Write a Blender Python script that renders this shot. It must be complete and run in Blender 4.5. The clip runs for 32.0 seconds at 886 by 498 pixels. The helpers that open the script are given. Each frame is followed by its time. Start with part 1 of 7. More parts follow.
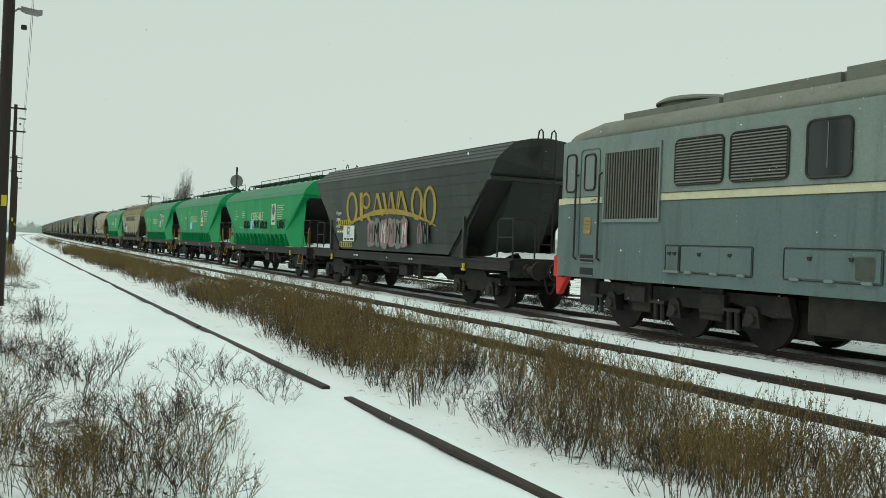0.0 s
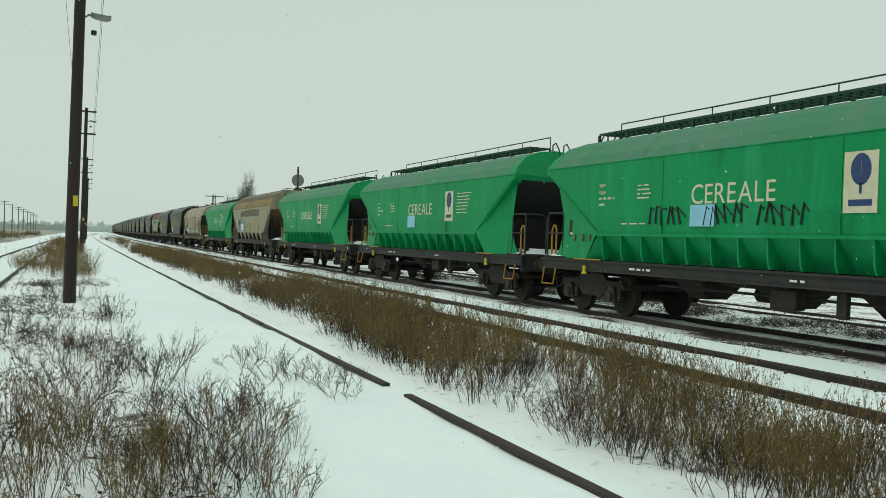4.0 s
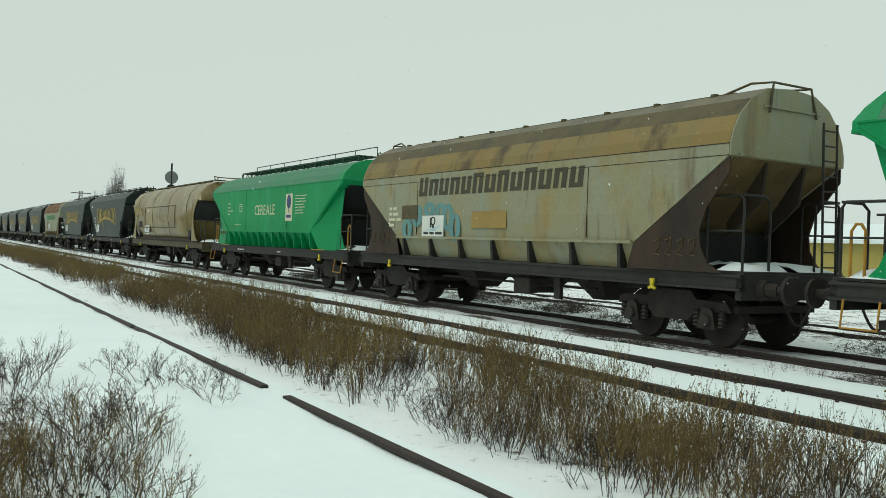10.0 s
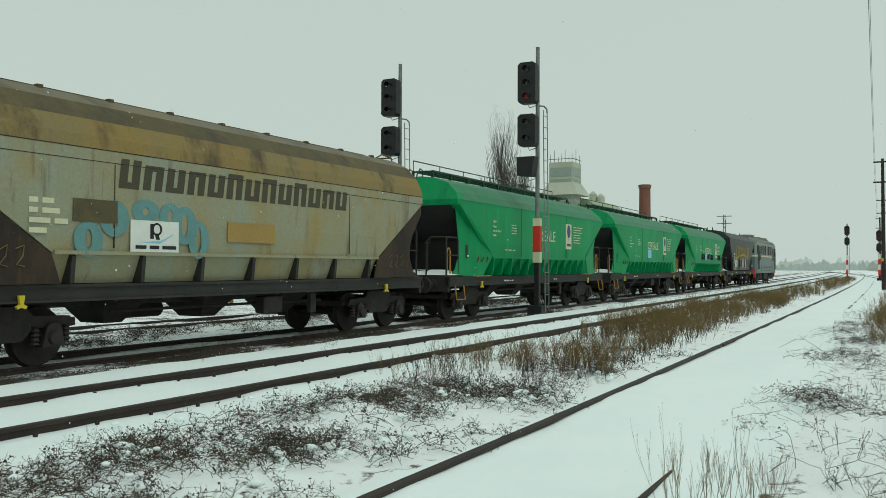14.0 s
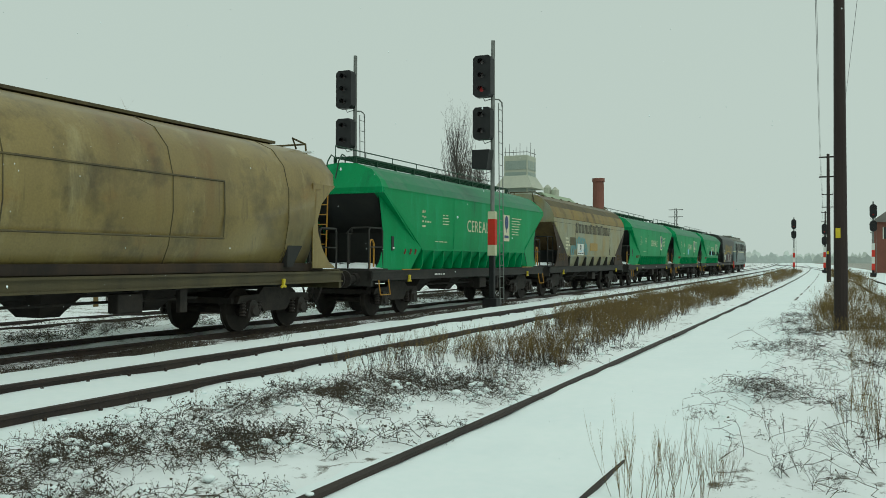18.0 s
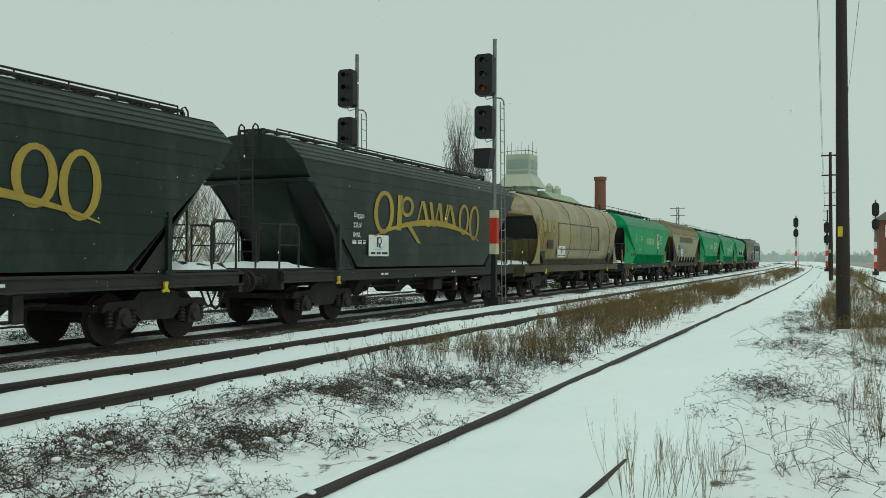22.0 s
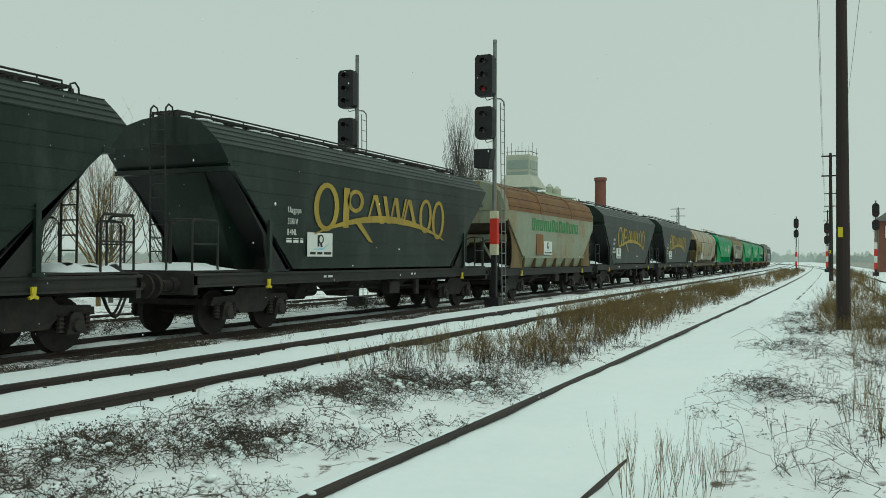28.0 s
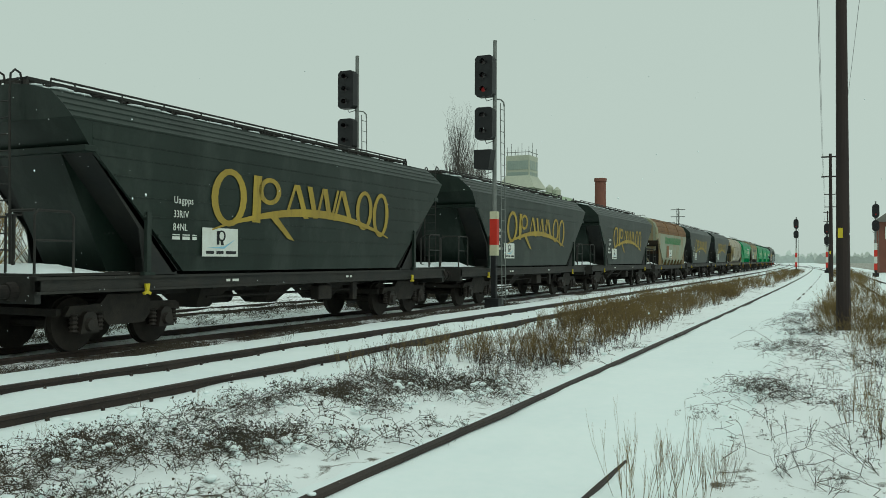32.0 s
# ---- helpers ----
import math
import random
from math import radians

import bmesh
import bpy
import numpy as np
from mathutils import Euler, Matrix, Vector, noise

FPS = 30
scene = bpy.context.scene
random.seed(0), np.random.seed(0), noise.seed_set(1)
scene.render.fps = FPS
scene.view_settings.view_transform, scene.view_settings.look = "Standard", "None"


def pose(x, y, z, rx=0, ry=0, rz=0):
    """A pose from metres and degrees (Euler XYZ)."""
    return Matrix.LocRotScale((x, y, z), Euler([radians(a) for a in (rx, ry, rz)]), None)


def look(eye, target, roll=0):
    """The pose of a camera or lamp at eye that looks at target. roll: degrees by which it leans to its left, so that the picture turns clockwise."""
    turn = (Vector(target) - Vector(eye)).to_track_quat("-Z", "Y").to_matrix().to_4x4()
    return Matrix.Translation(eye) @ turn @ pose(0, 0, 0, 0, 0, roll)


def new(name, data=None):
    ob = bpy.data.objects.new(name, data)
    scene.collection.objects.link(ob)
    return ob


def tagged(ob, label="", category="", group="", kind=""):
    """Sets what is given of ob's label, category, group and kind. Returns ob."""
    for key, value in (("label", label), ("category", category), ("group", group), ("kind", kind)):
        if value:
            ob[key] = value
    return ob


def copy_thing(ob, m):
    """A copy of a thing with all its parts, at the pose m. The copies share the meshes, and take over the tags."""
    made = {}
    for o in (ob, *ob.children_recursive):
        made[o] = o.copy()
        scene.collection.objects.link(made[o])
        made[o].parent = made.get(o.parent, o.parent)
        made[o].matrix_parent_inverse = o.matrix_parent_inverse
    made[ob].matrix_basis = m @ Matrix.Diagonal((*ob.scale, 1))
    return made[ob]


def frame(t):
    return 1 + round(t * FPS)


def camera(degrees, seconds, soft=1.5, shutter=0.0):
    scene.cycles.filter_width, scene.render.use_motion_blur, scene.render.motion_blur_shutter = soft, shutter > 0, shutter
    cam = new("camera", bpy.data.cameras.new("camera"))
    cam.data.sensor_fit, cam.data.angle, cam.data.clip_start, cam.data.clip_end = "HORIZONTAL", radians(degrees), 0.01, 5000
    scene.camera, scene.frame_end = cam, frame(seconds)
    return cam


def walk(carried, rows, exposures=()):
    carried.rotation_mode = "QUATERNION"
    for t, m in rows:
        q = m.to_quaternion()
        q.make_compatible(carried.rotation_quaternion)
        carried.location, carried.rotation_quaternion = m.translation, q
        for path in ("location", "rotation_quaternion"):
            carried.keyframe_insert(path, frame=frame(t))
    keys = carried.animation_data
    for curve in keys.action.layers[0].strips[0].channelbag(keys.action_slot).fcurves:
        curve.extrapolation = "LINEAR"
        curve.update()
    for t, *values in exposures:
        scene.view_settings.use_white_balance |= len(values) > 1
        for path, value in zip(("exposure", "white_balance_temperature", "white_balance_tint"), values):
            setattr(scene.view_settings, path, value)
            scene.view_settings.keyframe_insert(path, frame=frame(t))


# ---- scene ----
cam = camera(54.42, 32.0, soft=0.7)
PATH = [
    (0.0, pose(0, 0, 1.330, 89.77, -2.15, 62.55)),
    (0.5, pose(0, 0, 1.330, 89.74, -2.06, 63.17)),
    (1.0, pose(0, 0, 1.330, 89.72, -2.01, 63.60)),
    (1.5, pose(0, 0, 1.330, 89.71, -1.91, 63.85)),
    (2.0, pose(0, 0, 1.330, 89.72, -1.99, 64.04)),
    (2.5, pose(0, 0, 1.330, 89.74, -2.05, 64.49)),
    (3.0, pose(0, 0, 1.330, 89.72, -2.21, 65.08)),
    (3.5, pose(0, 0, 1.330, 89.61, -2.11, 65.76)),
    (5.5, pose(0, 0, 1.330, 89.09, -1.93, 67.99)),
    (6.0, pose(0, 0, 1.330, 88.93, -1.97, 68.11)),
    (6.5, pose(0, 0, 1.330, 88.84, -1.91, 68.23)),
    (7.0, pose(0, 0, 1.330, 88.79, -1.93, 68.32)),
    (7.5, pose(0, 0, 1.330, 88.92, -1.82, 68.41)),
    (8.0, pose(0, 0, 1.330, 89.03, -1.96, 68.11)),
    (8.5, pose(0, 0, 1.330, 89.12, -1.96, 67.61)),
    (9.0, pose(0, 0, 1.330, 89.19, -2.00, 67.28)),
    (9.5, pose(0, 0, 1.330, 89.27, -2.04, 66.76)),
    (10.0, pose(0, 0, 1.330, 89.73, -2.05, 58.54)),
    (10.2, pose(0, 0, 1.330, 90.15, -2.02, 51.86)),
    (10.5, pose(0, 0, 1.330, 90.65, -1.26, 38.61)),
    (10.8, pose(0, 0, 1.330, 91.08, -2.02, 16.78)),
    (11.0, pose(0, 0, 1.330, 91.38, -1.30, 6.95)),
    (11.2, pose(0, 0, 1.330, 91.52, -0.96, -1.85)),
    (11.5, pose(0, 0, 1.330, 91.89, -0.99, -15.2)),
    (11.7, pose(0, 0, 1.330, 92.02, -0.94, -23.3)),
    (12.0, pose(0, 0, 1.330, 92.16, -0.91, -34.2)),
    (12.5, pose(0, 0, 1.330, 92.33, -0.81, -47.20)),
    (13.0, pose(0, 0, 1.330, 92.07, -0.80, -56.26)),
    (13.5, pose(0, 0, 1.330, 91.25, -0.36, -60.08)),
    (14.0, pose(0, 0, 1.330, 91.12, -0.27, -62.02)),
    (14.5, pose(0, 0, 1.330, 91.04, -0.36, -63.84)),
    (15.0, pose(0, 0, 1.330, 90.95, -0.25, -65.08)),
    (15.5, pose(0, 0, 1.330, 90.86, -0.26, -65.77)),
    (17.5, pose(0, 0, 1.330, 90.66, -0.24, -65.21)),
    (18.0, pose(0, 0, 1.330, 90.66, -0.25, -64.99)),
    (19.0, pose(0, 0, 1.330, 90.64, -0.22, -64.93)),
    (20.0, pose(0, 0, 1.330, 90.61, -0.23, -64.74)),
    (21.0, pose(0, 0, 1.330, 90.60, -0.25, -64.77)),
    (22.0, pose(0, 0, 1.330, 90.57, -0.22, -64.87)),
    (23.0, pose(0, 0, 1.330, 90.56, -0.24, -64.88)),
    (24.0, pose(0, 0, 1.330, 90.56, -0.25, -64.83)),
    (25.5, pose(0, 0, 1.330, 90.56, -0.23, -64.83)),
    (27.5, pose(0, 0, 1.330, 90.60, -0.23, -64.85)),
    (29.0, pose(0, 0, 1.330, 90.64, -0.18, -64.87)),
    (30.0, pose(0, 0, 1.330, 90.65, -0.24, -64.87)),
    (31.0, pose(0, 0, 1.330, 90.65, -0.23, -64.86)),
    (32.0, pose(0, 0, 1.330, 90.66, -0.23, -64.86)),
]
walk(cam, PATH, exposures=[(0, -0.03, 6550, 10), (3, -0.06, 6550, 10), (6, -0.13, 6500, 10), (9.3, -0.13, 6500, 10), (11, 0.16, 6450, 14), (12.2, 0.12, 6500, 15), (14.5, -0.22, 6400, 8), (32, -0.25, 6350, 5)])

# ---- world and light ----
world = bpy.data.worlds.new("overcast_sky")
scene.world = world
world.use_nodes = True
wn, wl = world.node_tree.nodes, world.node_tree.links
sky = wn.new("ShaderNodeTexSky")
sky.sky_type, sky.sun_disc = "NISHITA", False
sky.sun_elevation, sky.sun_rotation = radians(38), radians(150)
grey = wn.new("ShaderNodeHueSaturation")
grey.inputs["Saturation"].default_value = 0.0
wl.new(sky.outputs["Color"], grey.inputs["Color"])
cloud = wn.new("ShaderNodeMixRGB")
cloud.inputs["Fac"].default_value = 0.93
wl.new(grey.outputs["Color"], cloud.inputs["Color1"])
cloud.inputs["Color2"].default_value = (6.1, 7.2, 6.5, 1)
wl.new(cloud.outputs["Color"], wn["Background"].inputs["Color"])
wn["Background"].inputs["Strength"].default_value = 0.1
sun = new("sun", bpy.data.lights.new("sun", "SUN"))
sun.data.energy, sun.data.angle, sun.data.color = 0.95, radians(30), (1.0, 0.98, 0.94)
sun.matrix_world = look((0, 0, 50), (18, 30, 0))


# ---- materials ----
def material(name, base, second, scale=3.0, fine=40.0, rough=0.7, bump=0.15, metal=0.0, amount=0.5, streak=False, rust=None, spread=0.0, spec=0.4, island=0.0, runs=()):
    """A painted, dusty or natural surface: two colours mixed by coarse noise, fine grain and relief; streaks run down; rust in patches."""
    m = bpy.data.materials.new(name)
    m.use_nodes = True
    n, l = m.node_tree.nodes, m.node_tree.links
    bsdf = n["Principled BSDF"]
    bsdf.inputs["Roughness"].default_value, bsdf.inputs["Metallic"].default_value = rough, metal
    bsdf.inputs["Specular IOR Level"].default_value = spec
    co = n.new("ShaderNodeTexCoord")
    mp = n.new("ShaderNodeMapping")
    if streak:
        mp.inputs["Scale"].default_value = (1, 1, 0.12)
    l.new(co.outputs["Object"], mp.inputs["Vector"])
    big = n.new("ShaderNodeTexNoise")
    big.inputs["Scale"].default_value, big.inputs["Detail"].default_value, big.inputs["Roughness"].default_value = scale, 6, 0.65
    l.new(mp.outputs["Vector"], big.inputs["Vector"])
    small = n.new("ShaderNodeTexNoise")
    small.inputs["Scale"].default_value, small.inputs["Detail"].default_value = fine, 4
    l.new(co.outputs["Object"], small.inputs["Vector"])
    ramp = n.new("ShaderNodeValToRGB")
    ramp.color_ramp.elements[0].position, ramp.color_ramp.elements[1].position = 0.5 - 0.2 * amount - 0.03, 0.5 + 0.35 - 0.2 * amount
    l.new(big.outputs["Fac"], ramp.inputs["Fac"])
    mix = n.new("ShaderNodeMixRGB")
    mix.inputs["Color1"].default_value, mix.inputs["Color2"].default_value = (*base, 1), (*second, 1)
    l.new(ramp.outputs["Color"], mix.inputs["Fac"])
    out = mix.outputs["Color"]
    if rust:
        rn = n.new("ShaderNodeTexNoise")
        rn.inputs["Scale"].default_value, rn.inputs["Detail"].default_value = scale * 2.3, 8
        l.new(mp.outputs["Vector"], rn.inputs["Vector"])
        rr = n.new("ShaderNodeValToRGB")
        rr.color_ramp.elements[0].position, rr.color_ramp.elements[1].position = 0.58, 0.72
        l.new(rn.outputs["Fac"], rr.inputs["Fac"])
        rm = n.new("ShaderNodeMixRGB")
        rm.inputs["Color2"].default_value = (*rust, 1)
        l.new(rr.outputs["Color"], rm.inputs["Fac"])
        l.new(out, rm.inputs["Color1"])
        out = rm.outputs["Color"]
    # stains that run down the plates: (colour, strength, width scale, height scale, threshold)
    for k, (tint, much, wide, tall, edge) in enumerate(runs):
        rp = n.new("ShaderNodeMapping")
        rp.inputs["Scale"].default_value = (wide, wide, tall)
        rp.inputs["Location"].default_value = (7.3 * k, 3.1 * k, 1.7 * k)
        l.new(co.outputs["Object"], rp.inputs["Vector"])
        tn = n.new("ShaderNodeTexNoise")
        tn.inputs["Scale"].default_value, tn.inputs["Detail"].default_value, tn.inputs["Roughness"].default_value = 1.0, 7, 0.68
        l.new(rp.outputs["Vector"], tn.inputs["Vector"])
        tr = n.new("ShaderNodeMapRange")
        tr.inputs["From Min"].default_value, tr.inputs["From Max"].default_value = edge, edge + 0.16
        tr.inputs["To Max"].default_value = much
        l.new(tn.outputs["Fac"], tr.inputs["Value"])
        tm = n.new("ShaderNodeMixRGB")
        tm.inputs["Color2"].default_value = (*tint, 1)
        l.new(tr.outputs["Result"], tm.inputs["Fac"])
        l.new(out, tm.inputs["Color1"])
        out = tm.outputs["Color"]
    grain = n.new("ShaderNodeMixRGB")
    grain.blend_type = "OVERLAY"
    grain.inputs["Fac"].default_value = 0.22
    l.new(out, grain.inputs["Color1"])
    l.new(small.outputs["Fac"], grain.inputs["Color2"])
    out = grain.outputs["Color"]
    if spread:
        oi = n.new("ShaderNodeObjectInfo")
        hs = n.new("ShaderNodeHueSaturation")
        mr = n.new("ShaderNodeMapRange")
        mr.inputs["To Min"].default_value, mr.inputs["To Max"].default_value = 1 - spread, 1 + spread
        l.new(oi.outputs["Random"], mr.inputs["Value"])
        l.new(mr.outputs["Result"], hs.inputs["Value"])
        l.new(out, hs.inputs["Color"])
        out = hs.outputs["Color"]
    if island:
        ge = n.new("ShaderNodeNewGeometry")
        hs = n.new("ShaderNodeHueSaturation")
        mr = n.new("ShaderNodeMapRange")
        mr.inputs["To Min"].default_value, mr.inputs["To Max"].default_value = 1 - island, 1 + island
        l.new(ge.outputs["Random Per Island"], mr.inputs["Value"])
        l.new(mr.outputs["Result"], hs.inputs["Value"])
        l.new(out, hs.inputs["Color"])
        out = hs.outputs["Color"]
    l.new(out, bsdf.inputs["Base Color"])
    b = n.new("ShaderNodeBump")
    b.inputs["Strength"].default_value, b.inputs["Distance"].default_value = bump, 0.02
    l.new(small.outputs["Fac"], b.inputs["Height"])
    l.new(b.outputs["Normal"], bsdf.inputs["Normal"])
    return m


SNOW = material("snow", (0.84, 0.92, 0.915), (0.79, 0.88, 0.885), 0.7, 9, 0.6, 0.25)
GREEN = material("green_paint", (0.001, 0.275, 0.09), (0.001, 0.22, 0.068), 0.8, 25, 0.5, 0.05, streak=True, rust=(0.012, 0.29, 0.12), spec=0.2, runs=((( 0.012, 0.33, 0.14), 0.7, 2.2, 0.35, 0.54), ((0.002, 0.11, 0.045), 0.65, 1.4, 0.3, 0.56), ((0.03, 0.05, 0.03), 0.55, 7, 0.5, 0.62)))
GREEN_ROOF = material("dusty_green_paint", (0.05, 0.19, 0.11), (0.012, 0.2, 0.075), 0.8, 25, 0.6, 0.06, streak=True, runs=(((0.09, 0.2, 0.13), 0.7, 1.5, 1.0, 0.5), ((0.012, 0.12, 0.06), 0.6, 3, 0.6, 0.56)))
BLACKGREEN = material("dark_green_paint", (0.010, 0.020, 0.0148), (0.015, 0.026, 0.020), 0.7, 25, 0.42, 0.08, streak=True, spec=0.3, runs=(((0.034, 0.045, 0.038), 0.75, 1.2, 0.6, 0.5), ((0.005, 0.012, 0.008), 0.8, 0.9, 0.35, 0.5), ((0.035, 0.03, 0.024), 0.5, 9, 0.5, 0.63)))
GREYDARK = material("sooty_paint", (0.034, 0.043, 0.036), (0.020, 0.025, 0.021), 0.9, 25, 0.45, 0.08, streak=True, runs=(((0.055, 0.06, 0.05), 0.7, 1.2, 0.6, 0.52), ((0.012, 0.012, 0.010), 0.8, 0.9, 0.35, 0.54), ((0.06, 0.045, 0.03), 0.6, 7, 0.5, 0.6)))
TAN = material("weathered_beige_paint", (0.265, 0.285, 0.205), (0.29, 0.25, 0.12), 0.6, 25, 0.6, 0.08, streak=True, rust=(0.16, 0.10, 0.04), runs=(((0.30, 0.22, 0.075), 0.8, 0.9, 0.6, 0.5), ((0.27, 0.30, 0.245), 0.8, 1.4, 0.5, 0.55), ((0.13, 0.085, 0.035), 0.85, 4, 0.45, 0.58), ((0.06, 0.042, 0.022), 0.85, 9, 0.5, 0.63), ((0.035, 0.022, 0.014), 0.9, 11, 9, 0.66)))
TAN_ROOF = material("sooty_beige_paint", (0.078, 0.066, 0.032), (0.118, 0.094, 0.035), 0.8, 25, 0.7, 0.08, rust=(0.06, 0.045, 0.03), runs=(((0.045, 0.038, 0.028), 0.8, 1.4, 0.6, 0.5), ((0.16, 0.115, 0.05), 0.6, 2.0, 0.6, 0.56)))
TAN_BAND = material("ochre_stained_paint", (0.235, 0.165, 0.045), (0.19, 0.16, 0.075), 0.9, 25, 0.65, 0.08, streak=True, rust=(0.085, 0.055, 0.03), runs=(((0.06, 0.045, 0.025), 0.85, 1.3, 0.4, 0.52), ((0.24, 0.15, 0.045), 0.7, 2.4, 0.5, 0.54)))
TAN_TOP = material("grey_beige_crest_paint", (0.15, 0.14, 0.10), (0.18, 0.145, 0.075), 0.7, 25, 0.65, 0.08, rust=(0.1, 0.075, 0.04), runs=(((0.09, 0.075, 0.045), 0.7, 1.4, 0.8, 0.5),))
VTGTAN = material("smoked_beige_paint", (0.27, 0.205, 0.07), (0.165, 0.12, 0.042), 0.45, 25, 0.33, 0.05, streak=True, rust=(0.17, 0.09, 0.025), spec=0.5, runs=(((0.065, 0.05, 0.022), 0.75, 0.8, 0.7, 0.5), ((0.36, 0.31, 0.15), 0.7, 1.6, 0.3, 0.55), ((0.22, 0.1, 0.02), 0.65, 0.5, 0.9, 0.56), ((0.045, 0.032, 0.018), 0.7, 5, 0.3, 0.6)))
PALE = material("faded_pale_green_paint", (0.25, 0.295, 0.215), (0.24, 0.22, 0.12), 0.7, 25, 0.55, 0.08, streak=True, rust=(0.24, 0.13, 0.05), runs=(((0.25, 0.135, 0.045), 0.85, 0.8, 1.2, 0.53), ((0.22, 0.28, 0.25), 0.7, 2.2, 0.3, 0.52), ((0.19, 0.10, 0.035), 0.8, 4, 0.6, 0.57), ((0.06, 0.033, 0.02), 0.85, 9, 7, 0.64)))
RUSTROOF = material("rusty_roof_paint", (0.19, 0.096, 0.036), (0.135, 0.068, 0.028), 1.1, 30, 0.75, 0.1, streak=True, rust=(0.15, 0.08, 0.045), runs=(((0.20, 0.12, 0.055), 0.7, 0.9, 0.8, 0.5), ((0.08, 0.042, 0.024), 0.6, 2.5, 0.6, 0.56)))
IRON = material("grimy_iron", (0.016, 0.0135, 0.0115), (0.038, 0.030, 0.023), 3, 40, 0.8, 0.3, runs=(((0.06, 0.046, 0.034), 0.6, 5, 5, 0.6), ((0.008, 0.007, 0.006), 0.8, 3, 2, 0.53)))
FRAME = material("black_frame_paint", (0.019, 0.020, 0.018), (0.036, 0.031, 0.025), 2, 40, 0.65, 0.2, runs=(((0.055, 0.043, 0.032), 0.6, 4, 6, 0.6), ((0.009, 0.009, 0.008), 0.7, 2, 3, 0.54)))
# near-black colour of the plates inside the hollow wagon ends
CAVITY = material("dark_hopper_plate", (0.013, 0.015, 0.015), (0.028, 0.027, 0.023), 1.5, 30, 0.7, 0.1)
BROWNPLATE = material("rusty_brown_plate", (0.026, 0.018, 0.012), (0.068, 0.038, 0.019), 1.0, 30, 0.75, 0.1, streak=True, runs=(((0.012, 0.009, 0.007), 0.85, 1.2, 0.5, 0.48), ((0.1, 0.055, 0.03), 0.5, 4, 0.6, 0.6)))
RAIL = material("rusty_rail_steel", (0.022, 0.015, 0.012), (0.042, 0.027, 0.02), 2, 60, 0.7, 0.2)
YELLOW = material("yellow_paint", (0.62, 0.50, 0.02), (0.5, 0.38, 0.03), 4, 40, 0.5, 0.05)
ORANGE = material("orange_yellow_paint", (0.45, 0.23, 0.02), (0.3, 0.15, 0.02), 4, 40, 0.5, 0.05)
WHITE = material("white_paint", (0.70, 0.73, 0.68), (0.62, 0.64, 0.58), 4, 40, 0.5, 0.03)
CREAM = material("cream_paint", (0.62, 0.60, 0.42), (0.52, 0.50, 0.33), 4, 40, 0.5, 0.03)
BROWNTEXT = material("dark_brown_lettering", (0.05, 0.045, 0.025), (0.07, 0.06, 0.035), 4, 40, 0.6, 0.03)
GREENTEXT = material("green_lettering", (0.02, 0.20, 0.05), (0.03, 0.15, 0.05), 4, 40, 0.6, 0.03)
BLUE = material("pale_blue_sheet", (0.22, 0.5, 0.66), (0.3, 0.58, 0.72), 4, 40, 0.5, 0.03)
NAVY = material("navy_ink", (0.02, 0.05, 0.16), (0.02, 0.04, 0.1), 4, 40, 0.5, 0.03)
LOCO = material("locomotive_grey_blue", (0.20, 0.255, 0.23), (0.17, 0.222, 0.205), 0.8, 25, 0.42, 0.05, streak=True, runs=(((0.12, 0.15, 0.135), 0.6, 3, 0.3, 0.52), ((0.07, 0.06, 0.045), 0.6, 8, 0.6, 0.63)))
LOCODARK = material("locomotive_slate", (0.115, 0.165, 0.16), (0.10, 0.142, 0.14), 0.8, 25, 0.42, 0.05, streak=True, runs=(((0.06, 0.08, 0.08), 0.6, 3, 0.3, 0.52), ((0.13, 0.15, 0.14), 0.4, 1.5, 0.4, 0.56), ((0.05, 0.04, 0.03), 0.6, 8, 0.6, 0.63)))
LOCOROOF = material("locomotive_roof_grey", (0.19, 0.205, 0.17), (0.14, 0.15, 0.12), 0.8, 25, 0.7, 0.05, runs=(((0.09, 0.085, 0.065), 0.6, 2, 3, 0.56),))
SILLTAN = material("grimy_olive_sill_paint", (0.085, 0.07, 0.03), (0.04, 0.033, 0.018), 1.0, 30, 0.6, 0.1, streak=True)
DULLRED = material("faded_red_handle_paint", (0.2, 0.035, 0.02), (0.09, 0.03, 0.02), 5, 60, 0.6, 0.1)
RED = material("red_paint", (0.62, 0.035, 0.018), (0.48, 0.03, 0.018), 3, 40, 0.5, 0.05)
STEELDARK = material("grimy_grille_steel", (0.12, 0.125, 0.10), (0.085, 0.085, 0.065), 1.5, 40, 0.5, 0.1, streak=True)
POLEWOOD = material("tarred_pole_wood", (0.022, 0.014, 0.012), (0.035, 0.022, 0.018), 3, 50, 0.7, 0.3, streak=True)
STEEL = material("galvanised_steel", (0.22, 0.235, 0.22), (0.14, 0.15, 0.14), 3, 40, 0.55, 0.1, metal=0.3)
BLACK = material("black_signal_paint", (0.008, 0.009, 0.010), (0.014, 0.015, 0.016), 3, 40, 0.5, 0.1)
TWIG = material("brown_twigs", (0.19, 0.135, 0.045), (0.10, 0.066, 0.030), 0.9, 60, 0.85, 0.2, island=0.5)
TWIGDARK = material("dark_twigs", (0.036, 0.026, 0.018), (0.07, 0.046, 0.025), 1.5, 60, 0.85, 0.2, island=0.4)
TWIGGREY = material("grey_branches", (0.12, 0.115, 0.10), (0.085, 0.08, 0.07), 6, 60, 0.85, 0.2, spread=0.2)
SCRUB = material("dead_leaves", (0.04, 0.036, 0.026), (0.075, 0.055, 0.034), 1.2, 60, 0.85, 0.2, island=0.45)
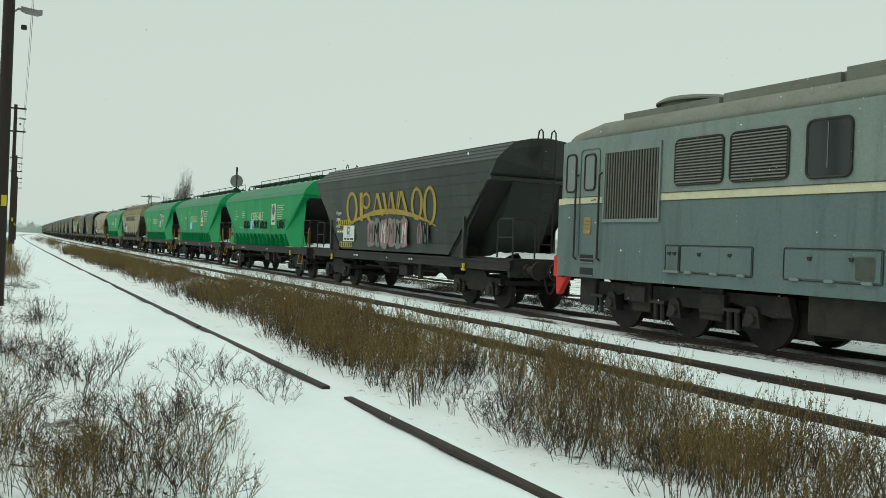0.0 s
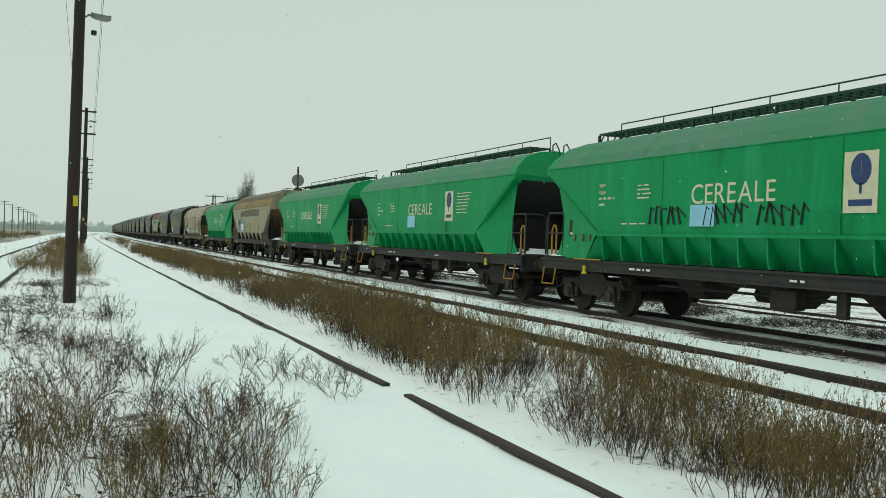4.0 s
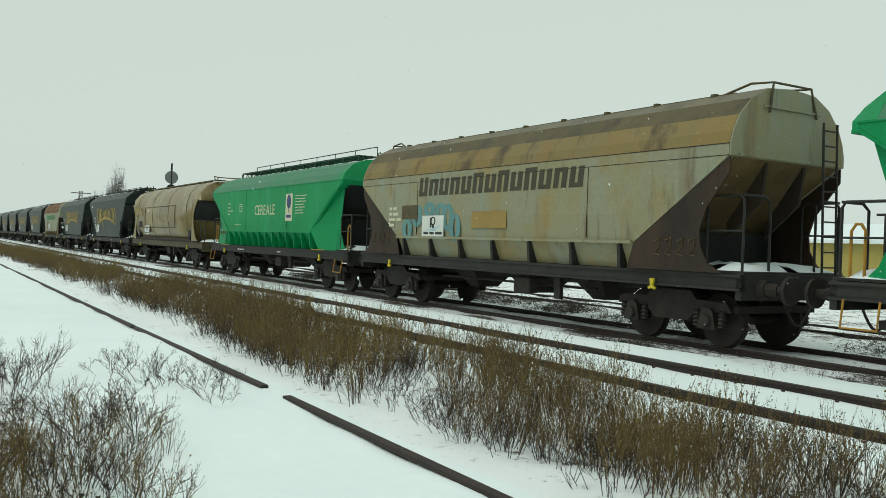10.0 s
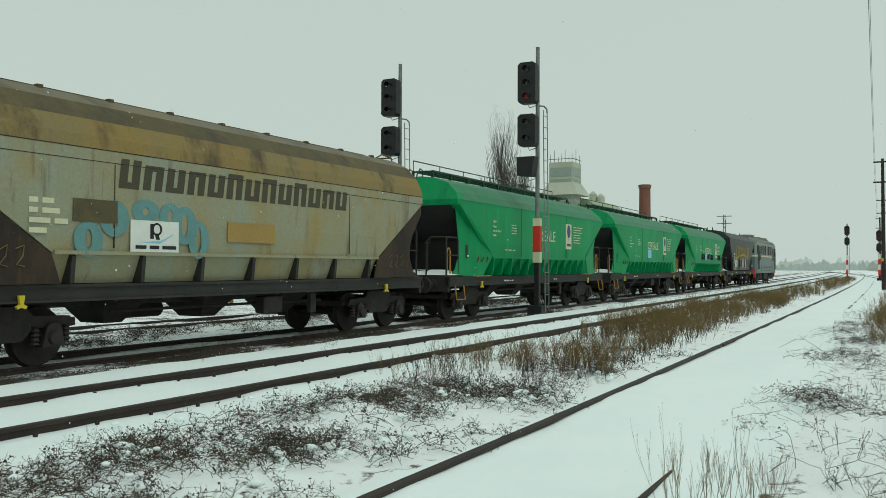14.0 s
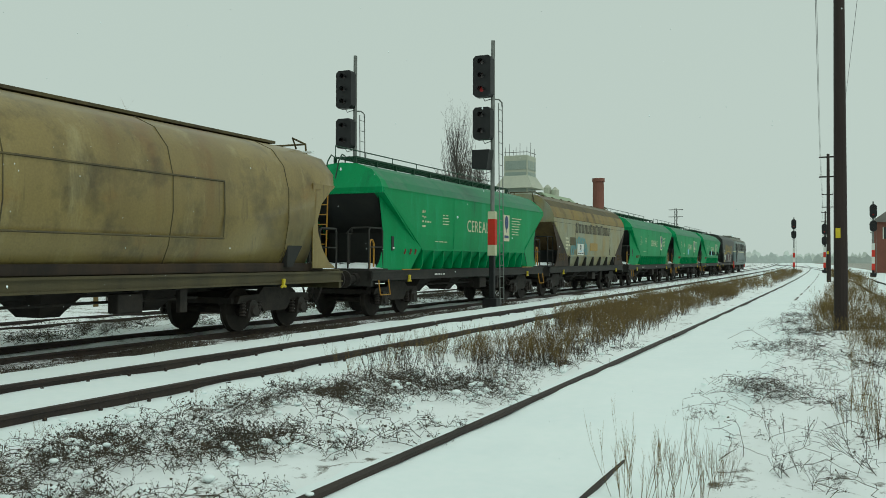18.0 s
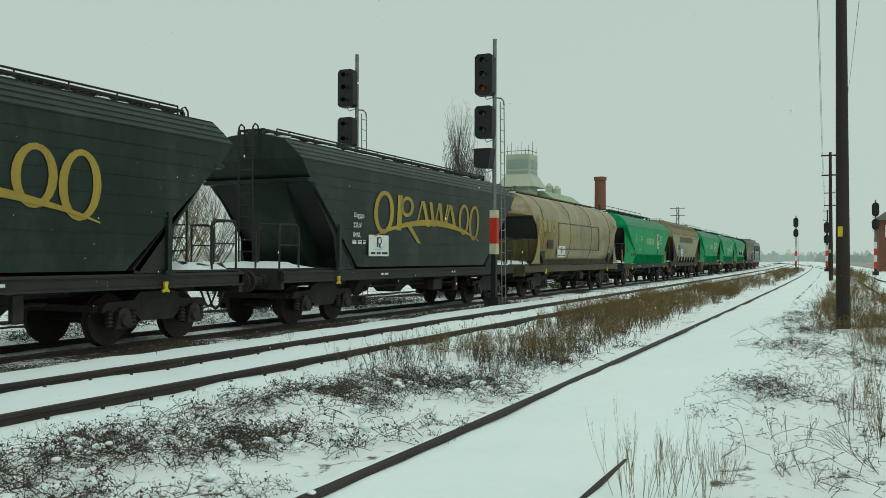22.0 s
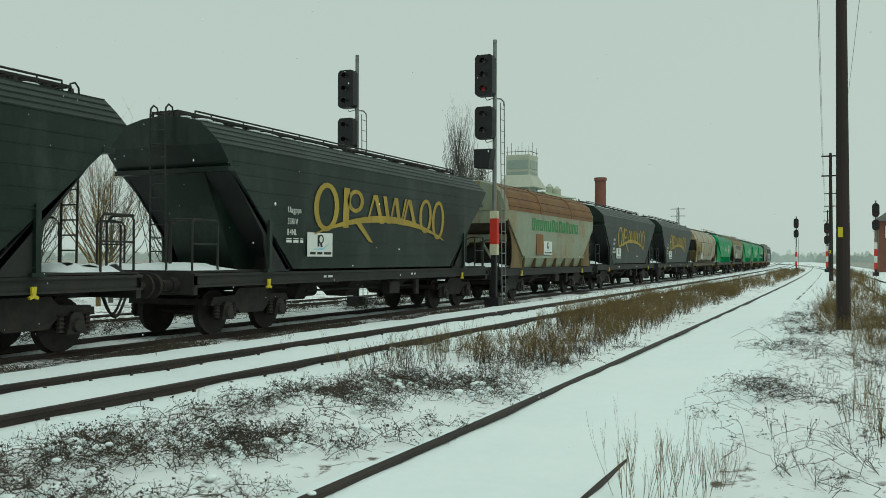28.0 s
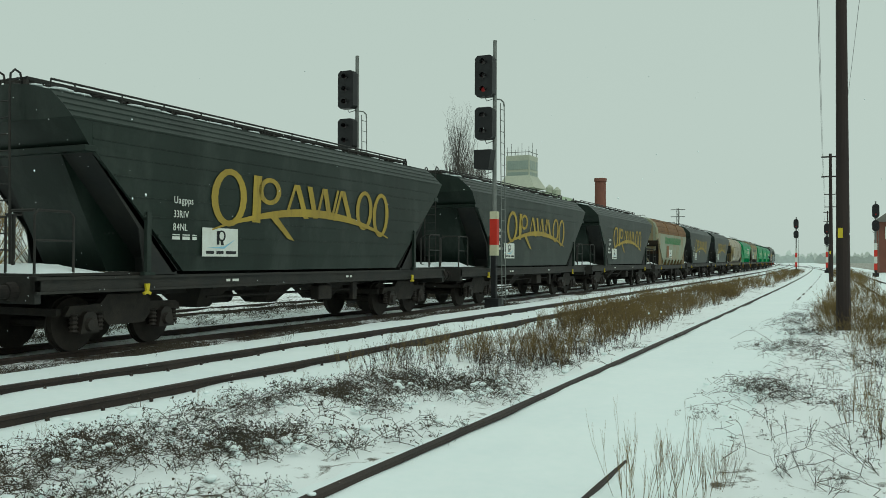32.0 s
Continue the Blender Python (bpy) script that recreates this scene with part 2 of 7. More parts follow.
BRICK = material("red_brick", (0.21, 0.085, 0.06), (0.16, 0.07, 0.05), 1.0, 20, 0.8, 0.2)
CONCRETE = material("pale_concrete", (0.47, 0.50, 0.40), (0.40, 0.44, 0.36), 0.3, 5, 0.8, 0.1)
# distance haze is put into this grey of the far houses and sheds
HAZE_GREY = material("hazy_grey", (0.30, 0.34, 0.33), (0.26, 0.30, 0.29), 0.1, 2, 0.9, 0.05)
SHED_YELLOW = material("yellow_plaster", (0.42, 0.34, 0.09), (0.36, 0.3, 0.1), 0.8, 10, 0.8, 0.1)
WALLGREY = material("grey_concrete_wall", (0.14, 0.135, 0.12), (0.1, 0.1, 0.09), 0.6, 10, 0.85, 0.2)

# haze mixed into the colour pales the far poles and masts
POLEGREY = material("hazy_pole_grey", (0.15, 0.16, 0.15), (0.19, 0.2, 0.19), 2, 20, 0.8, 0.1)
SHED_BROWN = material("brown_plaster", (0.16, 0.12, 0.08), (0.12, 0.095, 0.07), 0.6, 10, 0.85, 0.1)
SLATE = material("slate_sheet", (0.055, 0.065, 0.07), (0.08, 0.09, 0.095), 0.5, 10, 0.7, 0.1)
PALEGREEN = material("pale_green_sheet", (0.33, 0.42, 0.28), (0.28, 0.36, 0.25), 0.3, 8, 0.8, 0.05)
# silo window colour, paled to put the haze into it
SILOBAND = material("hazy_window_band", (0.27, 0.34, 0.30), (0.32, 0.38, 0.33), 0.5, 5, 0.5, 0.0)

BOXGREY = material("greasy_axle_box_iron", (0.015, 0.012, 0.010), (0.032, 0.025, 0.018), 5, 40, 0.6, 0.2)

DARKGREEN_RAIL = material("dark_green_rail_paint", (0.006, 0.055, 0.025), (0.005, 0.04, 0.02), 3, 40, 0.5, 0.1)

DULLGOLD = material("sooty_gold_lettering", (0.40, 0.285, 0.04), (0.25, 0.175, 0.035), 1.2, 40, 0.6, 0.03, streak=True, runs=(((0.12, 0.09, 0.035), 0.6, 5, 0.6, 0.55),))

SPRAY = material("sprayed_paint", (0.25, 0.2, 0.19), (0.14, 0.14, 0.12), 3.0, 30, 0.6, 0.03)

SPRAYGREY = material("grey_sprayed_paint", (0.2, 0.21, 0.19), (0.09, 0.095, 0.085), 3.5, 30, 0.6, 0.03)
SPRAYPINK = material("pink_sprayed_paint", (0.3, 0.19, 0.19), (0.16, 0.12, 0.11), 3.5, 30, 0.6, 0.03)

TEAL = material("teal_spray", (0.12, 0.27, 0.26), (0.1, 0.22, 0.22), 3, 30, 0.6, 0.02)

OCHRE = material("ochre_paint", (0.33, 0.22, 0.06), (0.28, 0.19, 0.06), 2, 30, 0.6, 0.02)

FADEDGOLD = material("faded_yellow_lettering", (0.34, 0.27, 0.10), (0.27, 0.22, 0.1), 2, 30, 0.6, 0.02)

OLDOCHRE = material("rusty_ochre_plate", (0.17, 0.115, 0.04), (0.075, 0.045, 0.022), 1.2, 30, 0.7, 0.1, streak=True, runs=(((0.04, 0.026, 0.016), 0.8, 2.5, 0.8, 0.54),))

BROWNORANGE = material("rust_orange_patch", (0.22, 0.10, 0.035), (0.17, 0.08, 0.03), 2, 30, 0.7, 0.05)

# haze is painted into both wood colours, paler for the farther belt
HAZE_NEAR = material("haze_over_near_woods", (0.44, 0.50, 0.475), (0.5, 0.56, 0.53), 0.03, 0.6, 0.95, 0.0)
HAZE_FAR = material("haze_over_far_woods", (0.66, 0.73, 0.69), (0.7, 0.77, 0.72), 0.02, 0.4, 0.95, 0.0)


def plain_glass(name, tint, rough=0.15):
    m = bpy.data.materials.new(name)
    m.use_nodes = True
    b = m.node_tree.nodes["Principled BSDF"]
    b.inputs["Base Color"].default_value, b.inputs["Roughness"].default_value = (*tint, 1), rough
    b.inputs["Specular IOR Level"].default_value = 0.6
    return m


# daylight seen through the cab is put into the pale pane colour
CABGLASS = plain_glass("pale_cab_glass", (0.16, 0.2, 0.19), 0.1)
GLASS = plain_glass("dark_window_glass", (0.015, 0.02, 0.02), 0.08)
LENS = plain_glass("signal_lens", (0.02, 0.01, 0.01), 0.2)
REDLAMP = bpy.data.materials.new("red_lamp")
REDLAMP.use_nodes = True
REDLAMP.node_tree.nodes["Principled BSDF"].inputs["Base Color"].default_value = (0.3, 0.01, 0.01, 1)
REDLAMP.node_tree.nodes["Principled BSDF"].inputs["Emission Color"].default_value = (1, 0.03, 0.03, 1)
REDLAMP.node_tree.nodes["Principled BSDF"].inputs["Emission Strength"].default_value = 0.035


# ---- mesh helpers ----
def part(name, bm, mat, parent=None, label="", smooth=False, kind=""):
    me = bpy.data.meshes.new(name)
    bmesh.ops.recalc_face_normals(bm, faces=bm.faces)
    bm.to_mesh(me)
    bm.free()
    me.materials.append(mat)
    if smooth:
        me.shade_smooth()
    ob = new(name, me)
    if parent:
        ob.parent = parent
    if label:
        ob["label"] = label
    if kind:
        ob["kind"] = kind
    return ob


def empty(name, m=None):
    ob = new(name)
    ob.empty_display_size = 0.2
    if m is not None:
        ob.matrix_basis = m
    return ob


def box(bm, x0, x1, y0, y1, z0, z1, bevel=0.0):
    r = bmesh.ops.create_cube(bm, size=1, matrix=Matrix.Translation(((x0 + x1) / 2, (y0 + y1) / 2, (z0 + z1) / 2)) @ Matrix.Diagonal((abs(x1 - x0), abs(y1 - y0), abs(z1 - z0), 1)))
    if bevel:
        es = list({e for v in r["verts"] for e in v.link_edges})
        bmesh.ops.bevel(bm, geom=es, offset=bevel, segments=2, affect="EDGES", profile=0.5)


def rod(bm, a, b, r0, r1=None, sides=6):
    """A tapered round bar from a to b."""
    r1 = r0 if r1 is None else r1
    a, b = Vector(a), Vector(b)
    q = (b - a).to_track_quat("Z", "Y").to_matrix()
    rings = []
    for p, r in ((a, r0), (b, r1)):
        rings.append([bm.verts.new(p + q @ Vector((r * math.cos(2 * math.pi * k / sides), r * math.sin(2 * math.pi * k / sides), 0))) for k in range(sides)])
    for k in range(sides):
        bm.faces.new((rings[0][k], rings[0][(k + 1) % sides], rings[1][(k + 1) % sides], rings[1][k]))
    if sides > 3:
        bm.faces.new(rings[0][::-1]), bm.faces.new(rings[1])


def tube(bm, pts, r, sides=6):
    """A bent round bar through pts, in one piece."""
    pts = [Vector(p) for p in pts]
    rings = []
    for i, p in enumerate(pts):
        d = (pts[min(i + 1, len(pts) - 1)] - pts[max(i - 1, 0)]).normalized()
        u = d.cross(Vector((0.13, 0.92, 0.37))).normalized()
        v = d.cross(u)
        rings.append([p + u * (r * math.cos(2 * math.pi * k / sides)) + v * (r * math.sin(2 * math.pi * k / sides)) for k in range(sides)])
    loft(bm, rings)


def prism(bm, pts, axis, lo, hi):
    """A flat outline of (a, b) drawn out from lo to hi along an axis."""
    def at(p, d):
        return {"x": (d, p[0], p[1]), "y": (p[0], d, p[1]), "z": (p[0], p[1], d)}[axis]
    a = [bm.verts.new(at(p, lo)) for p in pts]
    b = [bm.verts.new(at(p, hi)) for p in pts]
    bm.faces.new(a), bm.faces.new(b[::-1])
    for k in range(len(pts)):
        bm.faces.new((a[k], b[k], b[(k + 1) % len(pts)], a[(k + 1) % len(pts)]))


def loft(bm, stations, cap=True):
    """Bridges rings of equal count; stations: lists of (x, y, z)."""
    rings = [[bm.verts.new(p) for p in s] for s in stations]
    n = len(rings[0])
    for a, b in zip(rings, rings[1:]):
        for k in range(n):
            bm.faces.new((a[k], a[(k + 1) % n], b[(k + 1) % n], b[k]))
    if cap:
        bm.faces.new(rings[0][::-1]), bm.faces.new(rings[-1])


def mirrored(half):
    """A closed ring from the near half of a section, (y, z) from the lowest edge up to the crest."""
    return [(-y, z) for y, z in half] + [(y, z) for y, z in half[::-1] if y > 1e-6]


CACHE = {}


def ring_plate(bm, cx, cz, rx, rz, w, y, gap=0.0):
    """An upright oval band in the plane y, open at its right by gap radians."""
    n, out, inn = 20, [], []
    for k in range(n + 1):
        a = gap / 2 + (2 * math.pi - gap) * k / n
        out.append(bm.verts.new((cx + rx * math.cos(a), y, cz + rz * math.sin(a))))
        inn.append(bm.verts.new((cx + (rx - w) * math.cos(a), y, cz + (rz - w * 0.6) * math.sin(a))))
    for k in range(n):
        bm.faces.new((out[k], out[k + 1], inn[k + 1], inn[k]))


def plate(bm, pts, y):
    bm.faces.new([bm.verts.new((p[0], y, p[1])) for p in pts])


def bars(bm, x, z, y, rows, h=0.09, step=0.19):
    """Writing too small to read: one bar a word."""
    for k, words in enumerate(rows):
        cx = x
        for w in words:
            plate(bm, [(cx, z - k * step), (cx + w, z - k * step), (cx + w, z - k * step + h), (cx, z - k * step + h)], y)
            cx += w + 0.07


def lettering(name, text, size, mat, m, parent, squeeze=1.0):
    """A word in the built-in font, each letter a flat mesh of its own."""
    word = new(name)
    word.empty_display_size = 0.1
    word.matrix_basis = m
    word.parent = parent
    at = 0.0
    for ch in text:
        key = "letter" + ch + mat.name + str(size)
        if key not in CACHE:
            cu = bpy.data.curves.new("letter", "FONT")
            cu.body, cu.size, cu.extrude = ch, size, 0.002
            tmp = bpy.data.objects.new("letter", cu)
            scene.collection.objects.link(tmp)
            dg = bpy.context.evaluated_depsgraph_get()
            me = bpy.data.meshes.new_from_object(tmp.evaluated_get(dg))
            bpy.data.objects.remove(tmp)
            me.materials.clear()
            me.materials.append(mat)
            me.transform(Matrix.Diagonal((squeeze, 1, 1, 1)))
            CACHE[key] = me
        me = CACHE[key]
        ob = new("letter", me)
        ob.parent = word
        xs = [v.co.x for v in me.vertices]
        ob.matrix_basis = pose(at - min(xs), 0, 0)
        at += max(xs) - min(xs) + size * 0.11
    return word


# ---- rolling stock ----


def shared(name, key, build, mat, parent, x=0.0, y=0.0, z=0.0, flip=False, label="", smooth=False):
    """A part whose mesh is built once and then shared."""
    if key not in CACHE:
        bm = bmesh.new()
        build(bm)
        ob = part(name, bm, mat, None, smooth=smooth)
        CACHE[key] = ob.data
    else:
        ob = new(name, CACHE[key])
    ob.parent = parent
    ob.matrix_basis = pose(x, y, z, 0, 0, 180 if flip else 0)
    if label:
        ob["label"] = label
    return ob


def wheelset_mesh(bm):
    for s in (-1, 1):
        for r0, y0, y1 in ((0.46, 0.70, 0.80), (0.49, 0.67, 0.70), (0.14, 0.80, 0.90)):
            rod(bm, (0, s * y0, 0), (0, s * y1, 0), r0, r0, 28)
    rod(bm, (0, -1.05, 0), (0, 1.05, 0), 0.08, 0.08, 10)


def bogie_mesh(bm):
    box(bm, -0.22, 0.22, -0.978, 0.978, 0.55, 0.85)


def side_frame_mesh(bm):
    side = [(-1.35, 0.62), (-1.25, 0.78), (-0.6, 0.80), (-0.45, 0.95), (0.45, 0.95), (0.6, 0.80), (1.25, 0.78), (1.35, 0.62), (1.1, 0.60), (0.62, 0.62), (0.4, 0.42), (-0.4, 0.42), (-0.62, 0.62), (-1.1, 0.60)]
    prism(bm, side, "y", -0.06, 0.06)


def headstock_mesh(bm):
    box(bm, -0.05, 0.05, -1.0, 1.0, 0.62, 0.74)


def axle_box_mesh(bm):
    prism(bm, [(-0.20, -0.16), (-0.13, 0.14), (-0.06, 0.2), (0.06, 0.2), (0.13, 0.14), (0.20, -0.16)], "y", -0.10, 0.10)
    rod(bm, (0, -0.16, -0.02), (0, -0.10, -0.02), 0.10, 0.12, 12)


def spring_mesh(bm):
    prof = [(0.05 if k % 2 else 0.08, -0.14 + 0.035 * k) for k in range(9)]
    loft(bm, [[(r * math.cos(a * math.pi / 4), r * math.sin(a * math.pi / 4), z) for a in range(8)] for r, z in prof])


def buffer_mesh(bm):
    rod(bm, (0, 0, 0), (0.14, 0, 0), 0.16, 0.14, 12)
    rod(bm, (0.14, 0, 0), (0.36, 0, 0), 0.11, 0.10, 12)
    rod(bm, (0.36, 0, 0), (0.54, 0, 0), 0.075, 0.075, 12)
    rod(bm, (0.54, 0, 0), (0.60, 0, 0), 0.235, 0.225, 18)


def hook_mesh(bm):
    box(bm, 0, 0.28, -0.04, 0.04, -0.08, 0.08)
    tube(bm, [(0.28, 0, 0), (0.40, 0, 0.07), (0.44, 0, 0.0), (0.38, 0, -0.06)], 0.035, 6)
    for y in (-0.06, 0.06):
        tube(bm, [(0.34, y, 0.02), (0.5, y, -0.06), (0.62, y, -0.04)], 0.022, 5)


def hose_mesh(bm):
    pts = [(0.02, -0.38, -0.05)]
    for k in range(9):
        a = math.pi * k / 8
        pts.append((0.08 + 0.52 * k / 8, -0.38, -0.12 - 0.36 * math.sin(a)))
    tube(bm, pts, 0.025, 6)


def bogie(wagon, x):
    b = shared("bogie", "bogie", bogie_mesh, IRON, wagon, x)
    for s in (-1, 1):
        shared("side_frame", "side_frame", side_frame_mesh, IRON, b, 0, s * 1.04)
        shared("headstock", "headstock", headstock_mesh, IRON, b, s * 1.38)
    for ax in (-0.9, 0.9):
        ws = shared("wheelset", "wheelset", wheelset_mesh, IRON, b, ax, 0, 0.46, smooth=False)
        WHEELSETS.append((ws, ax))
        for s in (-1, 1):
            shared("axle_box", "axle_box", axle_box_mesh, BOXGREY, b, ax, s * 1.09, 0.48, flip=s > 0)
            for q in (-0.27, 0.27):
                shared("coil_spring", "spring", spring_mesh, BOXGREY, b, ax + q, s * 1.1, 0.5)
    return b


WHEELSETS = []


def running_gear(w, L, sill, bogie_x, top=1.27, deck=1.55):
    """Underframe, buffers, couplings and bogies of a wagon of length L over its buffers."""
    h = L / 2 - 0.60
    for s in (-1, 1):
        bm = bmesh.new()
        box(bm, -h, h, s * 1.25, s * 1.36, top - 0.27, top, 0.01)
        box(bm, -h, h, s * 1.36, s * 1.40, top - 0.05, top)
        box(bm, -h, h, s * 1.36, s * 1.40, top - 0.27, top - 0.23)
        part("side_sill", bm, sill, w)
        bm = bmesh.new()
        box(bm, s * h - 0.12 * s, s * h, -1.36, 1.36, top - 0.42, top + 0.01, 0.01)
        part("end_beam", bm, sill, w)
        bm = bmesh.new()
        box(bm, s * (h - deck), s * h, -1.3, 1.3, top + 0.012, top + 0.05)
        part("platform", bm, sill, w)
        for y in (-0.875, 0.875):
            shared("buffer", "buffer", buffer_mesh, IRON, w, s * h, y, 1.05, flip=s < 0)
        shared("coupling_hook", "hook", hook_mesh, IRON, w, s * h, 0, 1.0, flip=s < 0)
        shared("brake_hose", "hose", hose_mesh, IRON, w, s * h, 0, 0.95, flip=s < 0)
        bogie(w, s * bogie_x)
    bm = bmesh.new()
    box(bm, -h, h, -0.22, 0.22, 0.86, 1.2)
    for k in range(7):
        x = -3.2 + k * 1.05
        box(bm, x - 0.05, x + 0.05, -1.28, 1.28, 0.98, 1.16)
    part("centre_sill", bm, FRAME, w)
    bm = bmesh.new()
    rod(bm, (-1.5, 0.55, 0.72), (-0.55, 0.55, 0.72), 0.17, 0.17, 14)
    part("brake_cylinder", bm, IRON, w)
    bm = bmesh.new()
    box(bm, 0.6, 1.2, -1.25, -1.0, 0.6, 0.95, 0.03)
    box(bm, 2.1, 2.3, -1.3, -1.2, 0.55, 1.0, 0.01)
    tube(bm, [(-3.0, -0.9, 0.8), (3.0, -0.9, 0.8)], 0.03)
    part("brake_rigging", bm, IRON, w)
    for x in (-2.4, 0.0, 2.4):
        bm = bmesh.new()
        loft(bm, [[(x - a, -b, z), (x + a, -b, z), (x + a, b, z), (x - a, b, z)] for z, a, b in ((0.55, 0.2, 0.3), (0.62, 0.25, 0.34), (1.2, 0.6, 0.85))])
        part("discharge_funnel", bm, IRON, w)
    for s in (-1, 1):
        bm = bmesh.new()
        x = s * (bogie_x - 0.15)
        prism(bm, [(x - 0.05, 1.13), (x + 0.05, 1.13), (x + 0.03, 1.0), (x + 0.09, 0.97), (x + 0.07, 0.93), (x, 0.955), (x - 0.07, 0.93), (x - 0.09, 0.97), (x - 0.03, 1.0)], "y", -1.45, -1.405)
        part("jacking_bracket", bm, YELLOW, w, "yellow jacking bracket")


def snow_on_platform(w, L, top=1.27):
    """Snow that lies on both end platforms."""
    for s in (-1, 1):
        bm = bmesh.new()
        rng = random.Random(int(L * 100) + s)
        n, m = 8, 9
        h = L / 2 - 0.62
        g = [[bm.verts.new((s * (h - 1.45 + 1.42 * i / n), -1.28 + 2.56 * j / m, top + 0.055 + (0.0 if i in (0, n) or j in (0, m) else rng.uniform(0.05, 0.16)))) for j in range(m + 1)] for i in range(n + 1)]
        for i in range(n):
            for j in range(m):
                if rng.random() < 0.92:
                    bm.faces.new((g[i][j], g[i + 1][j], g[i + 1][j + 1], g[i][j + 1]))
        part("platform_snow", bm, SNOW, w, "patch of fresh snow", smooth=True)


def end_rails(w, L, top=1.27, tint=None, height=1.05):
    """Brake platform handrails, brake column and end ladder."""
    tint = tint or FRAME
    for s in (-1, 1):
        h = L / 2 - 0.68
        for y in (-1.25, 1.25):
            bm = bmesh.new()
            tube(bm, [(s * (h - 0.75), y, top), (s * (h - 0.75), y, top + height - 0.08), (s * (h - 0.67), y, top + height), (s * (h - 0.06), y, top + height), (s * h, y, top + height - 0.08), (s * h, y, top)], 0.024)
            tube(bm, [(s * (h - 0.75), y, top + height * 0.55), (s * h, y, top + height * 0.55)], 0.018)
            part("handrail", bm, tint, w)
        for y in (-0.75, 0.75):
            bm = bmesh.new()
            tube(bm, [(s * h, y * 1.66, top + height), (s * h, y, top + height), (s * h, y * 0.8, top + height - 0.1), (s * h, y * 0.8, top)], 0.024)
            part("end_handrail", bm, tint, w)
    bm = bmesh.new()
    h = L / 2 - 0.9
    rod(bm, (-h, -0.5, top), (-h, -0.5, top + 1.0), 0.035)
    tube(bm, [(-h - 0.15, -0.5, top + 1.0), (-h + 0.15, -0.5, top + 1.0), (-h + 0.15, -0.5, top + 1.12)], 0.02)
    part("brake_handle", bm, tint, w)


def ladder(w, a, b, width, mat, rungs=9, across="y", r=0.022):
    """A ladder from a to b; the stiles lie apart along x or y."""
    bm = bmesh.new()
    d = Vector((0, width / 2, 0)) if across == "y" else Vector((width / 2, 0, 0))
    a, b = Vector(a), Vector(b)
    rod(bm, a - d, b - d, r), rod(bm, a + d, b + d, r)
    for k in range(rungs):
        p = a.lerp(b, (k + 0.5) / rungs)
        rod(bm, p - d, p + d, r * 0.7)
    return part("ladder", bm, mat, w)


def roof_walk(w, x0, x1, z, mat, rail=0.42, y=0.0):
    """Grating walkway on the crest, on short legs, with one handrail on the far side."""
    bm = bmesh.new()
    for dy in (-0.33, -0.11, 0.11, 0.33):
        box(bm, x0, x1, y + dy - 0.015, y + dy + 0.015, z, z + 0.05)
    n = int((x1 - x0) / 0.22)
    for k in range(n + 1):
        x = x0 + (x1 - x0) * k / n
        box(bm, x - 0.01, x + 0.01, y - 0.33, y + 0.33, z + 0.01, z + 0.04)
    part("roof_walkway", bm, mat, w)
    n = int((x1 - x0) / 1.1)
    for k in range(n + 1):
        x = x0 + (x1 - x0) * k / n
        for dy in (-0.33, 0.33):
            shared("walkway_leg", "leg" + mat.name, lambda bm: box(bm, -0.03, 0.03, -0.03, 0.03, -0.24, 0), mat, w, x, y + dy, z)
    if rail:
        bm = bmesh.new()
        n = int((x1 - x0) / 1.65)
        for k in range(n + 1):
            x = x0 + (x1 - x0) * k / n
            rod(bm, (x, y + 0.33, z), (x, y + 0.33, z + rail), 0.014, 0.014, 5)
        tube(bm, [(x0, y + 0.33, z + rail), (x1, y + 0.33, z + rail)], 0.018, 5)
        part("roof_handrail", bm, mat, w)


def panel(w, name, x, z, wd, ht, y, mat, label=""):
    bm = bmesh.new()
    box(bm, x, x + wd, y - 0.012, y, z, z + ht)
    return part(name, bm, mat, w, label)


def poster(w, x, z, wd, ht, y, label="white notice board with a dark emblem"):
    """A white board with a dark emblem and a line of writing."""
    p = panel(w, "notice_board", x, z, wd, ht, y, WHITE, label)
    bm = bmesh.new()
    yy = y - 0.016
    cx = x + wd * 0.48
    plate(bm, [(cx - 0.1, z + ht * 0.42), (cx - 0.02, z + ht * 0.42), (cx - 0.02, z + ht * 0.9), (cx - 0.1, z + ht * 0.9)], yy)
    ring_plate(bm, cx + 0.05, z + ht * 0.73, 0.12, 0.11, 0.05, yy)
    plate(bm, [(cx + 0.03, z + ht * 0.4), (cx + 0.12, z + ht * 0.4), (cx + 0.08, z + ht * 0.6), (cx + 0.0, z + ht * 0.6)], yy)
    bars(bm, x + 0.1, z + 0.05, yy, [[wd * 0.22, wd * 0.2, wd * 0.3]], 0.06)
    part("emblem", bm, BLACK, p)
    bm = bmesh.new()
    plate(bm, [(x + wd * 0.12, z + ht * 0.3), (x + wd * 0.6, z + ht * 0.36), (x + wd * 0.92, z + ht * 0.62), (x + wd * 0.6, z + ht * 0.28)], yy - 0.001)
    part("emblem_stripe", bm, BLUE, p)


def hopper_body(st):
    """Stations (x, lower edge z, half sections) to a closed lofted body; the ends mirror each other."""
    bm = bmesh.new()
    loft(bm, [[(x, y, z) for y, z in mirrored(half)] for x, half in st])
    return bm


def symmetric(st):
    return [(-x, s) for x, s in st[::-1]] + st


def cheek(w, mat, pts, y, t=0.03):
    for sx in (-1, 1):
        for sy in (-1, 1):
            bm = bmesh.new()
            prism(bm, [(sx * p[0], p[1]) for p in pts], "y", sy * y, sy * (y - t))
            part("cheek_plate", bm, mat, w)


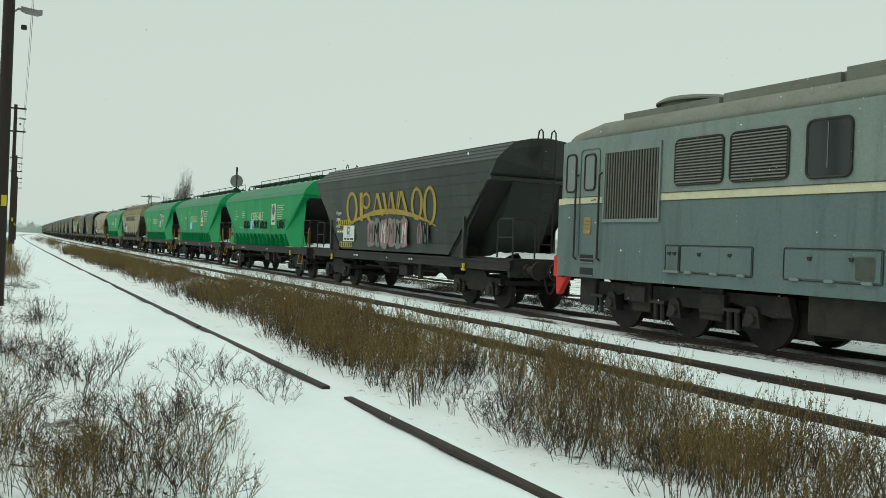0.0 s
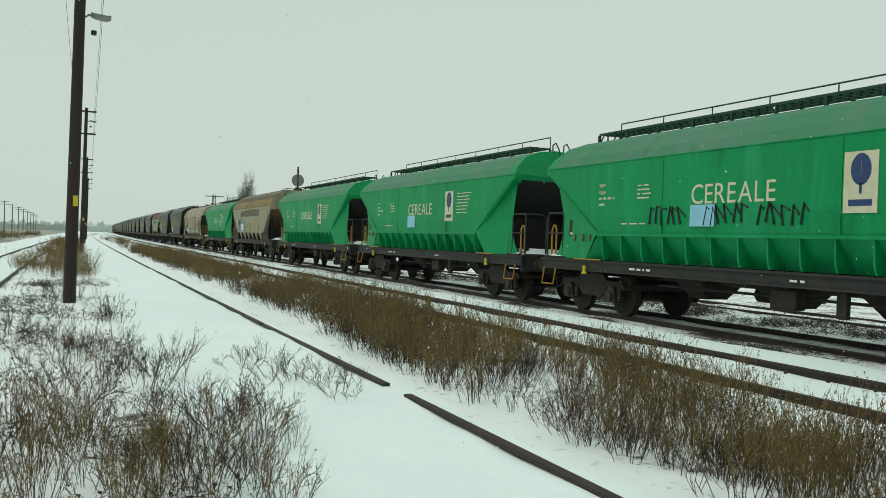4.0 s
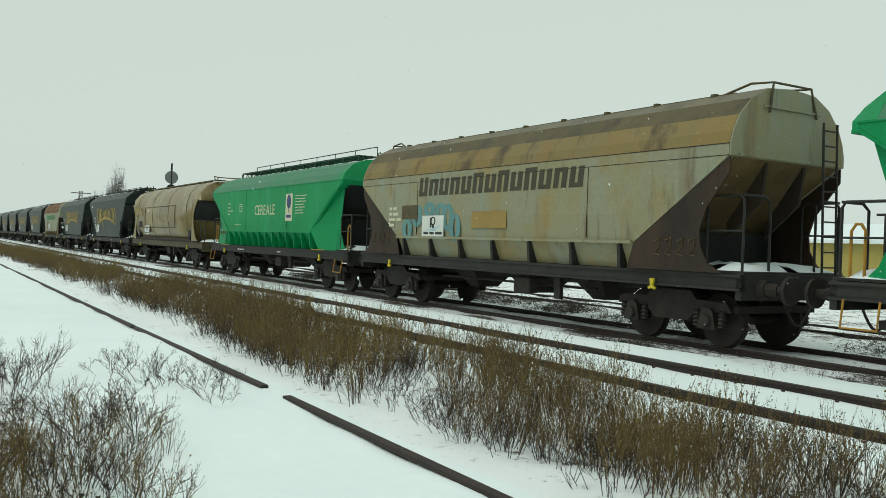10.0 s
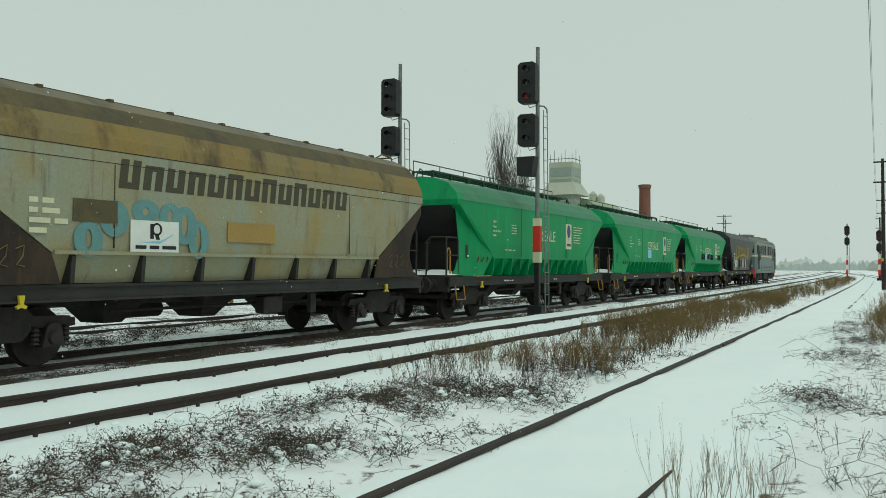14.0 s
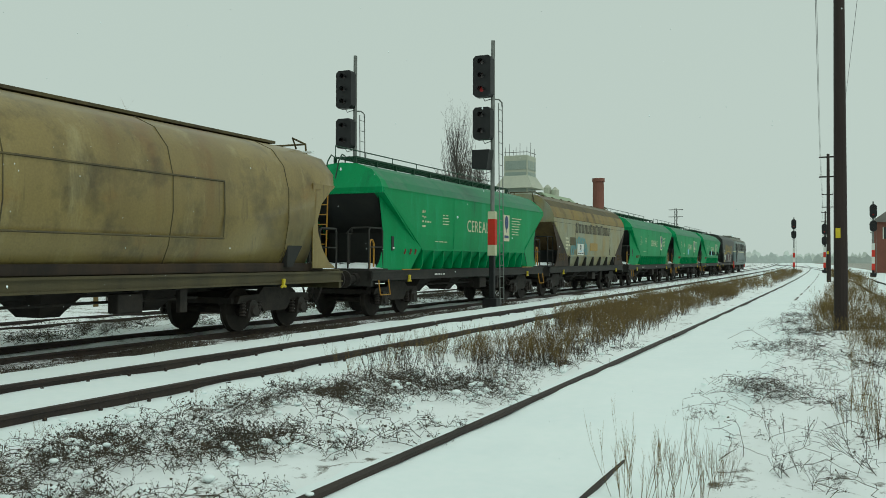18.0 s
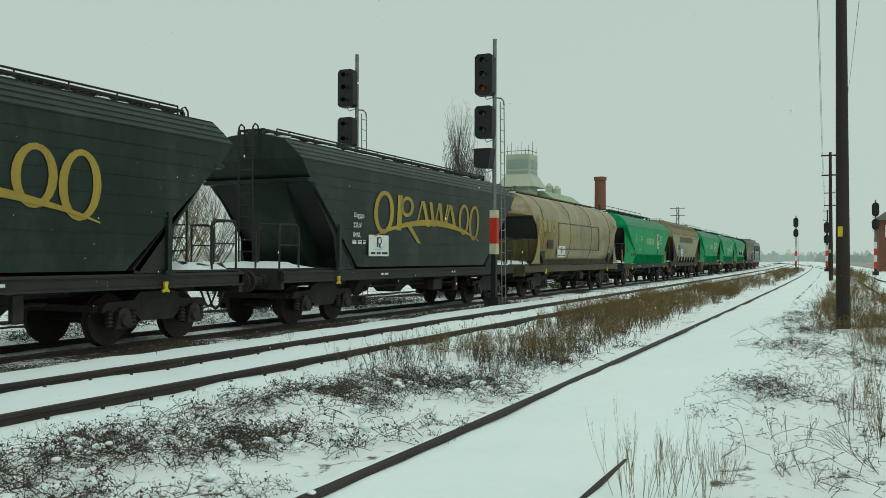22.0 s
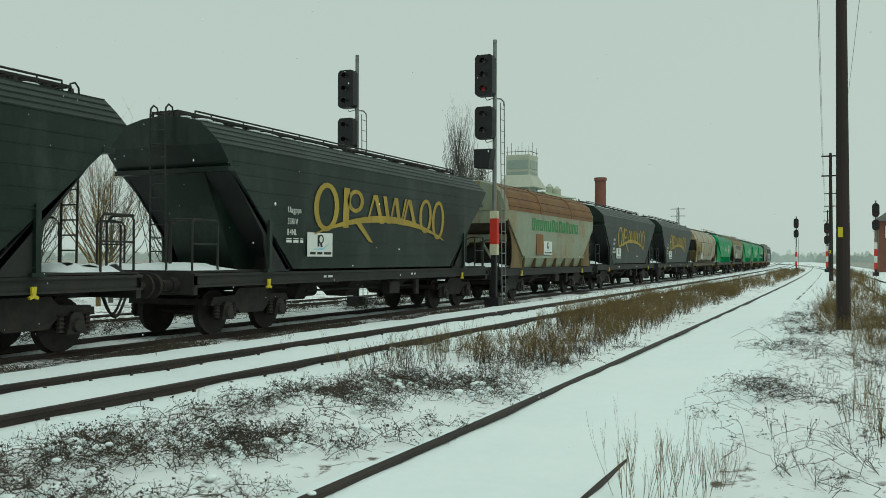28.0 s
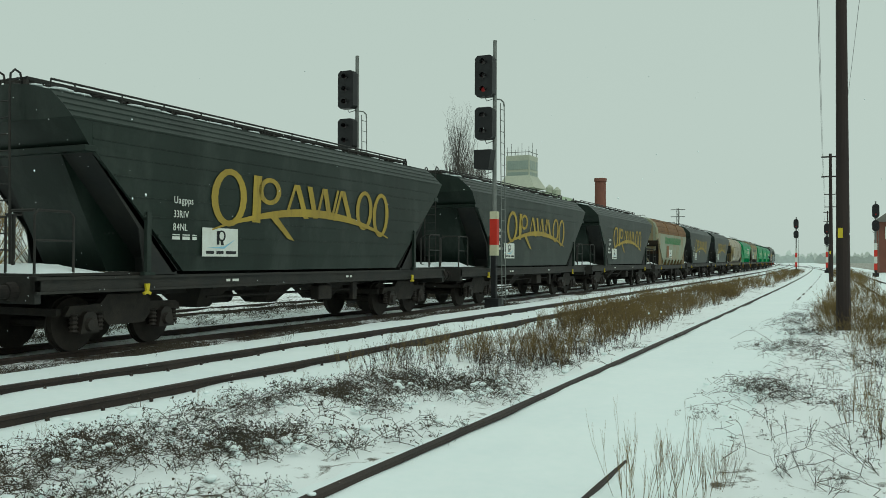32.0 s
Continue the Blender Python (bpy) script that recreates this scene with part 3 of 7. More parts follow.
def green_wagon(blue=False, graffiti=False, word=-1.25, board=0.0):
    w = empty("hopper_wagon")
    L = 15.75
    running_gear(w, L, FRAME, 5.3)
    roof = [(1.5, 3.52), (1.36, 3.74), (1.02, 4.04), (0.52, 4.22), (0.0, 4.27)]
    bm = bmesh.new()
    loft(bm, [[(x, y * k, z) for y, z in mirrored(roof)] for x, k in ((-6.58, 1), (6.58, 1))])
    part("roof", bm, GREEN_ROOF, w, "dusty green curved roof")
    st = symmetric([(4.55, [(1.47, 1.86), (1.505, 2.3), (1.505, 3.515), (0, 3.515)]), (6.84, [(1.502, 3.38), (1.502, 3.43), (1.502, 3.515), (0, 3.515)]), (6.9, [(1.49, 3.37), (1.49, 3.41), (1.49, 3.515), (0, 3.515)])])
    part("hopper", hopper_body(st), GREEN, w, "glossy green side walls")
    for s in (-1, 1):
        bm = bmesh.new()
        hood = [(1.49, 3.37), (1.49, 3.53)] + roof[1:]
        lean = [0.0, 0.0] + [0.36 * (z - 3.52) / 0.75 for y, z in roof[1:]]
        ring = [(y, z, d) for (y, z), d in zip(hood, lean)]
        ring = [(-y, z, d) for y, z, d in ring] + [(y, z, d) for y, z, d in ring[::-1] if y > 1e-6]
        loft(bm, [[(s * (6.56 if q == 0 else 6.93 - d), y * 1.002, z + 0.004) for y, z, d in ring] for q in (0, 1)])
        part("end_wall", bm, GREEN, w, "green end hood that leans inwards under the roof")
        bm = bmesh.new()
        box(bm, s * 6.932, s * 6.97, -1.45, 1.45, 3.37, 3.43)
        part("hood_rim", bm, GREEN, w)
        bm = bmesh.new()
        tube(bm, [(s * 6.42, 0.33, 4.26), (s * 6.42, 0.33, 4.46), (s * 6.58, 0.33, 4.5), (s * 6.76, 0.33, 4.3), (s * 6.93, 0.33, 3.8)], 0.02)
        tube(bm, [(s * 6.42, -0.03, 4.26), (s * 6.42, -0.03, 4.46), (s * 6.58, -0.03, 4.5), (s * 6.76, -0.03, 4.3), (s * 6.93, -0.03, 3.8)], 0.02)
        part("grab_hoop", bm, DARKGREEN_RAIL, w)
        # dark upright plate added to close the view under the slope
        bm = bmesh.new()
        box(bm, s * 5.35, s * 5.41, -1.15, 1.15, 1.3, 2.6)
        part("inner_plate", bm, CAVITY, w, "dark plate under the slope")
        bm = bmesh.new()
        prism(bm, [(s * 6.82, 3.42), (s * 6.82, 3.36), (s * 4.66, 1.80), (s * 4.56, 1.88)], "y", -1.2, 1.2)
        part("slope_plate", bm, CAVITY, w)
        # folded cheeks lean in towards the open end
        for sy in (-1, 1):
            bm = bmesh.new()
            q = [bm.verts.new((s * x, sy * y, z)) for x, y, z in ((6.86, 1.507, 3.46), (4.55, 1.507, 1.92), (5.1, 1.44, 1.28), (6.86, 1.22, 1.28), (6.62, 1.24, 1.5), (6.45, 1.25, 1.85), (6.42, 1.25, 2.3), (6.76, 1.3, 3.38))]
            q0 = [v.co.copy() for v in q]
            for c in ((0, 1, 7), (1, 6, 7), (1, 5, 6), (1, 2, 5), (2, 4, 5), (2, 3, 4)):
                bm.faces.new([q[i] for i in c])
            e = [bm.verts.new(v.co + Vector((-s * 0.10, -sy * 0.06, 0))) for v in q[3:]]
            for i in range(4):
                bm.faces.new((q[3 + i], q[4 + i], e[i + 1], e[i]))
            part("cheek_plate", bm, GREEN, w)
            # dark copy of the cheek, added just inside it
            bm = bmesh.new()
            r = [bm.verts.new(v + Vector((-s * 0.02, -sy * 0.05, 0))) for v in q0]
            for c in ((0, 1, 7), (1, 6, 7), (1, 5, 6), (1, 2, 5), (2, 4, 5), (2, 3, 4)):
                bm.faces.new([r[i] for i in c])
            part("inner_lining", bm, CAVITY, w, "dark lining inside the cheek")
    for s in (-1, 1):
        bm = bmesh.new()
        prism(bm, [(s * 1.47, 1.88), (s * 1.43, 1.83), (s * 1.05, 1.28), (s * 0.99, 1.28), (s * 1.36, 1.88)], "x", -4.55, 4.55)
        for e in (-1, 1):
            bm.faces.new([bm.verts.new(v) for v in ((e * 4.55, s * 1.48, 1.87), (e * 5.1, s * 1.43, 1.285), (e * 4.5, s * 1.07, 1.285))])
        part("lower_chute", bm, GREEN, w)
        for k in range(13):
            x = -4.38 + k * 0.73
            bm = bmesh.new()
            prism(bm, [(s * 1.49, 1.87), (s * 1.45, 1.40), (s * 1.40, 1.29), (s * 1.05, 1.29), (s * 1.36, 1.87)], "x", x - 0.02, x + 0.02)
            part("rib", bm, GREEN, w)
        bm = bmesh.new()
        box(bm, -4.55, 4.55, s * 1.49, s * 1.52, 1.84, 1.9)
        part("waist_rail", bm, GREEN, w)
    bm = bmesh.new()
    for x in (-2.2, 2.3):
        box(bm, x - 0.01, x + 0.01, -1.515, -1.5, 1.9, 3.5)
    box(bm, -6.85, 6.85, -1.52, -1.5, 3.50, 3.52)
    part("seam", bm, GREEN, w)
    roof_walk(w, -6.35, 5.65, 4.42, DARKGREEN_RAIL, 0.36)
    ladder(w, (-7.1, 0.35, 1.3), (-6.98, 0.35, 3.75), 0.36, ORANGE, 9)
    ladder(w, (7.1, 0.55, 1.3), (6.98, 0.55, 3.75), 0.36, DARKGREEN_RAIL, 9)
    end_rails(w, L, height=1.15)
    snow_on_platform(w, L)
    for s in (-1, 1):
        bm = bmesh.new()
        tube(bm, [(s * 6.45, -1.44, 1.02), (s * 6.45, -1.5, 0.62), (s * 7.0, -1.5, 0.62), (s * 7.0, -1.44, 1.02)], 0.018)
        part("step_iron", bm, ORANGE, w, "orange-yellow painted step iron")
        bm = bmesh.new()
        tube(bm, [(s * 4.5, -1.43, 1.285), (s * 5.6, -1.43, 1.285)], 0.016)
        part("lever_bar", bm, ORANGE, w, "orange-yellow painted lever bar")
        bm = bmesh.new()
        tube(bm, [(s * 6.85, -1.2, 1.3), (s * 6.85, -1.2, 2.0), (s * 6.92, -1.2, 2.1), (s * 7.0, -1.2, 2.1), (s * 7.07, -1.2, 2.0), (s * 7.07, -1.2, 1.3)], 0.024)
        part("grab_loop", bm, ORANGE, w, "ochre grab loop")
    y = -1.5075
    # the ends of the side carry no board; the word and the emblem stand towards the front
    lettering("word_cereale", "CEREALE", 0.55, CREAM, pose(word + 0.12, y - 0.003, 2.49, 90), w, 0.98)
    p = panel(w, "emblem_board", 2.2 + board, 2.25, 0.63, 0.96, y, CREAM, "cream board with a dark blue leaf emblem")
    bm = bmesh.new()
    ring_plate(bm, 2.52 + board, 2.93, 0.19, 0.25, 0.185, y - 0.016)
    plate(bm, [(2.5 + board, 2.55), (2.54 + board, 2.55), (2.55 + board, 2.72), (2.49 + board, 2.72)], y - 0.016)
    bars(bm, 2.3 + board, 2.36, y - 0.016, [[0.44]], 0.1)
    part("emblem", bm, NAVY, p)
    bm = bmesh.new()
    bars(bm, 3.1 + board, 3.1, y - 0.004, [[0.3, 0.7], [0.9], [0.5, 0.4], [0.8], [0.3, 0.5], [0.7], [0.4, 0.3]], 0.028, 0.1)
    bars(bm, -4.5, 2.67, y - 0.004, [[0.1, 0.1, 0.14, 0.05], [0.22]], 0.05, 0.14)
    bars(bm, -3.05, 2.92, y - 0.004, [[0.16, 0.16], [0.42], [0.1, 0.3], [0.42]], 0.03, 0.09)
    bars(bm, -3.6, 2.1, y - 0.004, [[0.22, 0.3, 0.2]], 0.03)
    part("small_writing", bm, CREAM, w, "small pale writing, too worn to read", kind="stuff")
    for text, z in (("33 RIV", 2.95), ("Uagps", 2.81)):
        lettering("wagon_data", text.replace(" ", ""), 0.11, CREAM, pose(-4.5, y - 0.003, z, 90), w, 0.9)
    p = panel(w, "data_plate", -6.05, 1.82, 0.3, 0.4, -1.31, BLACK, "black data plate with a white rim")
    bm = bmesh.new()
    bars(bm, -5.99, 1.87, -1.326, [[0.18]], 0.05)
    part("plate_writing", bm, WHITE, p)
    for k, x in enumerate((-5.55, -5.2, -4.9)):
        bm = bmesh.new()
        tube(bm, [(x, -1.46, 1.72), (x + 0.05, -1.48, 1.84), (x + 0.02, -1.48, 1.86)], 0.024)
        part("valve_lever", bm, DULLRED, w, "faded red valve lever")
    bm = bmesh.new()
    bars(bm, -3.4, 1.1, -1.402, [[0.2, 0.14, 0.06, 0.14]], 0.045)
    bars(bm, 1.2, 1.1, -1.402, [[0.16, 0.1]], 0.04)
    part("frame_writing", bm, WHITE, w, kind="stuff")
    if blue:
        panel(w, "blue_patch", word + 0.1, 2.05, 0.7, 0.42, y - 0.002, BLUE, "pale blue stuck-on sheet")
    if graffiti:
        rng = random.Random(5)
        for cx in (-2.6, -0.9, 0.5, 3.4):
            for k in range(6):
                bm = bmesh.new()
                x = cx + k * 0.2
                z = 2.06 + rng.uniform(0, 0.06)
                tube(bm, [(x, y - 0.004, z), (x + rng.uniform(-0.1, 0.1), y - 0.004, z + 0.36), (x + 0.16, y - 0.004, z + rng.uniform(0.1, 0.36))], 0.024, 4)
                part("spray_stroke", bm, BLACK, w, "black sprayed scrawl")
    return tagged(w, "green grain hopper wagon with roof walkway and ribbed chute", "freight wagon", "wagons of the grain train")


def dark_wagon(front=False, spray=False, far=False):
    w = empty("hopper_wagon")
    L = 16.2
    skin = GREYDARK if front else BLACKGREEN
    running_gear(w, L, FRAME, 5.35, 1.28, 2.3)
    prof = [(1.53, 3.85), (1.30, 4.08), (1.02, 4.32), (0.52, 4.44), (0.0, 4.49)]
    bm = bmesh.new()
    loft(bm, [[(x, y, z) for y, z in mirrored(prof)] for x in (-6.55, 6.55)])
    part("roof", bm, skin, w, "dark ribbed roof")
    st = [(4.25, [(1.40, 1.34), (1.47, 2.2), (1.515, 3.2), (1.53, 3.845), (0, 3.845)]), (6.55, [(1.518, 3.4), (1.52, 3.44), (1.524, 3.5), (1.53, 3.845), (0, 3.845)])]
    part("hopper", hopper_body(symmetric(st)), skin, w, "dark green side walls with horizontal seams")
    for s in (-1, 1):
        bm = bmesh.new()
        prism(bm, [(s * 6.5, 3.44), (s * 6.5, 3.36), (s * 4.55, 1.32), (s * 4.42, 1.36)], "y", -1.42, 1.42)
        part("slope_plate", bm, CAVITY, w, "dark slope plate")
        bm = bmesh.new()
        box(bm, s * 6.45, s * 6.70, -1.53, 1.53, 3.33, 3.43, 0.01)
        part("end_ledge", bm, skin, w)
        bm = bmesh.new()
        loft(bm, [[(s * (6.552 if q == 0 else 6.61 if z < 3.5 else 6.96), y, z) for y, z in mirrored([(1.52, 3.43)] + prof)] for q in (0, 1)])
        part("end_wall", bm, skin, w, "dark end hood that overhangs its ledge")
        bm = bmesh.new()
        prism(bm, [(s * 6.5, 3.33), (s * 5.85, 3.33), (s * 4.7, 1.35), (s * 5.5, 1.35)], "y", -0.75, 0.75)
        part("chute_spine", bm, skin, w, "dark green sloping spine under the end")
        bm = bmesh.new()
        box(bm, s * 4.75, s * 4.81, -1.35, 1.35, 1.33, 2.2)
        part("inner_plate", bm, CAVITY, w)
        for y in (-1, 1):
            bm = bmesh.new()
            box(bm, s * 5.18, s * 5.28, y * 1.42, y * 1.5, 1.28, 2.4)
            box(bm, s * 5.1, s * 5.36, y * 1.42, y * 1.52, 1.28, 1.34)
            part("post", bm, skin, w)
        if not far:
            bm = bmesh.new()
            for k in range(5):
                box(bm, s * 5.62, s * 5.625, -1.05 + k * 0.1, -1.02 + k * 0.1, 2.0, 2.03)
            for y in (-0.25, 0.15):
                tube(bm, [(s * 7.06, y, 1.3), (s * 7.1, y, 4.35), (s * 7.08, y, 4.62), (s * 7.0, y, 4.7), (s * 6.9, y, 4.66), (s * 6.85, y, 4.46)], 0.02)
            part("end_hoop", bm, FRAME, w)
    bm = bmesh.new()
    for z in (1.66, 2.0, 2.33, 2.66, 2.99, 3.3, 3.55):
        x = min(4.25 + (z - 1.34) * 1.09, 6.53)
        yy = 1.40 + 0.07 * min(1, (z - 1.34) / 0.86) + 0.045 * max(0, min(1, z - 2.2)) + 0.015 * max(0, (z - 3.2) / 0.55)
        box(bm, -x, x, -yy - 0.012, -yy + 0.02, z - 0.01, z + 0.01)
    box(bm, -6.94, 6.94, -1.545, -1.51, 3.835, 3.86)
    for y, z in ((1.42, 3.96), (1.30, 4.08), (1.16, 4.20), (1.02, 4.32)):
        box(bm, -6.94, 6.94, -y - 0.012, -y + 0.02, z - 0.008, z + 0.014)
    part("seam", bm, skin, w)
    cheek(w, CAVITY, [(6.5, 3.36), (6.4, 3.36), (4.44, 1.36), (4.44, 1.29), (5.25, 1.29), (5.4, 2.1)], 1.42)
    if not front:
        roof_walk(w, -6.85, 6.85, 4.56, FRAME, rail=0)
        bm = bmesh.new()
        tube(bm, [(-6.5, -0.5, 4.45), (-6.5, -0.5, 4.62), (6.5, -0.5, 4.62), (6.5, -0.5, 4.45)], 0.02)
        for k in range(12):
            rod(bm, (-6 + k * 1.09, -0.5, 4.43), (-6 + k * 1.09, -0.5, 4.62), 0.016, 0.016, 5)
        part("roof_rail", bm, FRAME, w)
    for s in (-1, 1):
        ladder(w, (s * 7.06, -0.05, 1.3), (s * 7.1, -0.05, 4.3), 0.4, FRAME, 11)
    end_rails(w, L, 1.28)
    snow_on_platform(w, L, 1.28)
    bm = bmesh.new()
    rng = random.Random(3)
    for k in range(34):
        x, y = rng.uniform(-6.85, -6.0), rng.uniform(-0.85, 0.75)
        z = 4.485 - y * y * 0.14
        bmesh.ops.create_icosphere(bm, subdivisions=1, radius=rng.uniform(0.08, 0.18), matrix=Matrix.Translation((x, y, z)) @ Matrix.Diagonal((1, 1, 0.25, 1)))
    if not front:
        for k in range(60):
            x, y = rng.uniform(-6.2, 6.3), rng.uniform(-0.62, -0.3)
            bmesh.ops.create_icosphere(bm, subdivisions=1, radius=rng.uniform(0.06, 0.12), matrix=Matrix.Translation((x, y, 4.475 - y * y * 0.1)) @ Matrix.Diagonal((2.2, 1, 0.3, 1)))
    part("roof_snow", bm, SNOW, w, "patches of snow on the roof", smooth=True, kind="stuff")

    def skin_y(z):
        return -(1.47 + (z - 2.2) * 0.0455 if z > 2.2 else 1.40 + (z - 1.34) * 0.0814)
    emblem = empty_part("company_emblem", w)
    emblem["label"] = "large gold ornamental company emblem"

    def piece(name, draw, proud=0.0):
        bm = bmesh.new()
        draw(bm)
        for v in bm.verts:
            v.co.y = skin_y(v.co.z) - 0.017 - proud
        part(name, bm, DULLGOLD, emblem)
    for cx, cz, rx, rz, wd in ((-3.05, 2.8, 0.55, 0.58, 0.2), (2.3, 2.82, 0.42, 0.5, 0.17), (3.17, 2.74, 0.43, 0.58, 0.17), (-1.72, 3.02, 0.4, 0.29, 0.16)):
        piece("emblem_ring", lambda bm: ring_plate(bm, cx, cz, rx, rz, wd, 0))
    piece("emblem_stem", lambda bm: plate(bm, [(-2.3, 2.34), (-2.02, 2.34), (-2.02, 3.32), (-2.3, 3.32)], 0))
    for k, (x0, x1, wd) in enumerate(((-1.1, -0.78, 0.1), (-0.32, -0.72, 0.2), (-0.22, 0.06, 0.2), (0.36, 0.12, 0.1), (0.42, 0.68, 0.2), (1.0, 0.76, 0.1), (0.88, 1.16, 0.1), (1.62, 1.22, 0.2))):
        lo, hi = (2.5, 3.24) if k in (0, 1, 6, 7) else (3.24, 2.52)
        a, b = (x0, x1) if lo < hi else (x1, x0)
        piece("emblem_bar", lambda bm: plate(bm, [(a - wd / 2, min(lo, hi)), (a + wd / 2, min(lo, hi)), (b + wd / 2, max(lo, hi)), (b - wd / 2, max(lo, hi))], 0), 0.0008 * (k + 1))
    arc = [(-3.55 + 7.15 * t / 16, 2.16 + 0.56 * math.sin(math.pi * t / 16) ** 0.85) for t in range(17)]
    piece("emblem_sweep", lambda bm: [plate(bm, [u, v, (v[0], v[1] - 0.03 - 0.15 * math.sin(math.pi * (k + 1) / 16)), (u[0], u[1] - 0.03 - 0.15 * math.sin(math.pi * k / 16))], 0) for k, (u, v) in enumerate(zip(arc, arc[1:]))], 0.012)
    piece("emblem_tail", lambda bm: plate(bm, [(-1.75, 2.5), (-1.45, 2.5), (-0.75, 1.98), (-1.0, 2.02)], 0), 0.011)
    if not far:
        for text, z in (("Uagpps", 2.6), ("33 RIV", 2.34), ("84 NL", 2.1)):
            lettering("wagon_data", text.replace(" ", ""), 0.19, WHITE, pose(-4.62, skin_y(z + 0.07) - 0.02, z, 90), w, 0.85)
    bm = bmesh.new()
    bars(bm, -4.62, 1.93, skin_y(1.9) - 0.02, [[0.2, 0.2, 0.12]], 0.1)
    bars(bm, -3.0, 1.12, -1.405, [[0.12, 0.2]], 0.05)
    bars(bm, 1.6, 1.12, -1.405, [[0.12, 0.1]], 0.05)
    part("small_writing", bm, WHITE, w, "small white wagon data, too worn to read", kind="stuff")
    poster(w, -3.9 if front else -3.82, 1.62, 1.07, 0.56, -1.475)
    if spray:
        rng = random.Random(8)
        for k, (cx, wd) in enumerate(((-1.2, 0.5), (-0.7, 0.55), (-0.1, 0.5), (0.5, 0.55), (1.05, 0.5), (1.5, 0.4), (2.6, 0.3), (3.0, 0.3))):
            bm = bmesh.new()
            big = 1.0 if k < 6 else 0.62
            n = 18
            pts = []
            for i in range(n):
                a = 6.283 * i / n
                r = 1 + 0.07 * math.sin(5 * a + k) + rng.uniform(-0.1, 0.1)
                e = abs(math.cos(a)) ** 0.5 * (1 if math.cos(a) > 0 else -1)
                pts.append((cx + wd * 0.6 * r * e, 1.9 + 0.46 * big * r * abs(math.sin(a)) ** 0.5 * (1 if math.sin(a) > 0 else -1) + 0.05 * (k % 2)))
            plate(bm, pts, -1.52 - 0.0012 * k)
            part("spray_blob", bm, (SPRAY, SPRAYGREY, SPRAYPINK)[k % 3], w, "pale pink and grey sprayed scrawl")
            bm = bmesh.new()
            tube(bm, [(cx - wd * 0.3, -1.53 - 0.0012 * k, 1.62), (cx - wd * 0.2, -1.53 - 0.0012 * k, 2.2), (cx + wd * 0.1, -1.53 - 0.0012 * k, 1.9), (cx + wd * 0.25, -1.53 - 0.0012 * k, 2.25), (cx + wd * 0.3, -1.53 - 0.0012 * k, 1.6)], 0.02, 4)
            part("spray_line", bm, (SPRAYPINK, BLACK, WHITE)[k % 3], w)
        bm = bmesh.new()
        for k in range(6):
            ring_plate(bm, -4.3 + k * 0.2, 2.28, 0.14, 0.12, 0.04, -1.5)
            ring_plate(bm, -4.25 + k * 0.2, 1.5, 0.14, 0.1, 0.04, -1.44)
        part("yellow_scrawl", bm, YELLOW, w)
    return tagged(w, "dark green grain hopper wagon with gold emblem and seamed sides", "freight wagon", "wagons of the grain train")


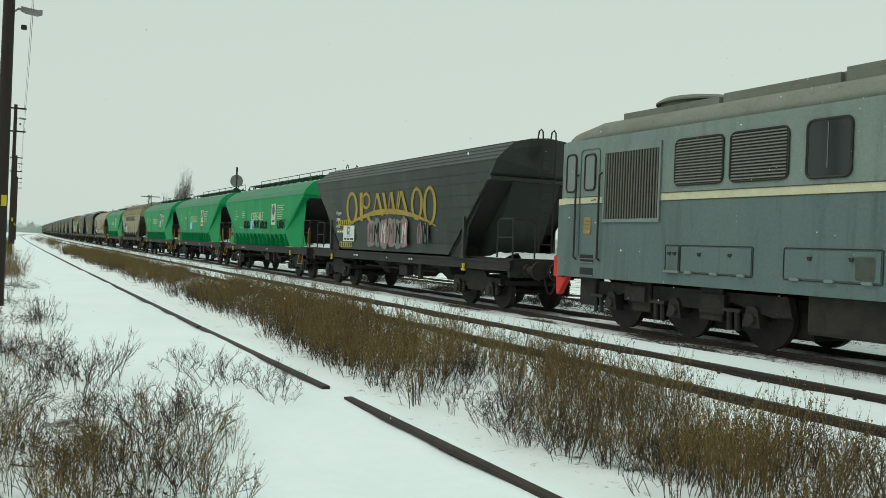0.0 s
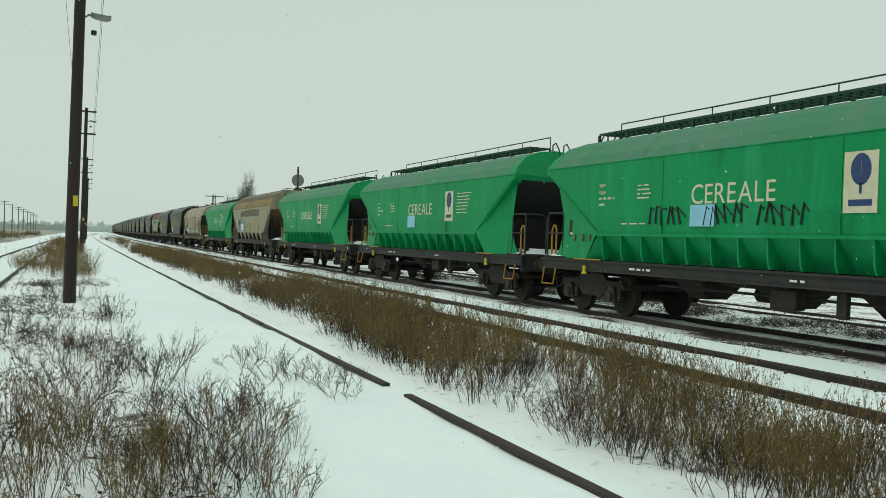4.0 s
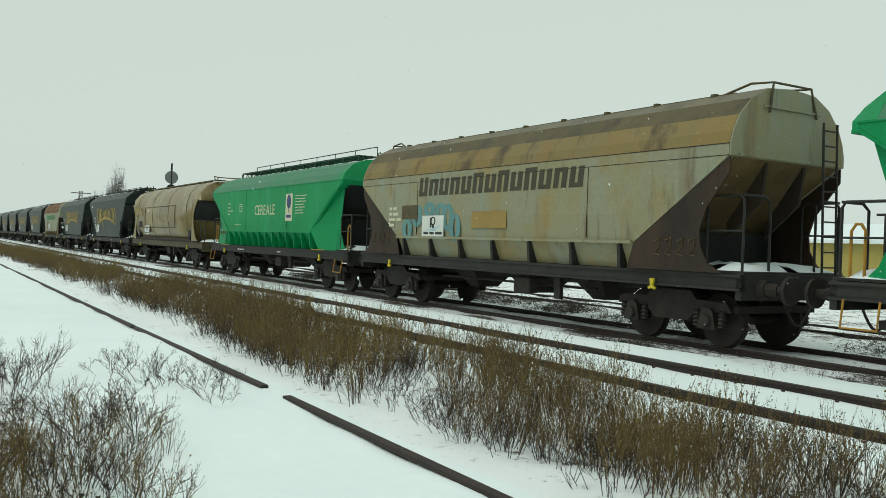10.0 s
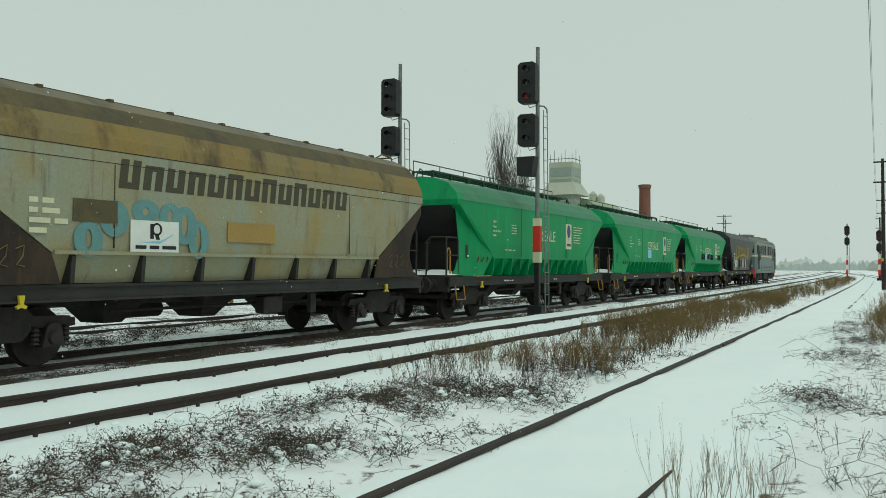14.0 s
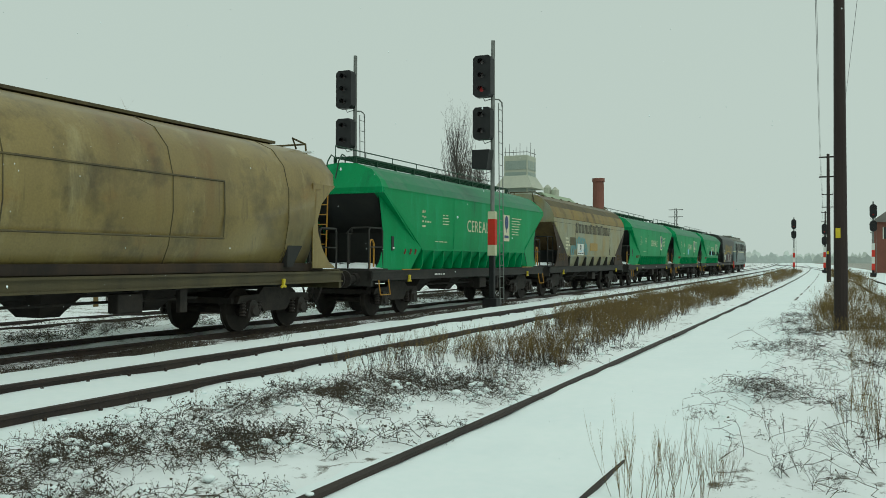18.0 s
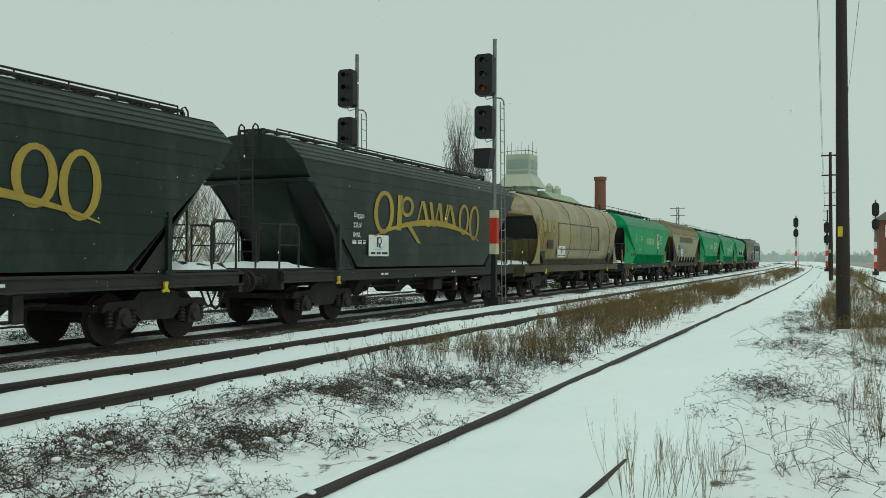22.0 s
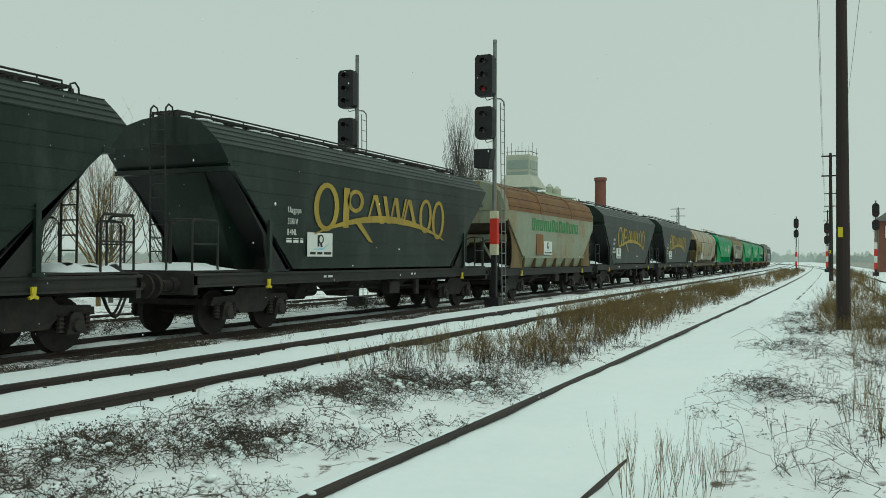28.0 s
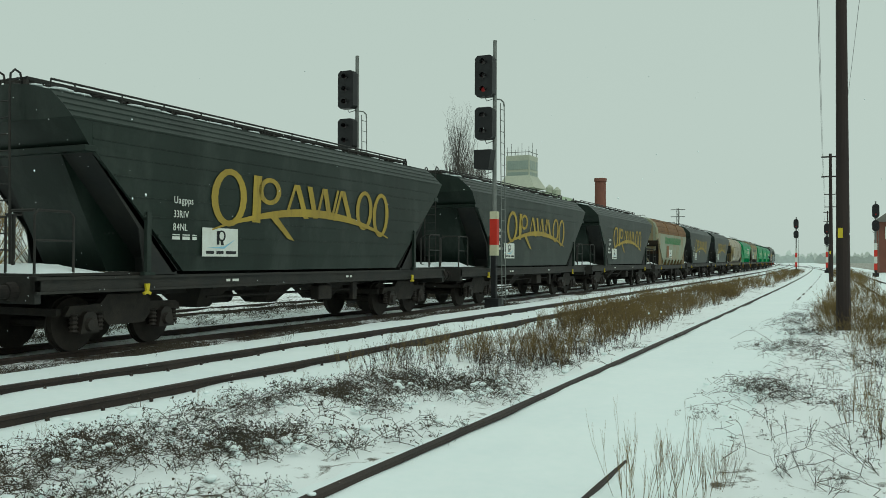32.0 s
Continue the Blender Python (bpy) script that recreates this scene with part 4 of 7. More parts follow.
def tan_wagon():
    w = empty("hopper_wagon")
    L = 15.1
    running_gear(w, L, FRAME, 5.2, 1.28)
    prof = [(1.5, 3.42), (1.45, 3.62), (1.31, 3.9), (1.03, 4.2), (0.62, 4.41), (0.0, 4.46)]
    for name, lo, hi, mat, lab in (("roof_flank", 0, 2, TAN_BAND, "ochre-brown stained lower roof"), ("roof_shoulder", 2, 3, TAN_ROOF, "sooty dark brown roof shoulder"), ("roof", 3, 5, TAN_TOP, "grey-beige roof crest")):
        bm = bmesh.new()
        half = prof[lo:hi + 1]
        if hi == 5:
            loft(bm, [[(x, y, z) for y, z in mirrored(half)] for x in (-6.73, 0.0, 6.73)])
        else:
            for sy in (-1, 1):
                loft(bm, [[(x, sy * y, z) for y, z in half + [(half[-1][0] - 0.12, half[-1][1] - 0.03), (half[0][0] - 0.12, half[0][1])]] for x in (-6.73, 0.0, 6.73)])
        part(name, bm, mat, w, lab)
    st = [(4.56, [(1.46, 1.76), (1.5, 2.3), (1.502, 3.415), (0, 3.415)]), (6.73, [(1.5, 3.22), (1.5, 3.3), (1.5, 3.415), (0, 3.415)])]
    part("hopper", hopper_body(symmetric(st)), TAN, w, "streaked beige side walls")
    for s in (-1, 1):
        bm = bmesh.new()
        loft(bm, [[(s * x, y * 0.995, z - 0.003) for y, z in mirrored([(1.5, 3.22)] + prof)] for x in (6.732, 6.76)])
        box(bm, s * 6.762, s * 6.79, -1.3, 1.3, 3.22, 3.27)
        box(bm, s * 6.762, s * 6.8, -0.75, 0.75, 4.08, 4.11)
        part("end_wall", bm, TAN, w, "flat beige end wall")
        bm = bmesh.new()
        prism(bm, [(s * 6.71, 3.26), (s * 6.71, 3.2), (s * 4.68, 1.70), (s * 4.58, 1.78)], "y", -1.36, 1.36)
        part("slope_plate", bm, OLDOCHRE, w, "rust-stained slope plate")
        bm = bmesh.new()
        box(bm, s * 5.3, s * 5.36, -1.3, 1.3, 1.3, 2.0)
        part("inner_plate", bm, CAVITY, w)
        for y in (-0.5, 0.5):
            bm = bmesh.new()
            prism(bm, [(s * 6.68, 3.18), (s * 5.9, 2.15), (s * 5.9, 1.9), (s * 6.6, 2.5), (s * 6.68, 3.05)], "y", y - 0.03, y + 0.03)
            part("gusset", bm, BROWNPLATE, w)
    cheek(w, BROWNPLATE, [(6.73, 3.2), (4.58, 1.74), (4.42, 1.29), (6.62, 1.29), (6.32, 1.45), (6.16, 1.72), (6.13, 2.0), (6.25, 2.35), (6.73, 2.95)], 1.47)
    for s in (-1, 1):
        bm = bmesh.new()
        prism(bm, [(s * 1.465, 1.79), (s * 1.43, 1.75), (s * 1.25, 1.29), (s * 1.15, 1.29), (s * 1.36, 1.79)], "x", -4.56, 4.56)
        part("lower_chute", bm, TAN, w)
        for k in range(7):
            x = -4.2 + k * 1.4
            bm = bmesh.new()
            prism(bm, [(s * 1.49, 1.72), (s * 1.45, 1.29), (s * 1.18, 1.29), (s * 1.4, 1.76)], "x", x - 0.04, x + 0.04)
            part("rib", bm, FRAME, w)
        bm = bmesh.new()
        box(bm, -4.56, 4.56, s * 1.47, s * 1.52, 1.74, 1.80)
        part("waist_rail", bm, TAN, w)
    bm = bmesh.new()
    box(bm, -6.73, 6.73, -1.507, -1.49, 3.215, 3.225)
    box(bm, -6.73, 6.73, -1.507, -1.49, 3.405, 3.42)
    for x in (-3.45, 3.3):
        box(bm, x - 0.008, x + 0.008, -1.507, -1.49, 1.85, 3.2)
    part("seam", bm, BROWNPLATE, w)
    bm = bmesh.new()
    for s in (-1, 1):
        tube(bm, [(s * 6.8, -0.62, 4.0), (s * 6.76, -0.5, 4.52), (s * 6.3, -0.5, 4.56), (s * 5.8, -0.62, 4.4)], 0.022)
        tube(bm, [(s * 6.8, 0.62, 4.0), (s * 6.76, 0.5, 4.52), (s * 6.3, 0.5, 4.56), (s * 5.8, 0.62, 4.4)], 0.022)
        tube(bm, [(s * 6.76, -0.5, 4.52), (s * 6.76, 0.5, 4.52)], 0.022)
    for k in range(9):
        box(bm, -5.6 + k * 1.4 - 0.05, -5.6 + k * 1.4 + 0.05, -0.66, -0.56, 4.37, 4.45)
    box(bm, -5.8, 5.8, -0.3, 0.3, 4.45, 4.50)
    part("roof_gangway", bm, TAN_ROOF, w)
    for s in (-1, 1):
        ladder(w, (s * 6.95, 0.9, 1.3), (s * 6.88, 0.9, 3.95), 0.38, FRAME, 10)
    end_rails(w, L, 1.28, height=1.3)
    snow_on_platform(w, L, 1.28)
    word_blocks(w, -3.38, 2.84, 6.6, 0.42, -1.506, BROWNTEXT, "dark brown block company lettering")
    poster(w, -3.13, 1.8, 1.07, 0.53, -1.512)
    for k, (x, zc, rx, rz) in enumerate(((-4.25, 2.05, 0.28, 0.28), (-3.75, 2.4, 0.3, 0.3), (-2.2, 2.35, 0.3, 0.34), (-1.85, 2.1, 0.26, 0.34), (-2.55, 2.5, 0.25, 0.22), (-3.1, 2.55, 0.3, 0.2))):
        bm = bmesh.new()
        ring_plate(bm, x + 0.3, zc - 0.07, rx, rz, rx * 0.75, -1.506 - 0.0006 * k)
        part("teal_scrawl", bm, TEAL, w, "teal sprayed scrawl")
    for s in (-1, 1):
        bm = bmesh.new()
        for k in range(4):
            x = s * 5.55 - 0.45 + k * 0.27
            tube(bm, [(x, -1.478, 1.78 + 0.03 * (k % 2)), (x + 0.14, -1.478, 1.86), (x + 0.12, -1.478, 1.7), (x + 0.02, -1.478, 1.58), (x + 0.15, -1.478, 1.55)], 0.012, 4)
        part("chalk_scrawl", bm, OLDOCHRE, w, "pale ochre scrawl on the brown end plate")
    panel(w, "patch", -4.25, 2.25, 0.85, 0.36, -1.505, TAN_ROOF)
    panel(w, "ochre_patch", -0.8, 2.02, 1.4, 0.38, -1.505, OCHRE, "ochre painted patch")
    bm = bmesh.new()
    bars(bm, -5.0, 2.5, -1.506, [[0.15, 0.2], [0.15, 0.3], [0.36, 0.24], [0.3]], 0.08, 0.15)
    part("small_writing", bm, CREAM, w, kind="stuff")
    bm = bmesh.new()
    rng = random.Random(2)
    for k in range(12):
        bmesh.ops.create_icosphere(bm, subdivisions=1, radius=rng.uniform(0.1, 0.2), matrix=Matrix.Translation((-6.4 + rng.uniform(-0.25, 0.5), rng.uniform(-0.5, 0.5), 4.42)) @ Matrix.Diagonal((1, 1, 0.3, 1)))
    part("roof_snow", bm, SNOW, w, smooth=True)
    return tagged(w, "weathered beige grain hopper wagon streaked with rust", "freight wagon", "wagons of the grain train")


def word_blocks(w, x, z, length, ht, y, mat, label):
    """A company name as plain slanted slab blocks."""
    n = 13
    step = length / n
    board = empty_part("company_blocks", w)
    board["label"] = label
    for k in range(n):
        bm = bmesh.new()
        a = x + k * step
        wd = step * 0.84
        tall = 1.15 if k in (0, 5, 7, 9) else 1.0
        zz = z - 0.04 * (tall - 1)
        t = ht * tall
        sl = 0.06

        def at(u, v):
            return (a + u * wd + sl * v, zz + v * t)
        plate(bm, [at(*v) for v in ((0, 0), (0.4, 0), (0.4, 1), (0, 1))], y)
        plate(bm, [at(*v) for v in ((0.6, 0), (1, 0), (1, 1), (0.6, 1))], y)
        if k % 2:
            plate(bm, [at(*v) for v in ((0.4, 0.78), (0.6, 0.78), (0.6, 1), (0.4, 1))], y)
        else:
            plate(bm, [at(*v) for v in ((0.4, 0), (0.6, 0), (0.6, 0.22), (0.4, 0.22))], y)
        part("block", bm, mat, board)


def barrel_wagon():
    w = empty("hopper_wagon")
    L = 16.8
    running_gear(w, L, SILLTAN, 5.4, 1.28, 2.4)
    sec = [(1.22, 1.4), (1.41, 1.82), (1.52, 2.45), (1.51, 3.1), (1.37, 3.64), (1.05, 4.03), (0.56, 4.25), (0.0, 4.32)]
    bm = bmesh.new()
    sts = []
    for x in (0.0, 3.4, 6.35):
        sts.append((x, sec))
    sts.append((6.4, [(y, max(z, 3.2)) for y, z in sec]))
    sts.append((7.1, [(min(y, 1.48), max(z, 3.28)) for y, z in sec]))
    sts.append((7.35, [(min(y, 1.4), min(max(z, 3.3), 4.2)) for y, z in sec]))
    st = [(-x, q) for x, q in sts[:0:-1]] + sts
    part("hopper", hopper_body(st), VTGTAN, w, "smoke-stained beige barrel-shaped tank", smooth=True)
    cheek(w, VTGTAN, [(7.25, 3.34), (6.3, 3.34), (6.3, 1.36), (7.3, 1.36), (7.0, 1.5), (6.7, 1.82), (6.52, 2.2), (6.5, 2.5), (6.66, 2.88), (7.0, 3.16)], 1.5)
    for x in (-5.8, -1.9, 1.65, 5.3):
        bm = bmesh.new()
        tube(bm, [(x, -y - 0.004, z) for y, z in sec[:7]], 0.012, 4)
        part("weld_seam", bm, TAN_ROOF, w)
    for s in (-1, 1):
        bm = bmesh.new()
        prism(bm, [(s * 7.05, 3.26), (s * 7.0, 3.15), (s * 5.6, 1.4), (s * 5.4, 1.4), (s * 5.4, 3.26)], "y", -1.42, 1.42)
        part("slope_plate", bm, CAVITY, w)
        bm = bmesh.new()
        box(bm, s * 7.25, s * 7.38, -0.8, 0.8, 4.2, 4.24)
        part("end_ledge", bm, SNOW, w, "snow on the end ledge")
    bm = bmesh.new()
    for y in (-1, 1):
        box(bm, -7.0, 7.0, y * 1.18, y * 1.32, 1.30, 1.48)
    part("saddle_rail", bm, BROWNPLATE, w)
    bm = bmesh.new()
    for s in (-1, 1):
        tube(bm, [(s * 7.35, -0.6, 4.06), (s * 7.3, -0.6, 4.42), (s * 6.75, -0.6, 4.5), (s * 6.9, -0.6, 4.26)], 0.025)
        tube(bm, [(s * 7.35, 0.6, 4.06), (s * 7.3, 0.6, 4.42), (s * 6.75, 0.6, 4.5), (s * 6.9, 0.6, 4.26)], 0.025)
        tube(bm, [(s * 7.3, -0.6, 4.42), (s * 7.3, 0.6, 4.42)], 0.025)
    box(bm, -6.3, 6.3, -0.42, 0.1, 4.32, 4.38)
    part("roof_gangway", bm, TAN_ROOF, w)
    end_rails(w, L, 1.28)
    snow_on_platform(w, L, 1.28)
    bm = bmesh.new()
    y = -1.528
    for q in range(3):
        c, d = -5.4 + 0.2 * math.cos(2.09 * q + 0.5), 2.93 + 0.2 * math.sin(2.09 * q + 0.5)
        ring_plate(bm, c, d, 0.15, 0.15, 0.11, y - 0.001 * q)
    plate(bm, [(-4.98, 3.17), (-4.42, 3.17), (-4.62, 2.68), (-4.78, 2.68)], y)
    plate(bm, [(-4.3, 3.17), (-3.85, 3.17), (-3.95, 2.68), (-4.2, 2.68)], y)
    ring_plate(bm, -3.45, 2.92, 0.28, 0.26, 0.13, y)
    for v in bm.verts:
        v.co.x -= 1.0
    part("company_emblem", bm, FADEDGOLD, w, "faded yellow company emblem")
    bm = bmesh.new()
    for z in (3.12, 1.98):
        tube(bm, [(-3.75, -1.515, z), (3.1, -1.515, z)], 0.02, 4)
    for x in (-3.75, 3.1):
        tube(bm, [(x, -1.5, 1.98), (x, -1.53, 2.5), (x, -1.515, 3.12)], 0.02, 4)
    part("faded_board", bm, TAN_ROOF, w, "outline of an old lettering board")
    poster(w, -3.85, 1.62, 1.15, 0.5, -1.49, "slanted white notice board with dark emblem")
    panel(w, "data_plate", -5.3, 1.98, 0.72, 0.36, -1.525, FRAME)
    return tagged(w, "smoke-stained beige barrel-shaped grain wagon", "freight wagon", "wagons of the grain train")


def pale_wagon():
    w = empty("hopper_wagon")
    L = 14.0
    running_gear(w, L, FRAME, 4.45, 1.22)
    sec = [(1.5, 3.38), (1.47, 3.7), (1.3, 4.1), (0.92, 4.38), (0.45, 4.5), (0.0, 4.53)]
    bm = bmesh.new()
    loft(bm, [[(x, y, z) for y, z in mirrored(sec)] for x in (-5.95, 0.0, 5.95)])
    part("roof", bm, RUSTROOF, w, "rust-brown rounded roof")
    for s in (-1, 1):
        bm = bmesh.new()
        loft(bm, [[(s * x, y * k, z + d) for y, z in mirrored(sec)] for x, k, d in ((5.95, 1.003, 0.003), (5.99, 1.003, 0.003), (6.2, 0.96, -0.04))])
        part("end_wall", bm, PALE, w, "pale green end wall")
    st = [(4.2, [(1.46, 1.65), (1.5, 2.2), (1.502, 3.375), (0, 3.375)]), (5.96, [(1.5, 3.05), (1.5, 3.2), (1.5, 3.375), (0, 3.375)]), (6.2, [(1.42, 2.9), (1.42, 3.05), (1.42, 3.375), (0, 3.375)])]
    part("hopper", hopper_body(symmetric(st)), PALE, w, "pale green side walls stained with rust")
    for s in (-1, 1):
        bm = bmesh.new()
        prism(bm, [(s * 5.94, 3.06), (s * 5.94, 2.95), (s * 4.3, 1.60), (s * 4.21, 1.68)], "y", -1.44, 1.44)
        part("slope_plate", bm, BROWNPLATE, w)
        bm = bmesh.new()
        box(bm, s * 4.75, s * 4.81, -1.3, 1.3, 1.24, 2.2)
        part("inner_plate", bm, CAVITY, w)
        for y in (-0.45, 0.45):
            bm = bmesh.new()
            rod(bm, (s * 5.7, y * 2.1, 1.28), (s * 5.5, y * 0.4, 2.35), 0.05, 0.05, 6)
            part("brace", bm, PALE, w)
        bm = bmesh.new()
        box(bm, s * 5.45, s * 5.55, -1.25, 1.25, 2.2, 2.5)
        part("cross_plate", bm, PALE, w)
    cheek(w, OLDOCHRE, [(5.95, 3.02), (4.3, 1.66), (4.3, 1.24), (5.55, 1.24), (5.42, 1.6), (5.4, 2.0), (5.5, 2.4), (5.75, 2.8)], 1.44)
    for s in (-1, 1):
        bm = bmesh.new()
        prism(bm, [(s * 1.465, 1.66), (s * 1.43, 1.62), (s * 1.27, 1.24), (s * 1.17, 1.24), (s * 1.37, 1.66)], "x", -4.22, 4.22)
        part("lower_chute", bm, PALE, w)
        for k in range(7):
            x = -4.1 + k * 1.36
            bm = bmesh.new()
            prism(bm, [(s * 1.49, 1.6), (s * 1.45, 1.24), (s * 1.2, 1.24), (s * 1.41, 1.62)], "x", x - 0.04, x + 0.04)
            part("rib", bm, OLDOCHRE, w)
        bm = bmesh.new()
        box(bm, -4.22, 4.22, s * 1.47, s * 1.52, 1.61, 1.7)
        part("waist_rail", bm, PALE, w)
    bm = bmesh.new()
    for x in (-2.2, 2.2):
        tube(bm, [(x, -y - 0.01, z + 0.01) for y, z in sec], 0.03, 4)
    part("roof_seam", bm, RUSTROOF, w)
    for y, z in ((1.485, 3.55), (1.40, 3.87), (1.12, 4.26), (0.7, 4.455)):
        bm = bmesh.new()
        tube(bm, [(-5.94, -y - 0.003, z), (5.94, -y - 0.003, z)], 0.009, 4)
        part("roof_joint", bm, BROWNPLATE, w)
    bm = bmesh.new()
    box(bm, -5.96, 5.96, -1.515, -1.49, 3.36, 3.39)
    box(bm, -5.2, 5.2, -1.507, -1.49, 2.62, 2.63)
    part("seam", bm, PALE, w)
    bm = bmesh.new()
    for s in (-1, 1):
        tube(bm, [(s * 6.15, -0.65, 4.42), (s * 6.0, -0.6, 4.62), (s * 6.0, 0.6, 4.62), (s * 6.15, 0.65, 4.42)], 0.022)
        for y in (-0.3, 0.0, 0.3):
            rod(bm, (s * 6.0, y, 4.48), (s * 6.0, y, 4.62), 0.016)
    part("roof_rail", bm, STEEL, w)
    end_rails(w, L, 1.22)
    snow_on_platform(w, L, 1.22)
    word_blocks(w, -3.35, 2.72, 6.65, 0.44, -1.507, GREENTEXT, "green block company lettering")
    poster(w, -1.83, 1.76, 1.06, 0.55, -1.508)
    panel(w, "rust_patch", -2.77, 1.76, 0.85, 0.82, -1.507, BROWNORANGE, "rust-brown painted patch")
    return tagged(w, "pale green grain wagon with rusty roof", "freight wagon", "wagons of the grain train")


def corners(x0, x1, z0, z1, rr):
    """Outline of an upright rectangle with rounded corners."""
    lo, hi = min(x0, x1), max(x0, x1)
    return [(cx + rr * math.cos(a), cz + rr * math.sin(a)) for cx, cz, b in ((hi - rr, z1 - rr, 0), (lo + rr, z1 - rr, 1), (lo + rr, z0 + rr, 2), (hi - rr, z0 + rr, 3)) for a in (math.pi / 2 * (b + k / 4) for k in range(5))]


def rounded(bm, x0, x1, z0, z1, y0, y1, rr):
    prism(bm, corners(x0, x1, z0, z1, rr), "y", min(y0, y1), max(y0, y1))


def loop(bm, x0, x1, z0, z1, y, thick, rr):
    pts = [(x, y, z) for x, z in corners(x0, x1, z0, z1, rr)]
    tube(bm, pts + pts[:1], thick, 5)


def locomotive():
    w = empty("locomotive")
    H = 8.25
    roof = [(1.42, 4.0), (1.40, 4.1), (1.34, 4.2), (1.24, 4.29), (1.08, 4.37), (0.8, 4.44), (0.4, 4.485), (0.0, 4.5)]
    bm = bmesh.new()
    loft(bm, [[(x, y * k, z - d) for y, z in mirrored(roof)] for x, k, d in ((-8.3, 0.86, 0.34), (-8.2, 0.91, 0.22), (-8.0, 0.95, 0.12), (-7.45, 0.98, 0.05), (-7.1, 1, 0), (7.1, 1, 0), (7.45, 0.98, 0.05), (8.0, 0.95, 0.12), (8.2, 0.91, 0.22), (8.3, 0.86, 0.34))])
    part("roof", bm, LOCOROOF, w, "grey domed roof", smooth=True)
    def ring(x, k, z0, z1):
        return [(x, -1.42 * k, z0), (x, -1.42 * k, z1), (x, 1.42 * k, z1), (x, 1.42 * k, z0)]
    for name, z0, z1, mat, lab in (("lower_body", 1.02, 2.61, LOCODARK, "slate blue lower side"), ("waist_stripe", 2.61, 2.75, CREAM, "cream waist stripe"), ("upper_body", 2.75, 4.0, LOCO, "grey-blue upper side")):
        bm = bmesh.new()
        e = 0.0 if z0 < 2.7 else 0.12
        loft(bm, [ring(-8.42 + e, 0.90, z0, z1), ring(-8.0 + e * 0.4, 1, z0, z1), ring(8.0 - e * 0.4, 1, z0, z1), ring(8.42 - e, 0.90, z0, z1)])
        part(name, bm, mat, w, lab)
    for s in (-1, 1):
        bm = bmesh.new()
        prism(bm, [(s * 7.85, 1.05), (s * 8.3, 1.32), (s * 8.5, 1.45), (s * 8.5, 1.0), (s * 8.3, 0.98)], "y", -1.3, 1.3)
        part("buffer_beam", bm, RED, w, "red buffer beam")
        for y in (-1, 1):
            bm = bmesh.new()
            prism(bm, [(s * 8.0, 0.98), (s * 8.4, 0.98), (s * 8.36, 0.6), (s * 8.3, 0.58)], "y", y * 1.16, y * 1.3)
            part("rail_guard", bm, RED, w)
        for y in (-0.875, 0.875):
            shared("buffer", "buffer", buffer_mesh, IRON, w, s * 8.4, y, 1.05, flip=s < 0)
        shared("coupling_hook", "hook", hook_mesh, IRON, w, s * 8.4, 0, 1.0, flip=s < 0)
        for y in (-0.7, 0.7):
            bm = bmesh.new()
            box(bm, s * 8.26, s * 8.34, y - 0.5, y + 0.5, 2.98, 3.78, 0.02)
            part("windscreen", bm, GLASS, w)
        for y in (-0.95, 0.95):
            bm = bmesh.new()
            rod(bm, (s * 8.38, y, 1.75), (s * 8.5, y, 1.75), 0.13, 0.13, 14)
            part("headlight", bm, WHITE, w)
        for sy in (-1, 1):
            y = sy * 1.425
            door = empty_part("cab_door", w)
            bm = bmesh.new()
            loop(bm, s * 6.76, s * 7.42, 1.42, 3.78, y + sy * 0.006, 0.012, 0.1)
            part("door_frame", bm, LOCODARK, door)
            bm = bmesh.new()
            rounded(bm, s * 6.9, s * 7.26, 2.9, 3.66, y, y + sy * 0.012, 0.09)
            part("pane", bm, CABGLASS, door)
            bm = bmesh.new()
            loop(bm, s * 6.9, s * 7.26, 2.9, 3.66, y + sy * 0.014, 0.022, 0.09)
            part("pane_frame", bm, FRAME, door)
            bm = bmesh.new()
            rounded(bm, s * 7.0, s * 7.24, 1.95, 2.32, y, y + sy * 0.01, 0.05)
            part("warning_plate", bm, OCHRE, door, "small yellow warning plate")
            bm = bmesh.new()
            bars(bm, s * 7.12 - 0.08, 2.22, y + sy * 0.014, [[0.16], [0.16], [0.16]], 0.025, 0.08)
            part("plate_bars", bm, LOCODARK, door)
            bm = bmesh.new()
            tube(bm, [(s * 6.84, y + sy * 0.02, 2.68), (s * 6.84, y + sy * 0.06, 2.68), (s * 6.95, y + sy * 0.06, 2.66)], 0.014)
            part("door_handle", bm, STEEL, door)
            bm = bmesh.new()
            rounded(bm, s * 7.58, s * 7.92, 2.88, 3.7, y, y + sy * 0.012, 0.1)
            part("cab_window", bm, CABGLASS, w)
            bm = bmesh.new()
            loop(bm, s * 7.58, s * 7.92, 2.88, 3.7, y + sy * 0.014, 0.022, 0.1)
            part("cab_window_frame", bm, FRAME, w)
            for x in (6.68, 7.5):
                bm = bmesh.new()
                tube(bm, [(s * x, sy * 1.425, 1.4), (s * x, sy * 1.49, 1.45), (s * x, sy * 1.49, 3.2), (s * x, sy * 1.425, 3.25)], 0.022)
                part("grab_rail", bm, FRAME, w)
            for z in (1.08, 1.36):
                bm = bmesh.new()
                box(bm, s * 6.88, s * 7.34, sy * 1.36, sy * 1.424, z, z + 0.15)
                part("step_well", bm, BLACK, w)
                bm = bmesh.new()
                box(bm, s * 6.87, s * 7.35, sy * 1.40, sy * 1.445, z - 0.025, z - 0.001)
                part("step_tread", bm, STEEL, w)
